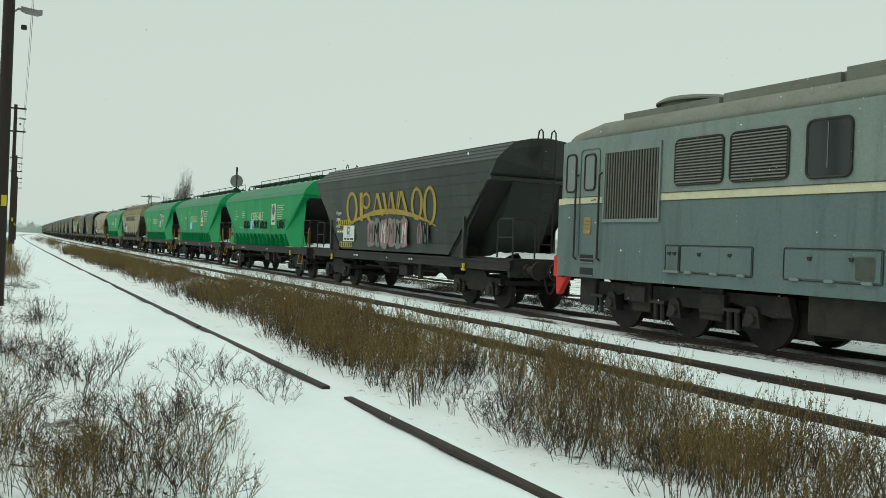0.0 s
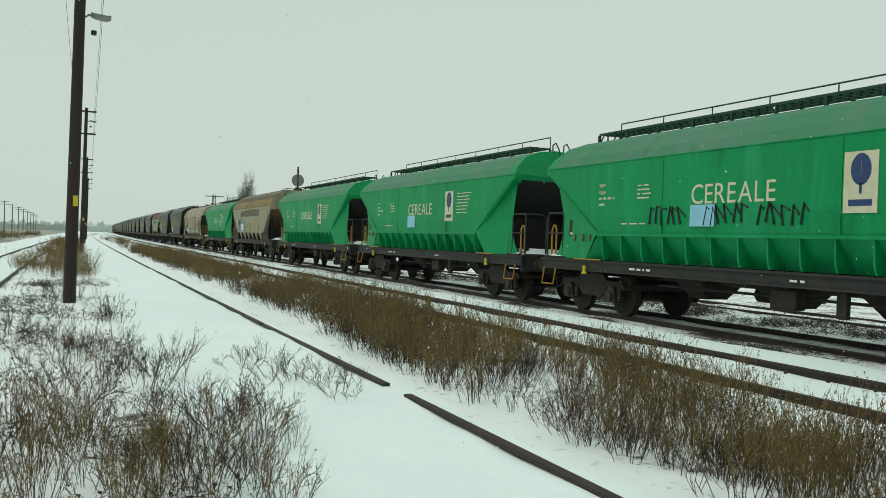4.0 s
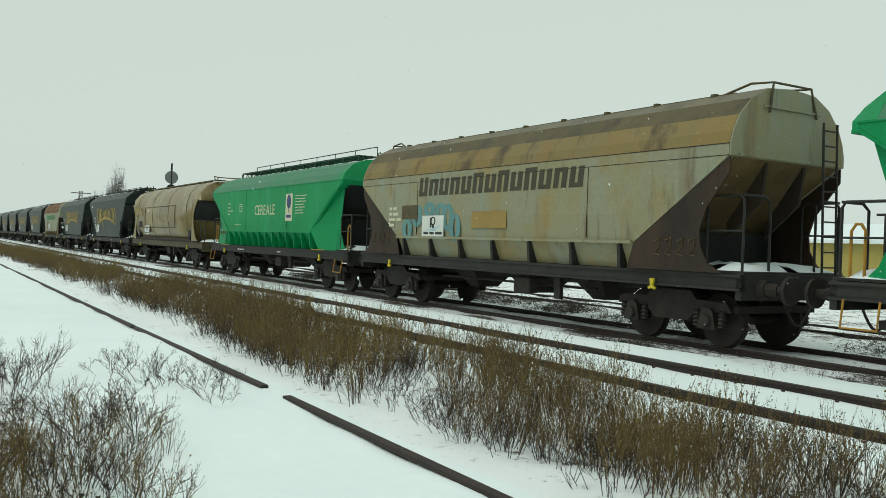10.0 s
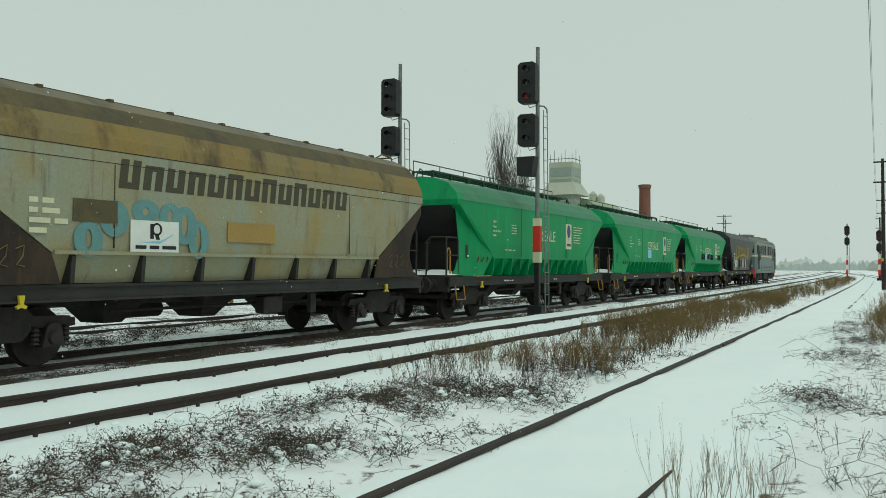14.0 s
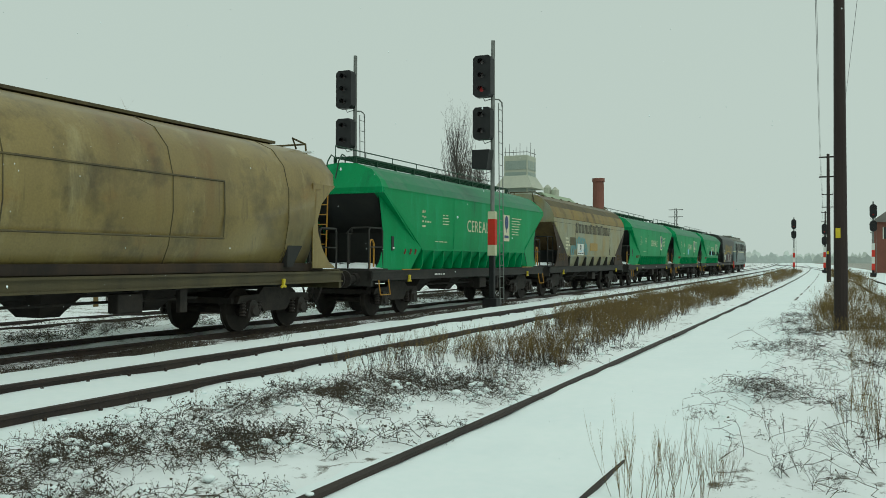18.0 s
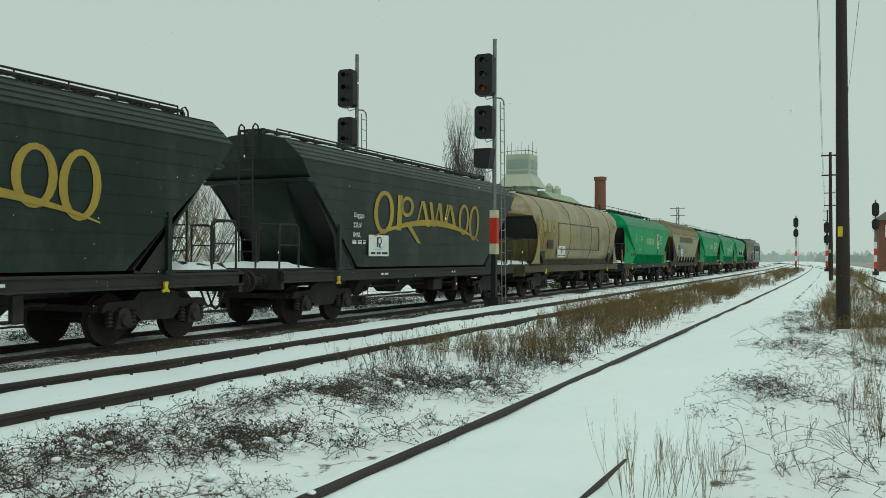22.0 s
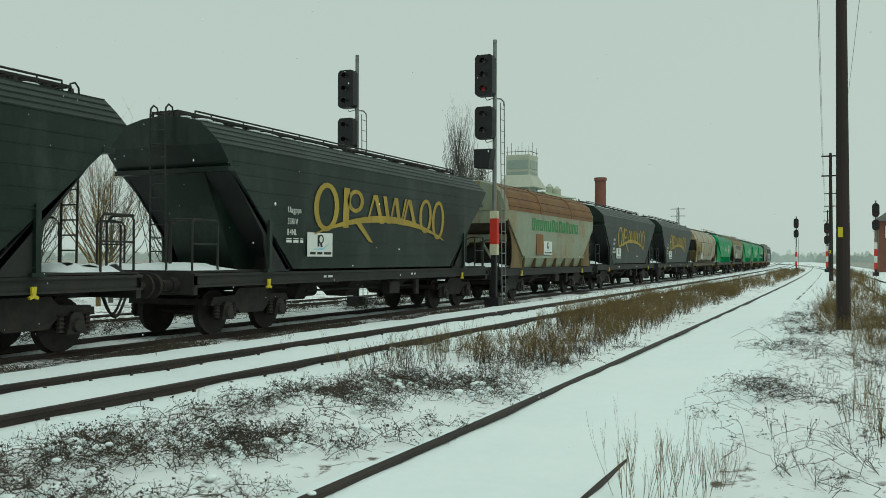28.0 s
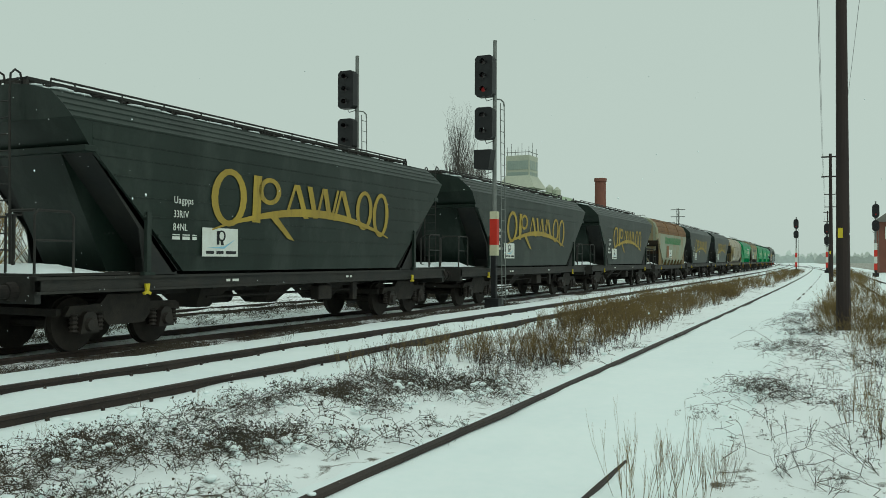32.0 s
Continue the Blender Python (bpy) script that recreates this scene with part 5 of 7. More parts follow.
    # bodyside: grille, two louvres and a window at each half
    for s in (-1, 1):
        for sy in (-1, 1):
            y = sy * 1.425
            g = empty_part("side_grille", w)
            bm = bmesh.new()
            for x0, x1, z0, z1 in ((4.85, 6.6, 3.64, 3.77), (4.85, 6.6, 2.2, 2.27), (4.85, 4.9, 2.272, 3.638), (6.55, 6.6, 2.272, 3.638)):
                box(bm, s * x0, s * x1, y, y + sy * 0.03, z0, z1)
            part("grille_frame", bm, LOCO, g)
            for k in range(20):
                shared("grille_bar", "grille_bar", lambda bm: box(bm, -0.019, 0.019, -0.012, 0.012, 2.27, 3.64), STEELDARK, g, s * (4.95 + k * 0.082), y + sy * 0.014)
            bm = bmesh.new()
            box(bm, s * 4.88, s * 6.57, y - sy * 0.01, y + sy * 0.006, 2.25, 3.67)
            part("grille_backing", bm, BLACK, g)
            for x0, x1 in ((3.27, 4.47), (1.86, 3.1)):
                lv = empty_part("louvre", w)
                bm = bmesh.new()
                rounded(bm, s * x0, s * x1, 2.88, 3.73, y - sy * 0.01, y + sy * 0.008, 0.1)
                part("louvre_backing", bm, BLACK, lv)
                for k in range(15):
                    shared("slat", "slat", lambda bm: prism(bm, [(0.0, 0.04), (-0.03, 0.006), (-0.022, 0.0), (0.0, 0.01)], "x", -0.585, 0.585), LOCOROOF, lv, s * (x0 + x1) / 2, y, 2.91 + k * 0.0545, flip=sy > 0)
                bm = bmesh.new()
                loop(bm, s * x0, s * x1, 2.88, 3.73, y + sy * 0.01, 0.02, 0.11)
                part("louvre_frame", bm, FRAME, lv)
            wd = empty_part("engine_room_window", w)
            bm = bmesh.new()
            rounded(bm, s * 0.7, s * 1.5, 2.86, 3.76, y - sy * 0.01, y + sy * 0.012, 0.1)
            part("pane", bm, GLASS, wd)
            bm = bmesh.new()
            loop(bm, s * 0.7, s * 1.5, 2.86, 3.76, y + sy * 0.012, 0.024, 0.11)
            part("window_frame", bm, FRAME, wd)
            bm = bmesh.new()
            tube(bm, [(s * 1.12, y + sy * 0.018, 3.0), (s * 1.12, y + sy * 0.018, 3.72)], 0.01, 4)
            part("window_bar", bm, STEEL, wd)
            for x0, x1 in ((4.3, 4.62), (2.55, 4.22), (0.15, 1.85)):
                hp = empty_part("hatch", w)
                bm = bmesh.new()
                box(bm, s * x0, s * x1, y, y + sy * 0.015, 1.28, 1.73, 0.004)
                part("hatch_door", bm, LOCODARK, hp)
                bm = bmesh.new()
                loop(bm, s * (x0 - 0.03), s * (x1 + 0.03), 1.25, 1.76, y + sy * 0.004, 0.008, 0.03)
                part("hatch_gap", bm, FRAME, hp)
                for e in (0.12, 0.5, 0.88):
                    shared("hatch_hinge", "hatch_hinge", lambda bm: [box(bm, -0.07, 0.07, -0.02, 0.02, -0.02, 0.03), rod(bm, (-0.09, 0, 0), (0.09, 0, 0), 0.02, 0.02, 6)], LOCO, hp, s * (x0 + (x1 - x0) * e), y + sy * 0.02, 1.26)
                for q in (0.28, 0.72):
                    shared("hatch_catch", "hatch_catch", lambda bm: prism(bm, [(-0.045, 0.03), (0.045, 0.03), (0.02, -0.03), (-0.02, -0.03)], "y", -0.012, 0.012), FRAME, hp, s * (x0 + (x1 - x0) * q), y + sy * 0.026, 1.6)
    for x0, x1, z1 in ((-6.75, -4.0, 4.6), (-3.9, -1.4, 4.64), (-1.3, 1.3, 4.7), (1.4, 3.9, 4.64), (4.0, 6.75, 4.6)):
        bm = bmesh.new()
        box(bm, x0, x1, -0.66, 0.66, 4.44, z1, 0.02)
        part("roof_hatch", bm, LOCOROOF, w)
        for y in (-0.8, 0.8):
            bm = bmesh.new()
            box(bm, x0, x1, y - 0.05, y + 0.05, 4.36, z1 - 0.04, 0.01)
            part("roof_kerb", bm, LOCOROOF, w)
    for s in (-1, 1):
        bm = bmesh.new()
        loft(bm, [[(s * 5.35 + rr * math.cos(6.2832 * k / 32), rr * math.sin(6.2832 * k / 32), z) for k in range(32)] for rr, z in ((0.8, 4.5), (0.8, 4.64), (0.9, 4.645), (0.9, 4.68), (0.78, 4.75), (0.5, 4.79), (0.1, 4.8))])
        part("fan_cowl", bm, LOCOROOF, w)
    for s in (-1, 1):
        b = shared("locomotive_bogie", "locobogie", loco_bogie_mesh, IRON, w, s * 4.6)
        for ax in (-1.9, 0.0, 1.9):
            ws = shared("wheelset", "locowheel", lambda bm: [rod(bm, (0, q * 0.70, 0), (0, q * 0.82, 0), 0.55, 0.55, 28) for q in (-1, 1)] + [rod(bm, (0, -1, 0), (0, 1, 0), 0.09, 0.09, 10)], IRON, b, ax, 0, 0.55)
            WHEELSETS.append((ws, ax))
            for sy in (-1, 1):
                shared("axle_box", "axle_box", axle_box_mesh, BOXGREY, b, ax, sy * 1.12, 0.55, flip=sy > 0)
    bm = bmesh.new()
    box(bm, -1.5, 1.5, -1.3, 1.3, 0.4, 1.1, 0.05)
    part("fuel_tank", bm, IRON, w)
    for x in (-6.5, -4.6, -2.7, 2.7, 4.6, 6.5):
        bm = bmesh.new()
        box(bm, x - 0.8, x + 0.8, -0.62, 0.62, 0.22, 1.0, 0.06)
        part("traction_motor", bm, IRON, w)
    for x in (-5.55, -3.65, 3.65, 5.55, -7.3, 7.3):
        for y in (-1, 1):
            bm = bmesh.new()
            box(bm, x - 0.28, x + 0.28, y * 0.98, y * 1.22, 0.42, 1.1, 0.03)
            part("sand_box", bm, IRON, w)
    for s in (-1, 1):
        for x in (4.75, 2.15, -0.4):
            bm = bmesh.new()
            rounded(bm, x - 0.17, x + 0.17, 1.3, 1.66, s * 1.425, s * 1.44, 0.05)
            part("filler_flap", bm, LOCOROOF, w, "small dusty filler flap")
        bm = bmesh.new()
        tube(bm, [(-7.9, s * 1.427, 2.605), (7.9, s * 1.427, 2.605)], 0.008, 4)
        tube(bm, [(-7.9, s * 1.427, 2.755), (7.9, s * 1.427, 2.755)], 0.008, 4)
        part("stripe_edge", bm, BROWNTEXT, w)
        for x in (-6.9, -5.0, -3.1, 3.1, 5.0, 6.9):
            bm = bmesh.new()
            for d in (-0.09, 0.09):
                tube(bm, [(x + d, s * 1.2, 0.3), (x + d, s * 1.22, 0.62)], 0.05, 8)
            box(bm, x - 0.2, x + 0.2, s * 1.14, s * 1.28, 0.62, 0.68)
            part("damper", bm, BOXGREY, w)
    return tagged(w, "grey-blue diesel locomotive with cream stripe and red buffer beam", "locomotive", "")


def empty_part(name, parent):
    ob = new(name)
    ob.parent = parent
    ob.empty_display_size = 0.1
    return ob


def loco_bogie_mesh(bm):
    for s in (-1, 1):
        prism(bm, [(-2.7, 0.62), (-2.6, 0.95), (2.6, 0.95), (2.7, 0.62), (2.3, 0.58), (1.4, 0.78), (0.5, 0.6), (-0.5, 0.6), (-1.4, 0.78), (-2.3, 0.58)], "y", s * 1.0, s * 1.15)
        box(bm, -1.35, -0.75, s * 1.15, s * 1.3, 0.62, 0.92)
        box(bm, 0.7, 1.3, s * 1.15, s * 1.25, 0.55, 0.9)
    box(bm, -2.6, 2.6, -0.9, 0.9, 0.7, 0.9)


LOCO_THING = locomotive()
W1 = dark_wagon(front=True, spray=True)
W2 = green_wagon(True, True, -1.4, 0.15)
W3 = green_wagon(True)
W4 = green_wagon()
W5 = tan_wagon()
W6 = green_wagon()
W7 = barrel_wagon()
W8 = dark_wagon()
W9 = dark_wagon()
W10 = pale_wagon()
W14 = dark_wagon(far=True)
TRAIN = [LOCO_THING, W1, W2, W3, W4, W5, W6, W7, W8, W9, W10] + [copy_thing(W9, pose(0, 0, 0)) for _ in range(3)] + [W14] + [copy_thing(W14, pose(0, 0, 0)) for _ in range(17)]


# ---- ground and tracks ----
def bend(x):
    """The tracks curve gently to the north at both ends."""
    k = 1.0e-4 if x > 0 else 0.5e-4
    return k * x * x if abs(x) < 300 else k * (90000 + 600 * (abs(x) - 300))


def lie(x, y):
    """Height of the snow."""
    y -= bend(x)
    base = -0.095
    if y > 9.2:
        k = min(1.0, (y - 9.2) / 1.8)
        base -= 0.27 * k * k * (3 - 2 * k)
    d = math.hypot(x, y)
    soft = 0.035 * noise.noise(Vector((x * 0.5, y * 0.5, 3.1))) + 0.02 * noise.noise(Vector((x * 1.7, y * 1.7, 0.4)))
    rough = 0.0
    if 3.0 < y < 5.9 or y < 0.7:
        rough = 0.07 * max(0.0, noise.noise(Vector((x * 1.1, y * 1.1, 7.7)))) + 0.05 * noise.noise(Vector((x * 3.3, y * 3.3, 1.7)))
    if y > 14.6:
        rough += 0.06 * noise.noise(Vector((x * 0.8, y * 0.8, 5.7)))
    if y < -4.5:
        rough += min(0.5, (-4.5 - y) * 0.05) * (0.5 + noise.noise(Vector((x * 0.15, y * 0.15, 2.2))))
    if 1.3 < y < 3.05:
        base += 0.022
    fade = 1.0 if d < 120 else max(0.0, 1 - (d - 120) / 100)
    return base + (soft + rough) * fade


def steps(dense_lo, dense_hi, step, far, grow):
    v = list(np.arange(dense_lo, dense_hi + 1e-6, step))
    s, a = step, dense_hi
    while a < far:
        s *= grow
        a += s
        v.append(a)
    s, a, low = step, dense_lo, []
    while a > -far:
        s *= grow
        a -= s
        low.append(a)
    return low[::-1] + v


def ballast_material():
    m = bpy.data.materials.new("ballast_under_snow")
    m.use_nodes = True
    n, l = m.node_tree.nodes, m.node_tree.links
    co = n.new("ShaderNodeTexCoord")
    a, b, c = n.new("ShaderNodeTexNoise"), n.new("ShaderNodeTexNoise"), n.new("ShaderNodeTexVoronoi")
    mp = n.new("ShaderNodeMapping")
    mp.inputs["Scale"].default_value = (0.35, 1.5, 1)
    l.new(co.outputs["Object"], mp.inputs["Vector"])
    a.inputs["Scale"].default_value, a.inputs["Detail"].default_value = 1.1, 8
    l.new(mp.outputs["Vector"], a.inputs["Vector"])
    b.inputs["Scale"].default_value, b.inputs["Detail"].default_value = 9, 5
    c.inputs["Scale"].default_value = 16
    l.new(co.outputs["Object"], b.inputs["Vector"]), l.new(co.outputs["Object"], c.inputs["Vector"])
    add = n.new("ShaderNodeMath")
    add.operation = "MULTIPLY_ADD"
    add.inputs[1].default_value, add.inputs[2].default_value = 0.45, 0.0
    l.new(b.outputs["Fac"], add.inputs[0])
    add2 = n.new("ShaderNodeMath")
    l.new(a.outputs["Fac"], add2.inputs[0]), l.new(add.outputs[0], add2.inputs[1])
    ramp = n.new("ShaderNodeValToRGB")
    ramp.color_ramp.elements[0].position, ramp.color_ramp.elements[1].position = 0.62, 0.74
    l.new(add2.outputs[0], ramp.inputs["Fac"])
    stone = n.new("ShaderNodeMixRGB")
    stone.inputs["Color1"].default_value, stone.inputs["Color2"].default_value = (0.022, 0.018, 0.014, 1), (0.075, 0.06, 0.045, 1)
    l.new(c.outputs["Distance"], stone.inputs["Fac"])
    mix = n.new("ShaderNodeMixRGB")
    mix.inputs["Color2"].default_value = (0.8, 0.85, 0.85, 1)
    l.new(ramp.outputs["Color"], mix.inputs["Fac"]), l.new(stone.outputs["Color"], mix.inputs["Color1"])
    l.new(mix.outputs["Color"], n["Principled BSDF"].inputs["Base Color"])
    n["Principled BSDF"].inputs["Roughness"].default_value = 0.85
    bump = n.new("ShaderNodeBump")
    bump.inputs["Strength"].default_value, bump.inputs["Distance"].default_value = 0.6, 0.04
    l.new(c.outputs["Distance"], bump.inputs["Height"]), l.new(bump.outputs["Normal"], n["Principled BSDF"].inputs["Normal"])
    return m


BALLAST = ballast_material()


def scrub_snow_material(name, edge):
    m = bpy.data.materials.new(name)
    m.use_nodes = True
    n, l = m.node_tree.nodes, m.node_tree.links
    co = n.new("ShaderNodeTexCoord")
    a, b = n.new("ShaderNodeTexNoise"), n.new("ShaderNodeTexNoise")
    a.inputs["Scale"].default_value, a.inputs["Detail"].default_value = 0.9, 4
    b.inputs["Scale"].default_value, b.inputs["Detail"].default_value, b.inputs["Roughness"].default_value = 7.0, 8, 0.75
    l.new(co.outputs["Object"], a.inputs["Vector"]), l.new(co.outputs["Object"], b.inputs["Vector"])
    s = n.new("ShaderNodeMath")
    s.operation = "MULTIPLY_ADD"
    s.inputs[1].default_value = 0.55
    l.new(a.outputs["Fac"], s.inputs[0]), l.new(b.outputs["Fac"], s.inputs[2])
    ramp = n.new("ShaderNodeValToRGB")
    ramp.color_ramp.elements[0].position, ramp.color_ramp.elements[1].position = edge, edge + 0.11
    ramp.color_ramp.elements[0].color, ramp.color_ramp.elements[1].color = (0.86, 0.91, 0.91, 1), (0.10, 0.085, 0.06, 1)
    l.new(s.outputs[0], ramp.inputs["Fac"])
    l.new(ramp.outputs["Color"], n["Principled BSDF"].inputs["Base Color"])
    n["Principled BSDF"].inputs["Roughness"].default_value = 0.75
    bump = n.new("ShaderNodeBump")
    bump.inputs["Strength"].default_value, bump.inputs["Distance"].default_value = 0.5, 0.05
    l.new(b.outputs["Fac"], bump.inputs["Height"]), l.new(bump.outputs["Normal"], n["Principled BSDF"].inputs["Normal"])
    return m


SCRUBSNOW = scrub_snow_material("snow_over_dead_grass", 0.862)
FARSCRUB = scrub_snow_material("scrubby_ground_under_snow", 0.79)
FIELD = material("snow_patched_field", (0.44, 0.46, 0.42), (0.14, 0.115, 0.075), 0.25, 1.5, 0.8, 0.2, amount=0.6)

GX, GY = steps(-30, 34, 0.25, 1800, 1.07), steps(-6, 20, 0.2, 1800, 1.09)
verts = [(x, y + bend(x), lie(x, y + bend(x))) for x in GX for y in GY]
ny = len(GY)
faces, slots = [], []
for i in range(len(GX) - 1):
    for j in range(ny - 1):
        faces.append((i * ny + j, (i + 1) * ny + j, (i + 1) * ny + j + 1, i * ny + j + 1))
        y = (GY[j] + GY[j + 1]) / 2
        slots.append(1 if 11.15 < y < 12.1 else 2 if 12.1 < y < 15.2 else 4 if 15.2 < y < 40 else 2 if (3.1 < y < 5.7 or -1.4 < y < 0.75) else 3 if y < -5.2 or y >= 40 else 0)
gm = bpy.data.meshes.new("ground")
gm.from_pydata(verts, [], faces)
for m in (SNOW, BALLAST, SCRUBSNOW, FIELD, FARSCRUB):
    gm.materials.append(m)
gm.polygons.foreach_set("material_index", slots)
gm.shade_smooth()
tagged(new("ground", gm), "snow-covered ground with dead grass showing through", "ground", kind="structure")


def rail(x0, x1, y, top, wave=0.0, curve=1.0):
    """A rusty rail with head, web and foot."""
    prof = [(-0.036, 0), (0.036, 0), (0.037, -0.03), (0.012, -0.045), (0.010, -0.125), (0.062, -0.15), (0.062, -0.16), (-0.062, -0.16), (-0.062, -0.15), (-0.010, -0.125), (-0.012, -0.045), (-0.037, -0.03)]
    bm = bmesh.new()
    n = max(1, int((x1 - x0) / (4 if wave else 8)))
    rings = []
    for k in range(n + 1):
        x = x0 + (x1 - x0) * k / n
        dy = wave * noise.noise(Vector((x * 0.12, y, 0))) if wave else 0
        dz = 0.5 * wave * noise.noise(Vector((x * 0.2, y, 9))) if wave else 0
        rings.append([(x, y + p + dy + curve * bend(x), top + q + dz) for p, q in prof])
    loft(bm, rings)
    return tagged(part("rail", bm, RAIL), "rusty steel rail half buried in snow", "rail", kind="structure")


RB, RC = 7.905, 2.80
for y in (RB, RB - 1.505):
    for x0 in range(-400, 400, 25):
        rail(x0 + 0.002, x0 + 25 - 0.002, y, 0.0)
for y in (11.955, 13.46):
    rail(-500, 500, y, -0.26)
for y in (17.4, 18.9):
    rail(-300, 300, y, -0.29)
CUTS = [-300, -60, -28.1, -13.35, -7.37, 15.85, 35.4, 62, 300]
for a, b in zip(CUTS, CUTS[1:]):
    g = 0.28 if abs(a + 7.37) < 0.1 else 0.07
    h2 = 0.28 if abs(b + 7.37) < 0.1 else 0.07
    rail(a + g, b - h2, RC, -0.04, 0.03)
bm = bmesh.new()
loft(bm, [[(x, 1.40 - 0.018 * k, -0.2), (x, 1.40 + 0.018 * k, -0.2), (x, 1.40 + 0.018 * k, -0.068), (x, 1.40 - 0.018 * k, -0.068)] for x, k in ((3.0, 1.0), (5.3, 0.9), (6.0, 0.4))])
tagged(part("rail", bm, RAIL), "rusty rail edge that shows through the snow", "rail", kind="structure")
rail(18.2, 22.9, 1.42, -0.082)
rail(31, 300, 1.5, -0.075)
for y in (-1.5, -3.0):
    rail(-300, 300, y, -0.02, 0.04, 2.6)

# sleeper screws that stand out of the snow along the middle track
bm = bmesh.new()
for y in (RB, RB - 1.505):
    x = -30.0
    while x < 45:
        for s in (-0.10, 0.10):
            box(bm, x - 0.014, x + 0.014, y + bend(x) + s - 0.014, y + bend(x) + s + 0.014, -0.12, -0.068)
        x += 0.62
tagged(part("rail_fastening", bm, RAIL), "rusty sleeper screws along the rails", "rail fastening", kind="stuff")


# ---- plants ----
def stuff(name, variants, places, mat, label, category):
    """Many copies of a few small plants joined into one mesh. places: (x, y, z, turn, size)."""
    VV, FF, off = [], [], 0
    for k, (x, y, z, a, s) in enumerate(places):
        V, F = variants[k % len(variants)]
        c, d = math.cos(a) * s, math.sin(a) * s
        W = np.empty_like(V)
        W[:, 0], W[:, 1], W[:, 2] = V[:, 0] * c - V[:, 1] * d + x, V[:, 0] * d + V[:, 1] * c + y, V[:, 2] * s + z
        VV.append(W), FF.extend(tuple(i + off for i in f) for f in F)
        off += len(V)
    V, F = np.concatenate(VV), FF
    me = bpy.data.meshes.new(name)
    me.from_pydata(V.tolist(), [], F)
    me.materials.append(mat)
    return tagged(new(name, me), label, category, kind="stuff")


def canes(rng, n, length, leaves, joints=5, kink=0.04):
    """Arching dead canes that lie over the snow, with small curled leaves on short sprigs."""
    V, F = [], []

    def bit(q, e, w):
        i = len(V)
        d = e - q
        s = Vector((-d.y, d.x, 0)).normalized() * w
        up = Vector((0, 0, w * 1.6))
        V.extend(tuple(v) for v in (q - s, q + s, q + up, e - s, e + s, e + up))
        F.extend(((i, i + 1, i + 4, i + 3), (i + 1, i + 2, i + 5, i + 4), (i + 2, i, i + 3, i + 5)))
    for _ in range(n):
        a = rng.uniform(0, 6.283)
        p = Vector((rng.uniform(-0.3, 0.3), rng.uniform(-0.3, 0.3), -0.02))
        ln = length * rng.uniform(0.35, 1.1)
        h = ln * rng.uniform(0.1, 0.4)
        pts = []
        for k in range(joints):
            t = k / (joints - 1)
            pts.append(p + Vector((math.cos(a) * ln * t, math.sin(a) * ln * t, h * math.sin(t * 2.7))) + Vector((rng.uniform(-kink, kink), rng.uniform(-kink, kink), 0)))
        for q, e in zip(pts, pts[1:]):
            bit(q, e, 0.0026)
        for _ in range(leaves):
            k = rng.randint(1, joints - 2)
            c = pts[k].lerp(pts[k + 1], rng.random())
            d = c + Vector((rng.uniform(-0.08, 0.08), rng.uniform(-0.08, 0.08), rng.uniform(0.0, 0.09)))
            bit(c, d, 0.0016)
            for _ in range(2):
                r = rng.uniform(0.006, 0.017)
                g = d + Vector((rng.uniform(-0.02, 0.02), rng.uniform(-0.02, 0.02), rng.uniform(-0.01, 0.02)))
                i = len(V)
                for _ in range(4):
                    V.append((g.x + rng.uniform(-r, r), g.y + rng.uniform(-r, r), g.z + rng.uniform(-r, r)))
                F.append((i, i + 1, i + 2, i + 3))
    return np.array(V), F


def bush(rng, n, height, spread, thick, fork=3, deep=3, upright=0.5, wild=0.55, buds=2, bud=0.012):
    """A bare bush of forking twigs. Returns its stems and its fine twigs, each as points and faces."""
    out = ([], []), ([], [])

    def stick(lv, a, b, r0, r1):
        V, F = out[0 if lv < 1 else 1]
        d = b - a
        u = d.cross(Vector((0.31, 0.8, 0.5))).normalized()
        v = d.cross(u).normalized()
        i = len(V)
        for p, r in ((a, r0), (b, r1)):
            for k in range(3):
                V.append(tuple(p + u * (r * math.cos(2.094 * k)) + v * (r * math.sin(2.094 * k))))
        for k in range(3):
            F.append((i + k, i + (k + 1) % 3, i + 3 + (k + 1) % 3, i + 3 + k))

    def grow(p, d, ln, r, lv):
        e = p + d * ln
        stick(lv, p, e, r, r * 0.7)
        if lv + 1 < deep:
            for k in range(fork if lv else fork + 1):
                s = p.lerp(e, rng.uniform(0.4, 1.0) if k else 1.0)
                t = Vector((rng.uniform(-1, 1), rng.uniform(-1, 1), rng.uniform(-0.4, 0.9)))
                grow(s, (d + t * wild + Vector((0, 0, upright * 0.35))).normalized(), ln * rng.uniform(0.45, 0.85), max(r * 0.66, 0.0011), lv + 1)
        else:
            V, F = out[1]
            for k in range(buds):
                s = p.lerp(e, rng.uniform(0.2, 1.05))
                i = len(V)
                for _ in range(3):
                    V.append((s.x + rng.uniform(-1, 1) * bud, s.y + rng.uniform(-1, 1) * bud, s.z + rng.uniform(-1, 1) * bud))
                F.append((i, i + 1, i + 2))
    for _ in range(n):
        a = rng.uniform(0, 6.283)
        k = rng.uniform(0.1, 1.0)
        base = Vector((math.cos(a), math.sin(a), 0)) * (spread * 0.35 * k)
        grow(base - Vector((0, 0, 0.04)), Vector((math.cos(a) * k * spread, math.sin(a) * k * spread, 0.9)).normalized(), height * rng.uniform(0.25, 0.5), thick, 0)
    return tuple((np.array(V), F) for V, F in out)


def whole(pair):
    (V, F), (W, G) = pair
    n = len(V)
    return np.concatenate((V, W)), F + [tuple(i + n for i in f) for f in G]


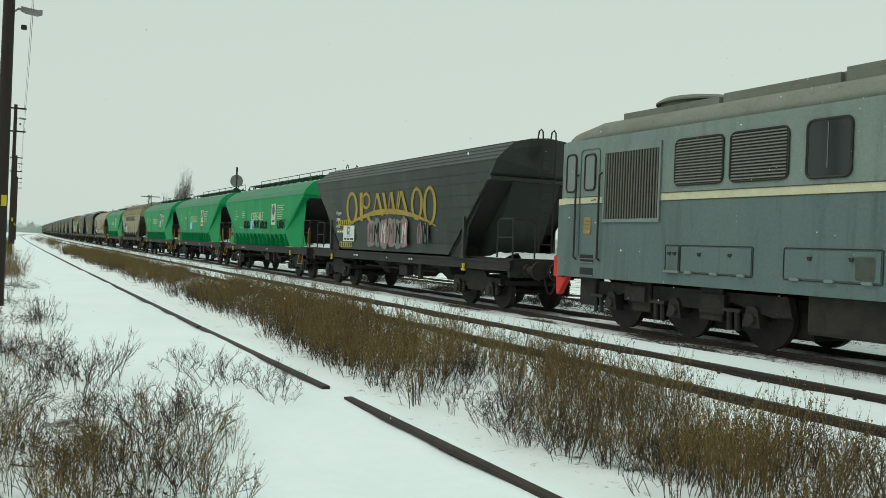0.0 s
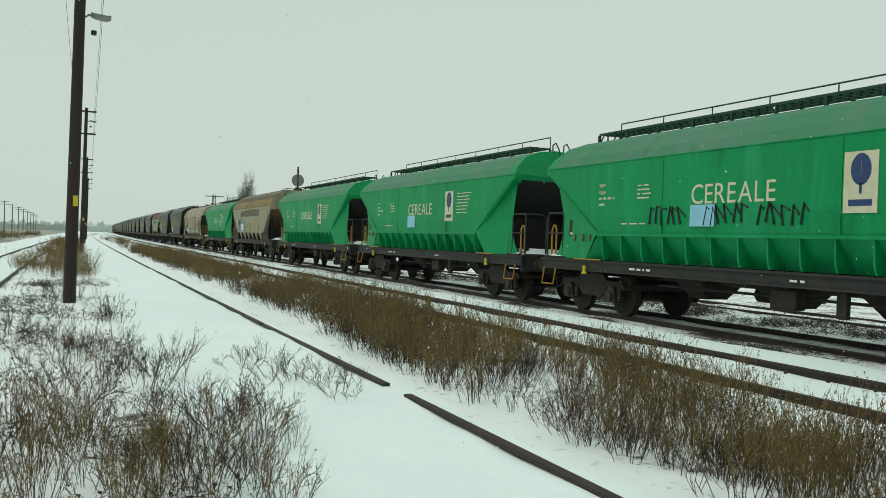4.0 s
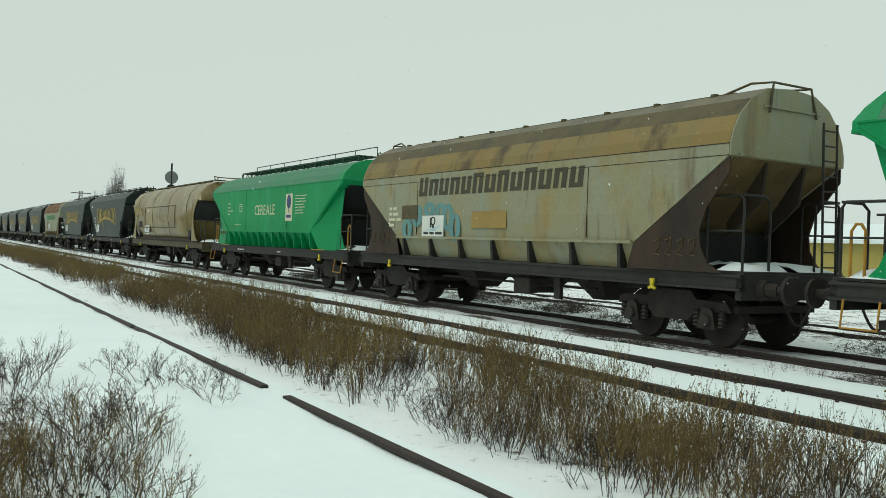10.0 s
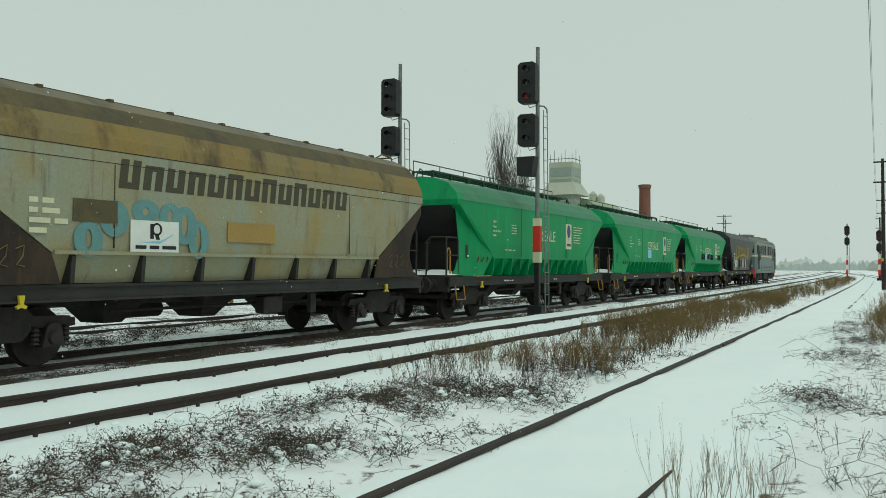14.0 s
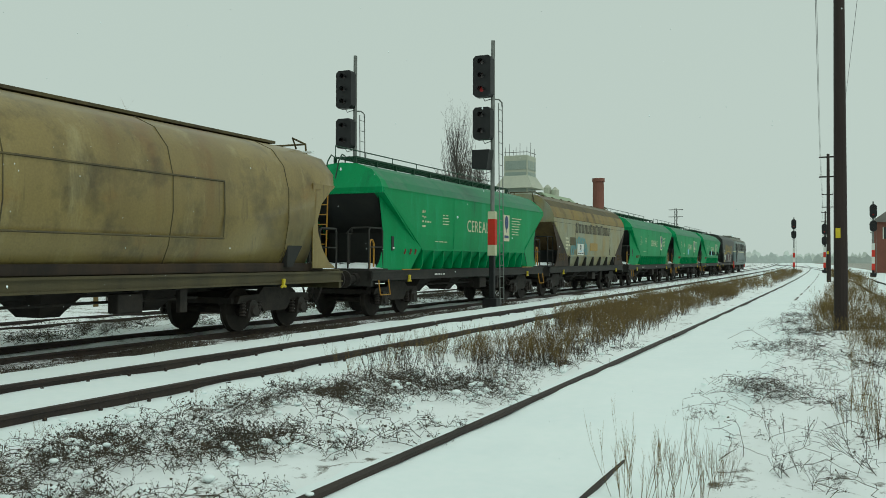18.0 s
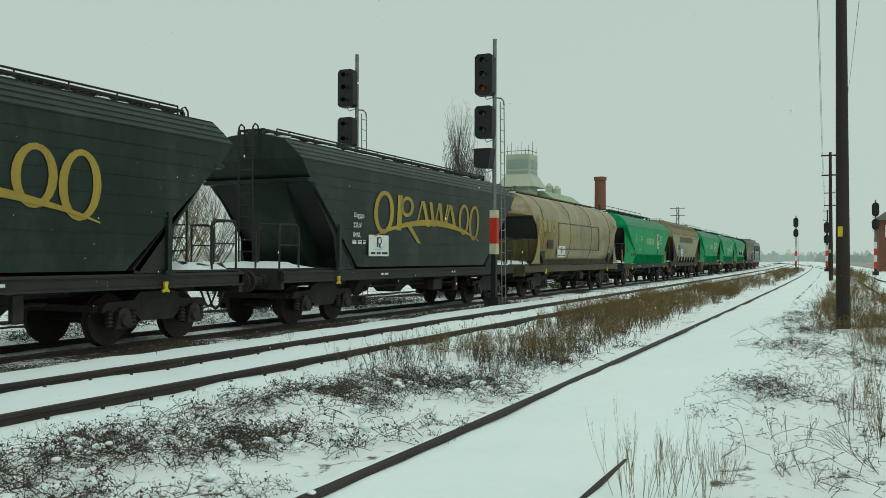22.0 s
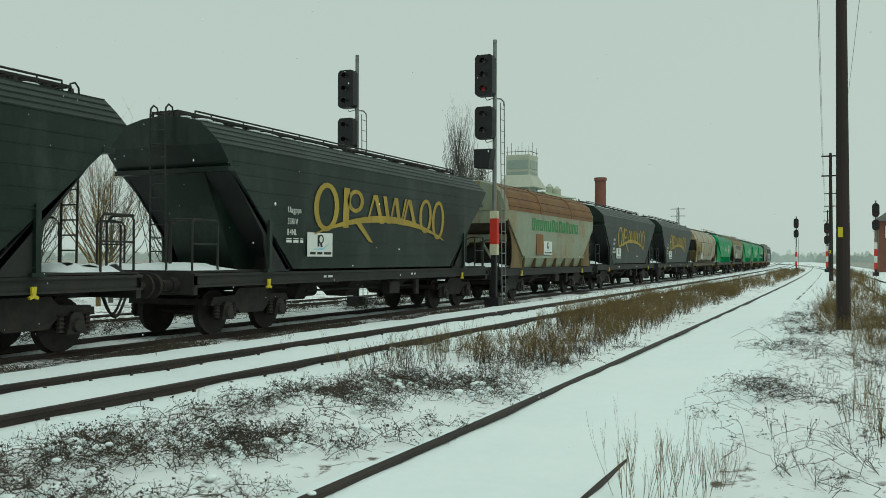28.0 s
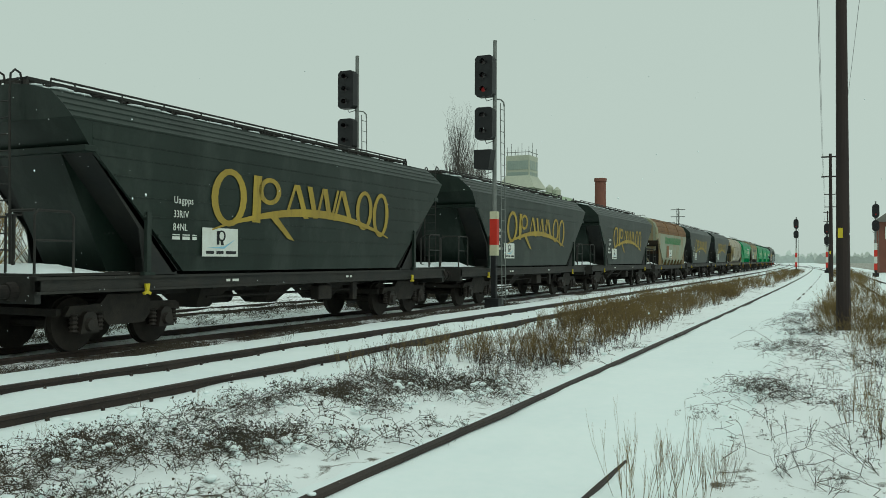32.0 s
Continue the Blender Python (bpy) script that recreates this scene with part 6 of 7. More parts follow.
rng = random.Random(11)
PAIRS = [bush(rng, 10, 0.62, 0.45, 0.0036, 2, 4, 1.0, 0.6, 2, 0.011) for _ in range(8)]
BRUSH = [b for a, b in PAIRS]
BRUSHSTEM = [a for a, b in PAIRS]
DARKBRUSH = [whole(bush(rng, 7, 0.48, 0.8, 0.0042, 2, 4, 0.4, 0.9, 2, 0.011)) for _ in range(6)]
WEED = [whole(bush(rng, 4, 0.42, 0.5, 0.0032, 2, 3, 0.8)) for _ in range(6)]
LOW = [canes(rng, 9, 0.5, 8) for _ in range(8)]


def patch(test, n, x0, x1, y0, y1, s0, s1):
    out = []
    tries = 0
    while len(out) < n and tries < n * 40:
        tries += 1
        x, y = rng.uniform(x0, x1), rng.uniform(y0, y1)
        if test(x, y):
            y += bend(x)
            out.append((x, y, lie(x, y), rng.uniform(0, 6.28), rng.uniform(s0, s1)))
    return out


def clump(x, y, f=0.35, c=0.0, seed=4.0):
    return noise.noise(Vector((x * f, y * f, seed))) > c


brush = patch(lambda x, y: clump(x, y, 0.5, -0.35) and y > 3.1 + 0.17 * abs(x + 6.0) ** 0.5, 300, -24, -6, 3.15, 5.85, 0.7, 1.1)
brush += patch(lambda x, y: clump(x, y, 0.6, -0.1), 70, -6, -2.9, 3.45, 5.9, 0.6, 0.95)
brush += patch(lambda x, y: clump(x, y, 0.8, 0.0), 40, -2.9, 0.0, 3.7, 5.6, 0.45, 0.85)
brush += patch(lambda x, y: clump(x, y, 0.25, -0.1), 340, -60, -24, 3.6, 5.8, 0.7, 1.1)
brush += patch(lambda x, y: clump(x, y, 0.3, -0.2), 380, 17, 44, 3.6, 5.8, 0.6, 1.0)
brush += patch(lambda x, y: True, 20, -7.2, -4.4, -1.4, 0.1, 0.55, 0.9)
brush += patch(lambda x, y: True, 18, -5.8, -4.3, 0.1, 1.5, 0.45, 0.75)
brush += patch(lambda x, y: clump(x, y, 0.7, -0.1), 90, 10.5, 18, 3.5, 5.2, 0.4, 0.85)
brush += patch(lambda x, y: clump(x, y, 0.2, -0.1), 240, 42, 110, 3.3, 5.8, 0.7, 1.0)
brush += patch(lambda x, y: clump(x, y, 0.2, 0.0), 120, -150, -40, 3.5, 5.9, 0.8, 1.1)
dark = [q for k, q in enumerate(brush) if k % 3 == 0 and q[0] < -3]
dark += patch(lambda x, y: clump(x, y, 0.5, -0.25), 120, -24, -3, 3.7, 5.0, 0.6, 1.0)
dark += patch(lambda x, y: True, 80, -13, -4.6, 3.3, 4.6, 0.45, 0.85)
dark += patch(lambda x, y: clump(x, y, 0.5, 0.0), 60, -4.6, -1.5, 3.6, 4.8, 0.45, 0.75)
stuff("dark_brush", DARKBRUSH, dark, TWIGDARK, "dark tangled twigs at the foot of the dry brush", "dry brush")
stuff("brush_stems", BRUSHSTEM, brush, TWIGDARK, "dark woody stems of the dry brush", "dry brush")
stuff("dry_brush", BRUSH, brush, TWIG, "dense brown dry brush growing between the tracks", "dry brush")
verge = patch(lambda x, y: clump(x, y, 0.25, 0.0, 8.0), 220, -90, -24, -1.4, 0.6, 0.8, 1.4)
verge += patch(lambda x, y: clump(x, y, 0.25, 0.05, 8.0), 200, 20, 110, -1.5, 0.5, 0.7, 1.3)
verge += patch(lambda x, y: True, 26, 13, 21, -1.9, -0.8, 0.5, 0.9)
verge += patch(lambda x, y: clump(x, y, 0.5, -0.3, 8.0), 90, 17, 32, -1.4, 0.5, 0.6, 1.0)
verge += patch(lambda x, y: clump(x, y, 0.5, -0.2, 8.0), 30, 12, 18, -1.3, -0.1, 0.5, 0.8)
verge += patch(lambda x, y: clump(x, y, 0.12, 0.1, 6.0), 520, -160, -30, -16, -5.2, 1.0, 1.8)
stuff("verge_brush", BRUSH, verge, TWIG, "brown dry brush along the pole line", "dry brush")
weeds = patch(lambda x, y: clump(x, y, 0.4, -0.2), 110, 9, 20, 3.2, 5.8, 0.7, 1.1)
weeds += patch(lambda x, y: clump(x, y, 0.5, -0.1), 70, -24, -4, -1.4, 0.8, 0.7, 1.2)
weeds += patch(lambda x, y: True, 40, -3.5, 2.5, 3.6, 5.9, 0.4, 0.75)
weeds += patch(lambda x, y: True, 26, -8, 14, 8.3, 10.6, 0.25, 0.5)
weeds += patch(lambda x, y: clump(x, y, 0.6, -0.1, 9.0), 190, -10, 32, 10.5, 11.6, 0.3, 0.62)
weeds += patch(lambda x, y: clump(x, y, 0.6, 0.0), 26, 7.0, 20, -1.5, 0.6, 0.5, 0.9)
stuff("dead_weeds", WEED, weeds, TWIGDARK, "thin dead weed stalks in the snow", "weeds")
low = patch(lambda x, y: clump(x, y, 0.9, 0.15, 2.0), 55, 0.5, 16.5, 3.1, 5.7, 0.45, 1.0)
for cx, cy, sx, sy, n in ((4.5, 4.9, 0.5, 0.25, 22), (5.1, 4.0, 0.35, 0.25, 15), (6.7, 5.1, 0.45, 0.2, 14), (8.0, 4.85, 0.6, 0.2, 30), (8.7, 4.1, 0.6, 0.25, 20), (7.0, 4.0, 0.5, 0.2, 8), (10.2, 3.7, 0.8, 0.3, 12), (3.4, 4.3, 0.5, 0.5, 10), (2.0, 4.6, 0.8, 0.5, 10)):
    for _ in range(n):
        x, y = rng.gauss(cx, sx), min(5.9, max(3.1, rng.gauss(cy, sy)))
        low.append((x, y, lie(x, y), rng.uniform(0, 6.28), rng.uniform(0.45, 1.0)))
low += patch(lambda x, y: clump(x, y, 0.5, 0.0, 2.0), 620, -40, 60, 14.3, 17.0, 0.7, 1.5)
low += patch(lambda x, y: clump(x, y, 0.5, -0.1, 2.0), 520, -12, 30, 10.4, 11.6, 0.4, 0.9)
low += patch(lambda x, y: clump(x, y, 0.7, 0.2, 5.0), 70, 7, 26, -1.4, 1.2, 0.5, 1.0)
low += patch(lambda x, y: clump(x, y, 0.7, 0.05, 5.0), 60, -24, -3, -1.3, 0.7, 0.6, 1.2)
low2 = low + [(x + rng.uniform(-0.4, 0.4), y + rng.uniform(-0.4, 0.4), z, a, s) for x, y, z, a, s in low]
lumps = [(x + rng.uniform(-0.3, 0.3), y + rng.uniform(-0.3, 0.3), z + rng.uniform(0.0, 0.07), a, s) for x, y, z, a, s in low2 if rng.random() < 0.8 and y < 8]
LUMP = []
for k in range(4):
    bm = bmesh.new()
    bmesh.ops.create_icosphere(bm, subdivisions=2, radius=0.05)
    for v in bm.verts:
        v.co *= 1 + 0.5 * noise.noise(v.co * 9 + Vector((k * 3.0, 0, 0)))
        v.co.z *= 0.5
    LUMP.append((np.array([tuple(v.co) for v in bm.verts]), [tuple(v.index for v in f.verts) for f in bm.faces]))
    bm.free()
so = stuff("snow_clumps", LUMP, lumps, SNOW, "small clumps of snow caught in the scrub", "snow")
so.data.shade_smooth()
stuff("low_scrub", LOW, low, SCRUB, "low dark scrub dusted with snow", "scrub")
# long bare canes that arch over the snow, and upright dry stalks
ARCH = [canes(rng, 4, 0.8, 3, 9, 0.06) for _ in range(6)]
arch = patch(lambda x, y: clump(x, y, 0.8, -0.1, 3.0), 26, 6.0, 14, -0.6, 1.2, 0.5, 0.9)
arch += patch(lambda x, y: clump(x, y, 0.6, 0.0, 3.0), 40, 14, 30, -0.9, 1.2, 0.6, 1.1)
stuff("arching_canes", ARCH, arch, TWIGDARK, "long bare canes arching over the snow", "scrub")
STALK = [whole(bush(rng, 7, 0.85, 0.4, 0.0032, 2, 4, 1.0, 0.32, 2, 0.007)) for _ in range(6)]
stalk = []
for cx, cy, sx, sy, n, lo, hi in ((5.2, 0.95, 0.16, 0.1, 5, 0.4, 0.58), (5.6, 0.7, 0.2, 0.12, 2, 0.3, 0.45), (8.3, -0.25, 0.25, 0.12, 4, 0.45, 0.65), (7.3, -0.45, 0.25, 0.12, 3, 0.4, 0.6), (11.4, 5.6, 1.0, 0.3, 26, 0.25, 0.45), (10.5, 5.0, 0.8, 0.3, 10, 0.2, 0.35), (10.9, 3.5, 0.6, 0.2, 8, 0.25, 0.45), (19.0, -0.7, 2.5, 0.3, 16, 0.35, 0.6), (6.0, 5.75, 3.0, 0.1, 10, 0.1, 0.2)):
    for _ in range(n):
        x, y = rng.gauss(cx, sx), rng.gauss(cy, sy)
        stalk.append((x, y, lie(x, y), rng.uniform(0, 6.28), rng.uniform(lo, hi)))
stuff("dry_stalks", STALK, stalk, TWIG, "tall pale dry grass stalks standing in snow", "dry grass")


def shrub(k, x, y, size, mat, label):
    """A bare shrub: main stems and fine twigs."""
    s = empty("shrub", pose(x, y, lie(x, y), 0, 0, rng.uniform(0, 360)) @ Matrix.Scale(size, 4))
    for name, (V, F) in zip(("woody_base", "crown"), SHRUBS[k % len(SHRUBS)]):
        key = (name, k % len(SHRUBS), mat.name)
        if key not in CACHE:
            me = bpy.data.meshes.new(name)
            me.from_pydata(V.tolist(), [], F)
            me.materials.append(mat)
            CACHE[key] = me
        ob = new(name, CACHE[key])
        ob["kind"] = "stuff"
        ob.parent = s
    return tagged(s, label, "shrub", "bare shrubs beside the track")


SHRUBS = [bush(rng, 6, 0.62, 1.1, 0.0052, 3, 4, 0.25, 0.95, 2, 0.010) for _ in range(7)]
for k in range(34):
    cx, cy = ((-10.2, 0.1), (-8.6, 0.75), (-7.3, 0.2), (-6.6, 0.95), (-5.6, 0.35), (-12.5, -0.4))[k % 6]
    x, y = cx + rng.gauss(0, 0.4), cy + rng.gauss(0, 0.28)
    shrub(k, x, y, rng.uniform(0.42, 0.78), TWIGDARK if k % 4 else TWIG, "bare dark shrub standing in snow")
for k in range(15):
    shrub(k, rng.uniform(-6.6, -4.2), rng.uniform(-1.0, 1.5) if k % 2 else rng.uniform(-1.2, 0.0), rng.uniform(0.5, 0.85), TWIG, "brown dry shrub standing in snow")
for k, (x, y, s) in enumerate(((-9.3, 1.75, 0.62), (-8.4, 1.95, 0.62), (-8.9, 2.1, 0.5), (-7.9, 2.25, 0.5), (-8.2, 2.05, 0.45), (-5.35, 3.45, 0.5), (-5.0, 3.6, 0.5), (-5.6, 3.65, 0.45), (-6.6, 3.75, 0.45), (-7.6, 3.7, 0.5), (-8.6, 3.7, 0.45), (-9.4, 3.8, 0.5), (-4.0, 3.75, 0.4), (-4.4, 3.95, 0.5), (-7.5, 2.3, 0.55), (-7.1, 2.2, 0.4), (-5.1, 1.0, 0.6), (-4.75, 0.95, 0.55), (-4.85, 0.75, 0.7), (-6.4, 1.1, 0.7), (-5.3, 0.7, 0.75), (6.0, 0.2, 0.5), (6.6, -0.35, 0.7))):
    shrub(k, x, y, s, TWIGGREY if x > 0 else TWIGDARK, "small bare shrub beside the rail")


# ---- trees ----
def tree(x, y, height, spread, mat, label, limbs=26, seed=1, trunk=0.16, rise=1.0):
    r = random.Random(seed)
    t = empty("tree", pose(x, y, lie(x, y)))
    bm = bmesh.new()
    pts = [Vector((0, 0, -0.1))]
    for k in range(5):
        pts.append(Vector((r.uniform(-0.04, 0.04) * height * 0.3, r.uniform(-0.04, 0.04) * height * 0.3, height * (k + 1) / 5 * 0.9)))
    for k in range(5):
        rod(bm, pts[k], pts[k + 1], trunk * (1 - k / 5.5), trunk * (1 - (k + 1) / 5.5), 7)
    part("trunk", bm, mat, t)
    bm = bmesh.new()
    for k in range(limbs):
        f = r.uniform(0.15, 0.95)
        i = min(4, int(f * 5))
        a = pts[i].lerp(pts[i + 1], f * 5 - i)
        an = r.uniform(0, 6.283)
        ln = spread * r.uniform(0.6, 1.1) * (1.1 - 0.6 * f)
        b = a + Vector((math.cos(an) * ln * 0.55, math.sin(an) * ln * 0.55, rise * ln * r.uniform(0.6, 1.1)))
        c = b + Vector((math.cos(an) * ln * 0.25, math.sin(an) * ln * 0.25, rise * ln * r.uniform(0.6, 1.2)))
        th = trunk * 0.28 * (1.1 - f)
        rod(bm, a, b, th, th * 0.6, 4), rod(bm, b, c, th * 0.6, th * 0.2, 4)
        for _ in range(7):
            s = a.lerp(b, r.uniform(0.3, 1)) if r.random() < 0.5 else b.lerp(c, r.random())
            an2 = r.uniform(0, 6.283)
            l2 = ln * r.uniform(0.25, 0.6)
            e = s + Vector((math.cos(an2) * l2 * 0.5, math.sin(an2) * l2 * 0.5, l2 * r.uniform(0.5, 1)))
            rod(bm, s, e, th * 0.35, th * 0.1, 3)
            for _ in range(2):
                an3 = r.uniform(0, 6.283)
                s2 = s.lerp(e, r.uniform(0.3, 0.9))
                rod(bm, s2, s2 + Vector((math.cos(an3) * l2 * 0.25, math.sin(an3) * l2 * 0.25, l2 * 0.4)), th * 0.18, th * 0.08, 3)
    part("crown", bm, mat, t, "bare branches")
    return tagged(t, label, "tree")


for k, (x, y, h, s) in enumerate(((71.5, 31.9, 14.8, 2.3), (74.0, 30.9, 11.2, 1.7), (81.21, 33.95, 8.7, 1.8), (-196.28, 37.05, 15.2, 2.6), (-202.28, 37.17, 12.2, 2.4), (-215.3, 36.44, 10.2, 2.2))):
    tree(x, y, h, s, TWIGGREY, "tall slim leafless poplar", 190, k + 3, 0.24, 1.6)
for k, (x, y, h, s) in enumerate(((-3.2, 24.5, 3.2, 1.9), (-4.6, 24.8, 2.8, 1.8), (-5.5, 25, 5.6, 2.2), (-2.0, 27, 3.6, 1.9), (-8.2, 26, 4.6, 2.0), (-1.0, 24, 3.2, 1.7), (1.8, 30, 3.4, 1.9), (-14, 27, 5.0, 2.2), (9.5, 22, 4.2, 1.9), (13.5, 25, 5.6, 2.4), (10.5, 28, 5.0, 2.3), (17, 30, 4.6, 2.2), (-22, 24, 5.4, 2.3), (15, 22, 3.8, 1.9), (-11, 23, 3.4, 1.8), (21.5, 23, 4.6, 2.2), (23.5, 24.5, 5.2, 2.3), (25.5, 23.5, 4.4, 2.1), (28, 25, 5.0, 2.3), (22.5, 27, 5.4, 2.4), (31, 26, 4.6, 2.2), (19.5, 25.5, 4.4, 2.1))):
    tree(x, y, h, s, TWIGGREY if k % 3 and k > 1 else TWIG, "leafless bushy tree behind the train", 110 if k < 2 else 62, k + 20, 0.09)


# ---- poles, wires and signals ----
def pole(x, y, height, lamp, lean, arms=1):
    p = empty("telegraph_pole", pose(x, y, lie(x, y) - 0.05, -lean, 0, 0))
    bm = bmesh.new()
    rod(bm, (0, 0, 0), (0, 0, height), 0.118 if x < 0 else 0.14, 0.09, 14)
    part("pole_shaft", bm, POLEWOOD, p)
    for k in range(arms):
        bm = bmesh.new()
        z = height - 0.25 - 1.3 * k
        box(bm, -0.05, 0.05, -0.55, 0.55, z, z + 0.09, 0.01)
        part("crossarm", bm, POLEWOOD, p)
        for s in (-0.48, 0.48):
            bm = bmesh.new()
            rod(bm, (0, s, z + 0.09), (0, s, z + 0.17), 0.012)
            rod(bm, (0, s, z + 0.17), (0, s, z + 0.27), 0.035, 0.028, 8)
            part("insulator", bm, WHITE, p)
    bm = bmesh.new()
    box(bm, -0.15 if x > 0 else 0.14, -0.135 if x > 0 else 0.155, 0.0, 0.09, 1.9, 2.1)
    part("number_plate", bm, YELLOW, p, "small yellow plate")
    if lamp:
        a = 1
        bm = bmesh.new()
        tube(bm, [(0, 0.1, lamp), (0, 0.16, lamp + 0.05), (0, 0.24, lamp + 0.04)], 0.025)
        part("lamp_arm", bm, STEEL, p)
        bm = bmesh.new()
        loft(bm, [[(u * w, v, lamp + z + d) for u, d in ((-1, 0), (-0.7, 0.08), (0.7, 0.08), (1, 0))] for v, w, z in ((0.2, 0.05, 0.02), (0.28, 0.11, 0.0), (0.48, 0.12, -0.02), (0.56, 0.05, 0.0))])
        part("lamp_head", bm, STEEL, p)
        bm = bmesh.new()
        rod(bm, (0, 0.26, lamp - 0.32), (0, 0.26, lamp - 0.24), 0.05, 0.05, 8)
        part("insulator", bm, BLACK, p)
    return tagged(p, "dark tarred wooden pole with lamp and wires", "utility pole", "poles along the line")


POLES = [(-128, 2.3), (-91.5, 1.5), (-54.5, 0.75), (-17.8, 0.06), (19.02, 0.07), (62.0, 0.96), (98, 1.6), (134, 2.5)]
for x, y in POLES:
    pole(x, y, 9.3 if abs(x) < 30 else 8.5, 5.5 if x == -17.8 else (7.7 if x < 0 else 0), 0.3, 2)
for s, z in ((-0.48, 8.3), (0.48, 8.3), (0.48, 7.0)):
    for a, b in zip(POLES, POLES[1:]):
        bm = bmesh.new()
        tube(bm, [(a[0] + (b[0] - a[0]) * k / 8, a[1] + (b[1] - a[1]) * k / 8 + s, z - 0.5 * (1 - (2 * k / 8 - 1) ** 2)) for k in range(9)], 0.007, 3)
        tagged(part("overhead_wire", bm, BLACK), "thin overhead wire strung between two poles", "wire", "wires along the poles")
for k in range(11):
    x = -150 - 35 * k
    p = empty("field_pole", pose(x, -15.5, lie(x, -15.5)))
    bm = bmesh.new()
    rod(bm, (0, 0, 0), (0, 0, 8.2), 0.17, 0.12, 8)
    part("pole_shaft", bm, POLEGREY, p)
    bm = bmesh.new()
    for z in (7.2, 7.9):
        box(bm, -0.05, 0.05, -1.1, 1.1, z, z + 0.12)
    part("crossarm", bm, POLEGREY, p)
    tagged(p, "distant grey pole with two crossarms", "utility pole", "poles across the field")


def signal(x, y, height, heads, band, face=-1, w=0.31, off=0.23, oval=0.06, lit=True):
    """A colour-light signal: mast, dark heads with lenses, ladder and painted band. heads: (z low, z high) from the ground."""
    g = lie(x, y)
    s = empty("railway_signal", pose(x, y, g))
    bm = bmesh.new()
    rod(bm, (0, 0, 0), (0, 0, height), 0.075, 0.065, 12)
    part("mast", bm, STEEL, s)
    bm = bmesh.new()
    box(bm, -0.25, 0.25, -0.25, 0.25, -0.1, 0.35, 0.02)
    part("footing", bm, BLACK, s)
    bm = bmesh.new()
    box(bm, -0.085, 0.085, -0.085, 0.085, 0.35, band[0], 0.01)
    part("cable_box", bm, BLACK, s)
    for k, (z0, z1, mat) in enumerate(band[1]):
        bm = bmesh.new()
        box(bm, -0.10, 0.10, -0.13, 0.13, z0, z1, 0.01)
        part("mast_band", bm, mat, s, "painted mast plate")
    for z0, z1, n in heads:
        bm = bmesh.new()
        if n == 0:
            prism(bm, [(off - w, z1), (off + w, z1), (off + w - 0.02, z0 + 0.04), (off - w + 0.1, z0)], "x", min(face * 0.1, face * 0.5), max(face * 0.1, face * 0.5))
        elif oval > 0.1:
            zm, q = (z0 + z1) / 2, (z1 - z0) / 2 - w
            prism(bm, [(off + w * math.cos(t), zm + (q if math.sin(t) >= 0 else -q) + w * math.sin(t)) for t in [math.pi * (k + 0.001) / 12 for k in range(24)]], "x", face * 0.42, face * 0.1)
        else:
            c = 0.09
            prism(bm, [(off - w + c, z0), (off + w - c, z0), (off + w, z0 + c), (off + w, z1 - c), (off + w - c, z1), (off - w + c, z1), (off - w, z1 - c), (off - w, z0 + c)], "x", min(face * 0.1, face * 0.42), max(face * 0.1, face * 0.42))
        hd = part("signal_head", bm, BLACK, s, "black rounded signal head")
        for k in range(n):
            z = z1 - (k + 0.5) * (z1 - z0) / n
            bm = bmesh.new()
            rod(bm, (face * 0.42, off, z), (face * 0.425, off, z), 0.075, 0.075, 14)
            part("lens", bm, REDLAMP if (lit and z0 > height - 2 and k == n - 1) else LENS, hd)
            bm = bmesh.new()
            for q in range(9):
                a0, a1 = math.radians(-20 + 220 * q / 9), math.radians(-20 + 220 * (q + 1) / 9)
                v = [bm.verts.new((face * d, off + 0.095 * math.cos(a), z + 0.095 * math.sin(a))) for d, a in ((0.42, a0), (0.42, a1), (0.57, a1), (0.57, a0))]
                bm.faces.new(v)
            part("visor", bm, BLACK, hd)
        bm = bmesh.new()
        tube(bm, [(0, 0.0, z0 + 0.1), (face * 0.12, 0.15, z0 + 0.1)], 0.03)
        tube(bm, [(0, 0.05, z0 - 0.02), (face * 0.2, 0.2, z0 - 0.12), (face * 0.25, 0.25, z0)], 0.015)
        part("bracket", bm, STEEL, s)
    ladder(s, (0.2, -0.27, 0.15), (0.12, -0.22, heads[1][1] + 0.15), 0.34, STEEL, 18, "x", 0.016)
    bm = bmesh.new()
    zt = heads[1][1] + 0.15
    tube(bm, [(0.29, -0.22, zt - 0.05), (0.28, -0.21, zt + 0.08), (0.2, -0.14, zt + 0.17), (0.05, -0.02, zt + 0.17)], 0.025)
    part("ladder_hook", bm, STEEL, s)
    return tagged(s, "black colour-light railway signal on a steel mast with ladder", "railway signal", "signals beside the tracks")


signal(26.41, 10.53, 8.85, ((6.95, 8.3, 3), (5.55, 6.6, 2), (4.55, 5.2, 0)), (1.75, ((1.75, 2.1, CREAM), (2.1, 2.95, RED), (2.95, 3.2, CREAM))))
signal(26.48, 15.84, 8.95, ((7.03, 8.36, 3), (5.62, 6.66, 2)), (1.75, ((1.75, 2.1, CREAM), (2.1, 2.95, RED), (2.95, 3.2, CREAM))), lit=False)
for x, y, h in ((117.89, 5.87, 6.9), (86.08, -2.29, 6.75), (107.98, 2.12, 5.9)):
    signal(x, y, h, ((h - 1.5, h - 0.25, 2), (h - 2.7, h - 1.7, 2)), (0.6, ((0.6, 1.2, RED), (1.2, 1.8, WHITE), (1.8, 2.4, RED), (2.4, 3.0, WHITE))), -1, 0.3, 0.0, 0.3)

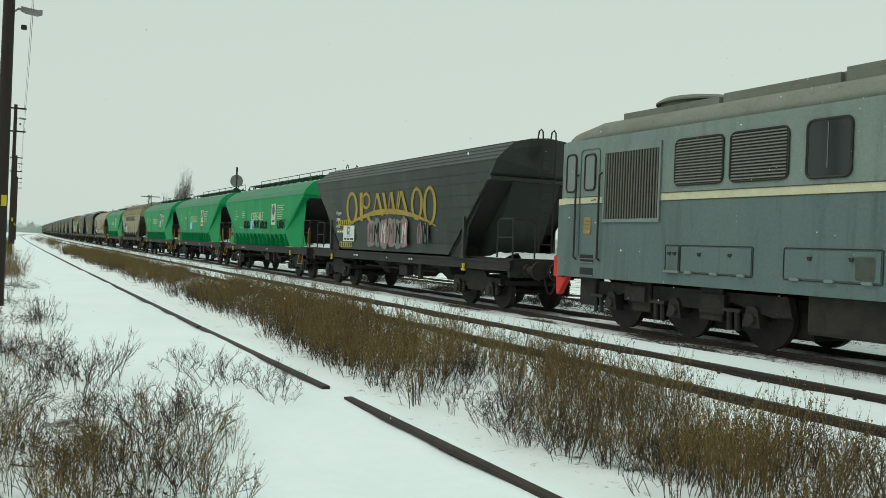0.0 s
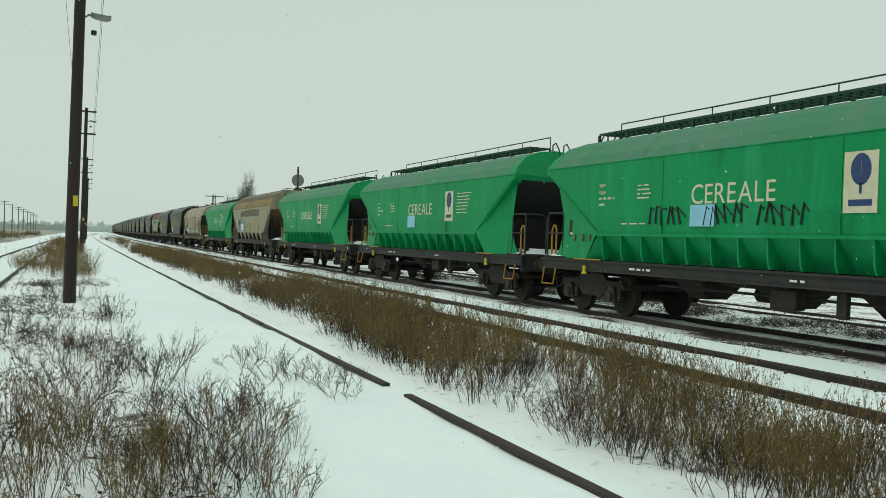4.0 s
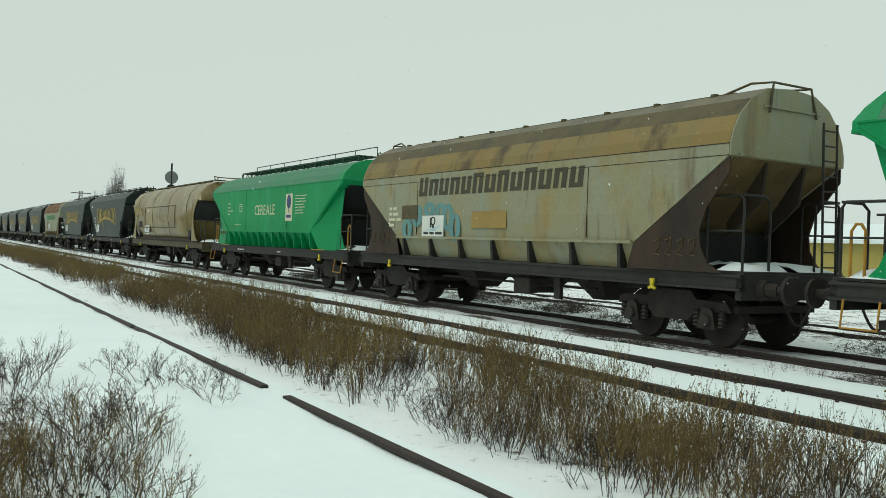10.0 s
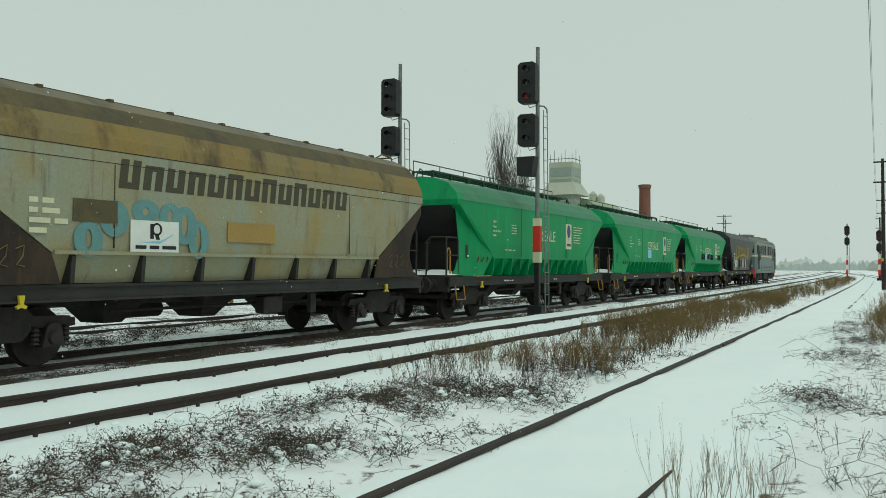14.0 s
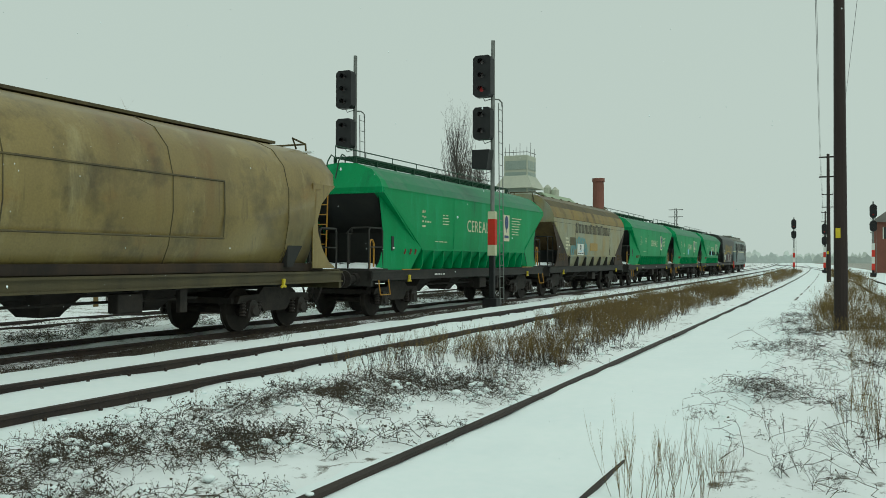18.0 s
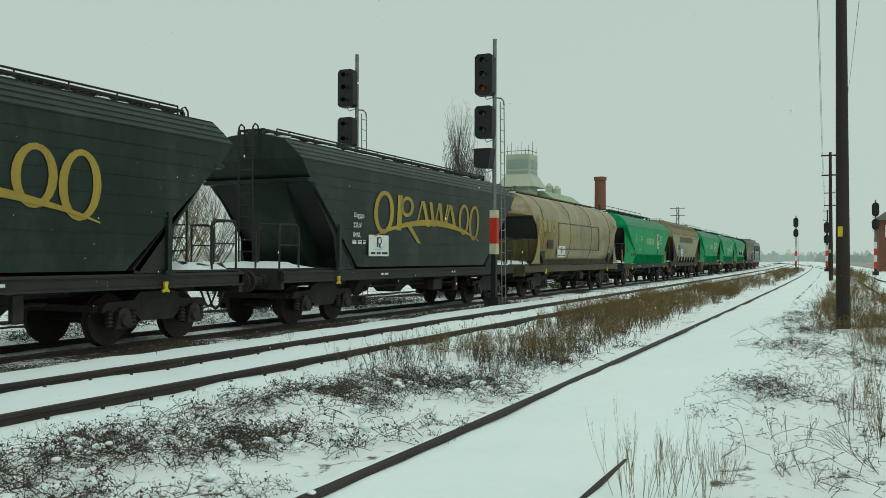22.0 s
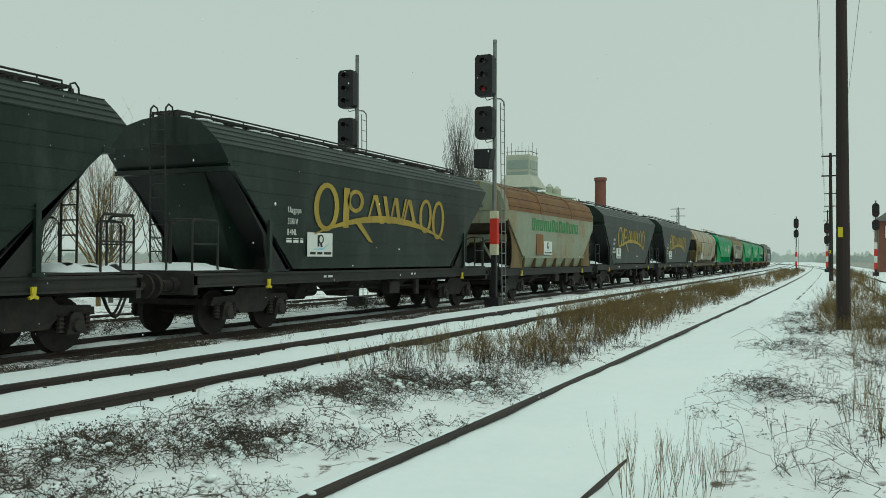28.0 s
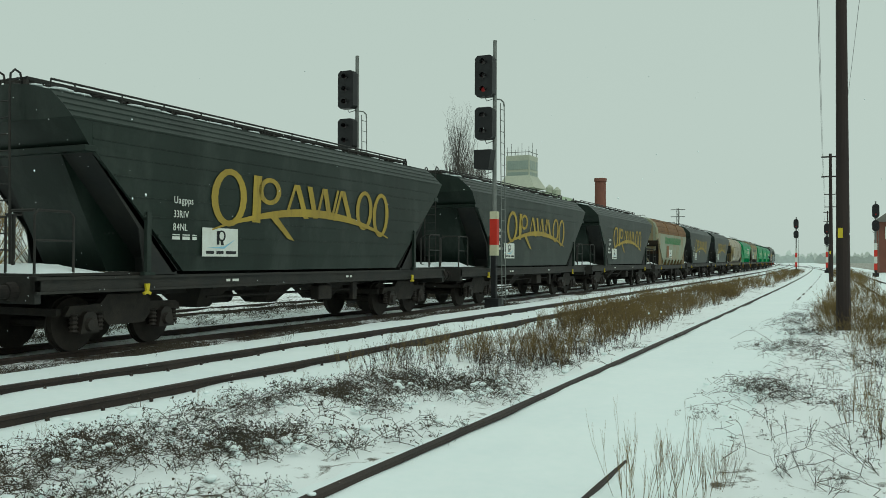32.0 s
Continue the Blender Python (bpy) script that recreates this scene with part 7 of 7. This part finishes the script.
# disc signal behind the train, to the west
d = empty("disc_signal", pose(-68.67, 16.92, lie(-68.67, 16.92)))
bm = bmesh.new()
rod(bm, (0, 0, 0), (0, 0, 7.3), 0.09, 0.07, 10)
part("mast", bm, BLACK, d)
bm = bmesh.new()
rod(bm, (-0.05, 0, 6.2), (0.05, 0, 6.2), 0.5, 0.5, 24)
part("disc", bm, STEEL, d, "pale grey disc plate")
bm = bmesh.new()
rod(bm, (-0.06, 0, 5.3), (0.06, 0, 5.3), 0.36, 0.36, 20)
part("lower_disc", bm, BLACK, d)
tagged(d, "grey disc signal on a dark mast", "railway signal")

# ---- buildings ----
def building(name, x, y, w, dpt, h, wall, roof_mat, rise, label, ridge="x", windows=()):
    b = empty(name, pose(x, y, lie(x, y) - 0.05))
    bm = bmesh.new()
    box(bm, -w / 2, w / 2, -dpt / 2, dpt / 2, 0, h)
    part("wall", bm, wall, b)
    bm = bmesh.new()
    o = 0.3
    if ridge == "x":
        prism(bm, [(-dpt / 2 - o, h), (0, h + rise), (dpt / 2 + o, h), (dpt / 2 + o, h - 0.15), (-dpt / 2 - o, h - 0.15)], "x", -w / 2 - o, w / 2 + o)
    elif ridge == "y":
        prism(bm, [(-w / 2 - o, h), (0, h + rise), (w / 2 + o, h), (w / 2 + o, h - 0.15), (-w / 2 - o, h - 0.15)], "y", -dpt / 2 - o, dpt / 2 + o)
    else:
        a = [bm.verts.new(p) for p in ((-w / 2 - o, -dpt / 2 - o, h), (w / 2 + o, -dpt / 2 - o, h), (w / 2 + o, dpt / 2 + o, h), (-w / 2 - o, dpt / 2 + o, h))]
        t = bm.verts.new((0, 0, h + rise))
        bm.faces.new(a)
        for k in range(4):
            bm.faces.new((a[k], a[(k + 1) % 4], t))
    part("roof", bm, roof_mat, b)
    for wx, wy, wz, ww, wh, ax in windows:
        win = empty_part("window", b)
        bm = bmesh.new()
        if ax == "y":
            box(bm, wx - ww / 2, wx + ww / 2, wy - 0.05, wy + 0.05, wz, wz + wh)
        else:
            box(bm, wx - 0.05, wx + 0.05, wy - ww / 2, wy + ww / 2, wz, wz + wh)
        part("pane", bm, GLASS, win)
        bm = bmesh.new()
        for q in (-ww / 2, 0, ww / 2):
            if ax == "y":
                box(bm, wx + q - 0.05, wx + q + 0.05, wy - 0.08, wy + 0.08, wz - 0.05, wz + wh + 0.05)
            else:
                box(bm, wx - 0.08, wx + 0.08, wy + q - 0.05, wy + q + 0.05, wz - 0.05, wz + wh + 0.05)
        part("window_frame", bm, WHITE, win)
    return tagged(b, label, "building")


building("signal_box", 114.18, -5.97, 7, 6, 5.8, BRICK, WALLGREY, 2.6, "brick signal box with a hipped roof and wide windows", "hip", ((-3.5, -1.2, 3.9, 1.6, 1.3, "x"), (-3.5, 1.2, 3.9, 1.6, 1.3, "x"), (-3.5, 0, 1.2, 1.0, 1.2, "x"), (-1.5, 3.0, 3.9, 2.2, 1.3, "y")))
building("house", 2, 44, 22, 8, 1.6, WALLGREY, SNOW, 1.9, "low grey house under a snowy roof")
building("house", 19.0, 40, 8, 9, 1.9, SHED_BROWN, WALLGREY, 1.7, "brown gabled house behind the yard", "y", ((0, -4.5, 1.0, 1.2, 1.2, "y"),))
building("warehouse", 22, 58, 14, 9, 3.8, SLATE, SLATE, 1.2, "dark slate-grey metal warehouse behind the yard")
building("yellow_shed", -31.25, 36.65, 26, 6, 2.6, SHED_YELLOW, SNOW, 0.8, "long yellow shed with a snowy roof")
building("house", -148.9, 55.08, 12, 9, 5, HAZE_GREY, HAZE_GREY, 3.5, "distant pale house with a gabled roof")
for k, (x, y, w, h) in enumerate(((-260, -60, 40, 5), (-330, -40, 30, 6), (-230, -75, 24, 5), (-420, -70, 50, 7))):
    building("shed", x, y, w, 10, h, HAZE_GREY, HAZE_GREY, 2, "distant pale shed across the field")

# grain silo works
s = empty("silo_tower", pose(144.79, 52.48, -0.9))
bm = bmesh.new()
box(bm, -2.2, 2.2, -2.2, 2.2, 0, 20.5, 0.05)
loft(bm, [[(a * u, b * u, z) for a, b in ((-1, -1), (1, -1), (1, 1), (-1, 1))] for u, z in ((3.5, 14.7), (2.22, 17.0))])
part("tower", bm, CONCRETE, s, "pale concrete tower")
for k in range(7):
    bm = bmesh.new()
    box(bm, -2.26, -2.16, -1.95, 1.95, 6.0 + 2 * k, 7.55 + 2 * k)
    part("window_band", bm, SILOBAND, s)
    bm = bmesh.new()
    box(bm, -1.95, 1.95, -2.26, -2.16, 6.0 + 2 * k, 7.55 + 2 * k)
    part("window_band", bm, SILOBAND, s)
    for c in (-0.65, 0.65):
        bm = bmesh.new()
        box(bm, c - 0.07, c + 0.07, -2.3, -2.262, 6.0 + 2 * k, 7.55 + 2 * k)
        part("mullion", bm, CONCRETE, s)
for x in (-2.0, 0, 2.0):
    for y in (-2.0, 0, 2.0):
        bm = bmesh.new()
        rod(bm, (x, y, 20.4), (x, y, 22.0 + (0.9 if x == 0 else 0)), 0.06, 0.04, 5)
        part("roof_post", bm, STEEL, s)
for q in ((-2.2, 2.2, -2.2, -2.1), (-2.2, -2.1, -2.1, 2.2)):
    bm = bmesh.new()
    box(bm, q[0], q[1], q[2], q[3], 21.0, 21.1)
    part("roof_rail", bm, STEEL, s)
tagged(s, "pale concrete grain silo tower with window bands", "silo")
s = empty("silo_building", pose(157.5, 52.4, -0.9))
bm = bmesh.new()
prism(bm, [(-4.6, 0), (-4.6, 12.9), (-2.6, 14.4), (0.4, 14.2), (2.6, 14.7), (4.8, 13.2), (4.8, 0)], "x", -9, 9)
part("hall", bm, PALEGREEN, s)
for k, (y, z) in enumerate(((-2.4, 15.4), (-0.9, 15.9), (3.4, 14.9))):
    bm = bmesh.new()
    rod(bm, (0, y, 10), (0, y, z), 0.75, 0.75, 14)
    rod(bm, (0, y, z), (0, y, z + 0.6), 0.75, 0.15, 14)
    part("bin", bm, CONCRETE, s)
tagged(s, "pale green silo hall with round bins", "silo")
s = empty("chimney", pose(154.07, 40.7, -0.9))
bm = bmesh.new()
rod(bm, (0, 0, 0), (0, 0, 16.8), 1.12, 0.98, 20)
part("shaft", bm, BRICK, s)
bm = bmesh.new()
rod(bm, (0, 0, 16.4), (0, 0, 17.0), 1.14, 1.14, 18)
part("rim", bm, BRICK, s)
tagged(s, "round red-brick factory chimney", "chimney")
# lattice masts far down the line
for x, y, h in ((149.42, 26.08, 10.5), (210.22, -6.58, 11.2), (-119.65, 18.07, 7)):
    s = empty("lattice_mast", pose(x, y, -0.4))
    bm = bmesh.new()
    for a in (-0.25, 0.25):
        for b in (-0.25, 0.25):
            rod(bm, (a, b, 0), (a * 0.5, b * 0.5, h), 0.06, 0.05, 4)
    for k in range(int(h)):
        rod(bm, (-0.25, -0.25, k), (0.25, -0.25, k + 1), 0.03, 0.03, 4)
        rod(bm, (-0.25, 0.25, k + 1), (-0.25, -0.25, k), 0.03, 0.03, 4)
    part("lattice", bm, POLEGREY, s)
    bm = bmesh.new()
    for z in (h - 0.3, h - 1.5):
        box(bm, -0.05, 0.05, -1.2, 1.2, z, z + 0.12)
    part("crossarm", bm, POLEGREY, s)
    tagged(s, "grey lattice mast with crossarms", "mast")
for x, y, h in ((2.3, 30, 7.6), (4.8, 31.5, 6.6)):
    s = empty("lamp_post", pose(x, y, lie(x, y)))
    bm = bmesh.new()
    rod(bm, (0, 0, 0), (0, 0, h), 0.09, 0.05, 8)
    part("post", bm, STEEL if x < 3 else POLEWOOD, s)
    bm = bmesh.new()
    if x < 3:
        bmesh.ops.create_icosphere(bm, subdivisions=2, radius=0.16, matrix=Matrix.Translation((0, 0, h)))
    else:
        for z in (h - 0.2, h - 0.9, h - 1.9):
            box(bm, -0.45, 0.45, -0.04, 0.04, z, z + 0.07)
    part("lamp" if x < 3 else "crossarm", bm, STEEL, s)
    tagged(s, "slim post standing behind the tracks", "post")

# far woods at the horizon: two ragged belts, haze painted into their pale colour
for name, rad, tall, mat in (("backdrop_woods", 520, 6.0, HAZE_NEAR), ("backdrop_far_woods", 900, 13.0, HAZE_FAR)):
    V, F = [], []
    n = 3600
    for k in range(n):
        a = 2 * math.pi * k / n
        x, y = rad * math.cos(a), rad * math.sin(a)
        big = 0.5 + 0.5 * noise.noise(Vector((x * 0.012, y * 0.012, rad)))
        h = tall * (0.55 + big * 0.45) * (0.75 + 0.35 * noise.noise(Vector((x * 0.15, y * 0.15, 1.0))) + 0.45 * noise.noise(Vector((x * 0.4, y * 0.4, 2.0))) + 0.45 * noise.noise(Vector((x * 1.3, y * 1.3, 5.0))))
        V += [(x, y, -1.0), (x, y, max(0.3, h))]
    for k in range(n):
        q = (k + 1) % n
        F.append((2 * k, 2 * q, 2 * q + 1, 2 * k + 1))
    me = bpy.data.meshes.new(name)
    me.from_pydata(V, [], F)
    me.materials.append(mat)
    tagged(new(name, me), "belt of leafless woods, paled by haze in its colour", "backdrop", kind="structure")


# light snow drifting down round the viewer
def falling_snow():
    r = random.Random(41)
    V, F = [], []
    for _ in range(7000):
        x, y, z = r.uniform(-8, 8), r.uniform(-3, 8.5), r.uniform(0.2, 33)
        if x * x + y * y < 5.5:
            continue
        s, q = r.uniform(0.0022, 0.0052), len(V)
        V += [(x - s, y, z), (x + s, y, z), (x, y - s, z), (x, y + s, z), (x + s * 0.3, y, z - s * 1.4), (x, y, z + s * 1.4)]
        F += [(q + a, q + b, q + c) for a, b, c in ((0, 2, 4), (2, 1, 4), (1, 3, 4), (3, 0, 4), (2, 0, 5), (1, 2, 5), (3, 1, 5), (0, 3, 5))]
    me = bpy.data.meshes.new("falling_snow")
    me.from_pydata(V, [], F)
    me.materials.append(SNOW)
    return tagged(new("falling_snow", me), "sparse white snowflakes drifting down through the air", "snow", kind="stuff")


FLAKES = falling_snow()

# ---- movement ----
TRACK_Y, TRACK_Z, SPEED = 12.71, -0.26, 7.268
# middles of the locomotive and the wagons along the track at 12 s
MIDDLE = [79.3, 61.5, 45.9, 30.3, 14.5, -1.3, -16.45, -33.0, -49.4, -65.75, -80.6, -95.85, -112.2, -128.5]
while len(MIDDLE) < len(TRAIN):
    MIDDLE.append(MIDDLE[-1] - 16.3)


def on_track(x):
    """The pose of a vehicle whose middle has come to x."""
    slope = math.degrees(math.atan2(bend(x + 5) - bend(x - 5), 10))
    return pose(x, TRACK_Y + bend(x), TRACK_Z, 0, 0, slope)


def progress(t):
    """The way that the train has come at time t; it slackens a little and pulls up again."""
    lag = ((0.0, 0.0), (3.5, 0.0), (6.0, -0.65), (9.3, -0.58), (11.4, 0.0), (32.0, 0.0))
    for (a, p), (b, q) in zip(lag, lag[1:]):
        if t <= b:
            k = (t - a) / (b - a)
            return SPEED * (t - 12) + p + (q - p) * k * k * (3 - 2 * k)


def motions():
    times = [0.0, 0.1, 0.2] + [0.5 * k for k in range(1, 64)] + [31.8, 31.9, 32.0]
    for thing, x in zip(TRAIN, MIDDLE):
        walk(thing, [(t, on_track(x + progress(t))) for t in times])
    walk(FLAKES, [(t, pose(0.15 * math.sin(t * 0.4), 0, -0.85 * t)) for t in times])
    turn = math.degrees(SPEED / 0.46)
    n = int(32 * turn / 84) + 1
    for k, thing in enumerate(TRAIN[:14]):
        for ob in thing.children_recursive:
            if ob.name.split(".")[0] == "wheelset":
                p = ob.location.copy()
                rate = turn if k else math.degrees(SPEED / 0.55)
                walk(ob, [(32 * i / n, pose(p.x, p.y, p.z, 0, rate * 32 * i / n, 0)) for i in range(n + 1)])


motions()
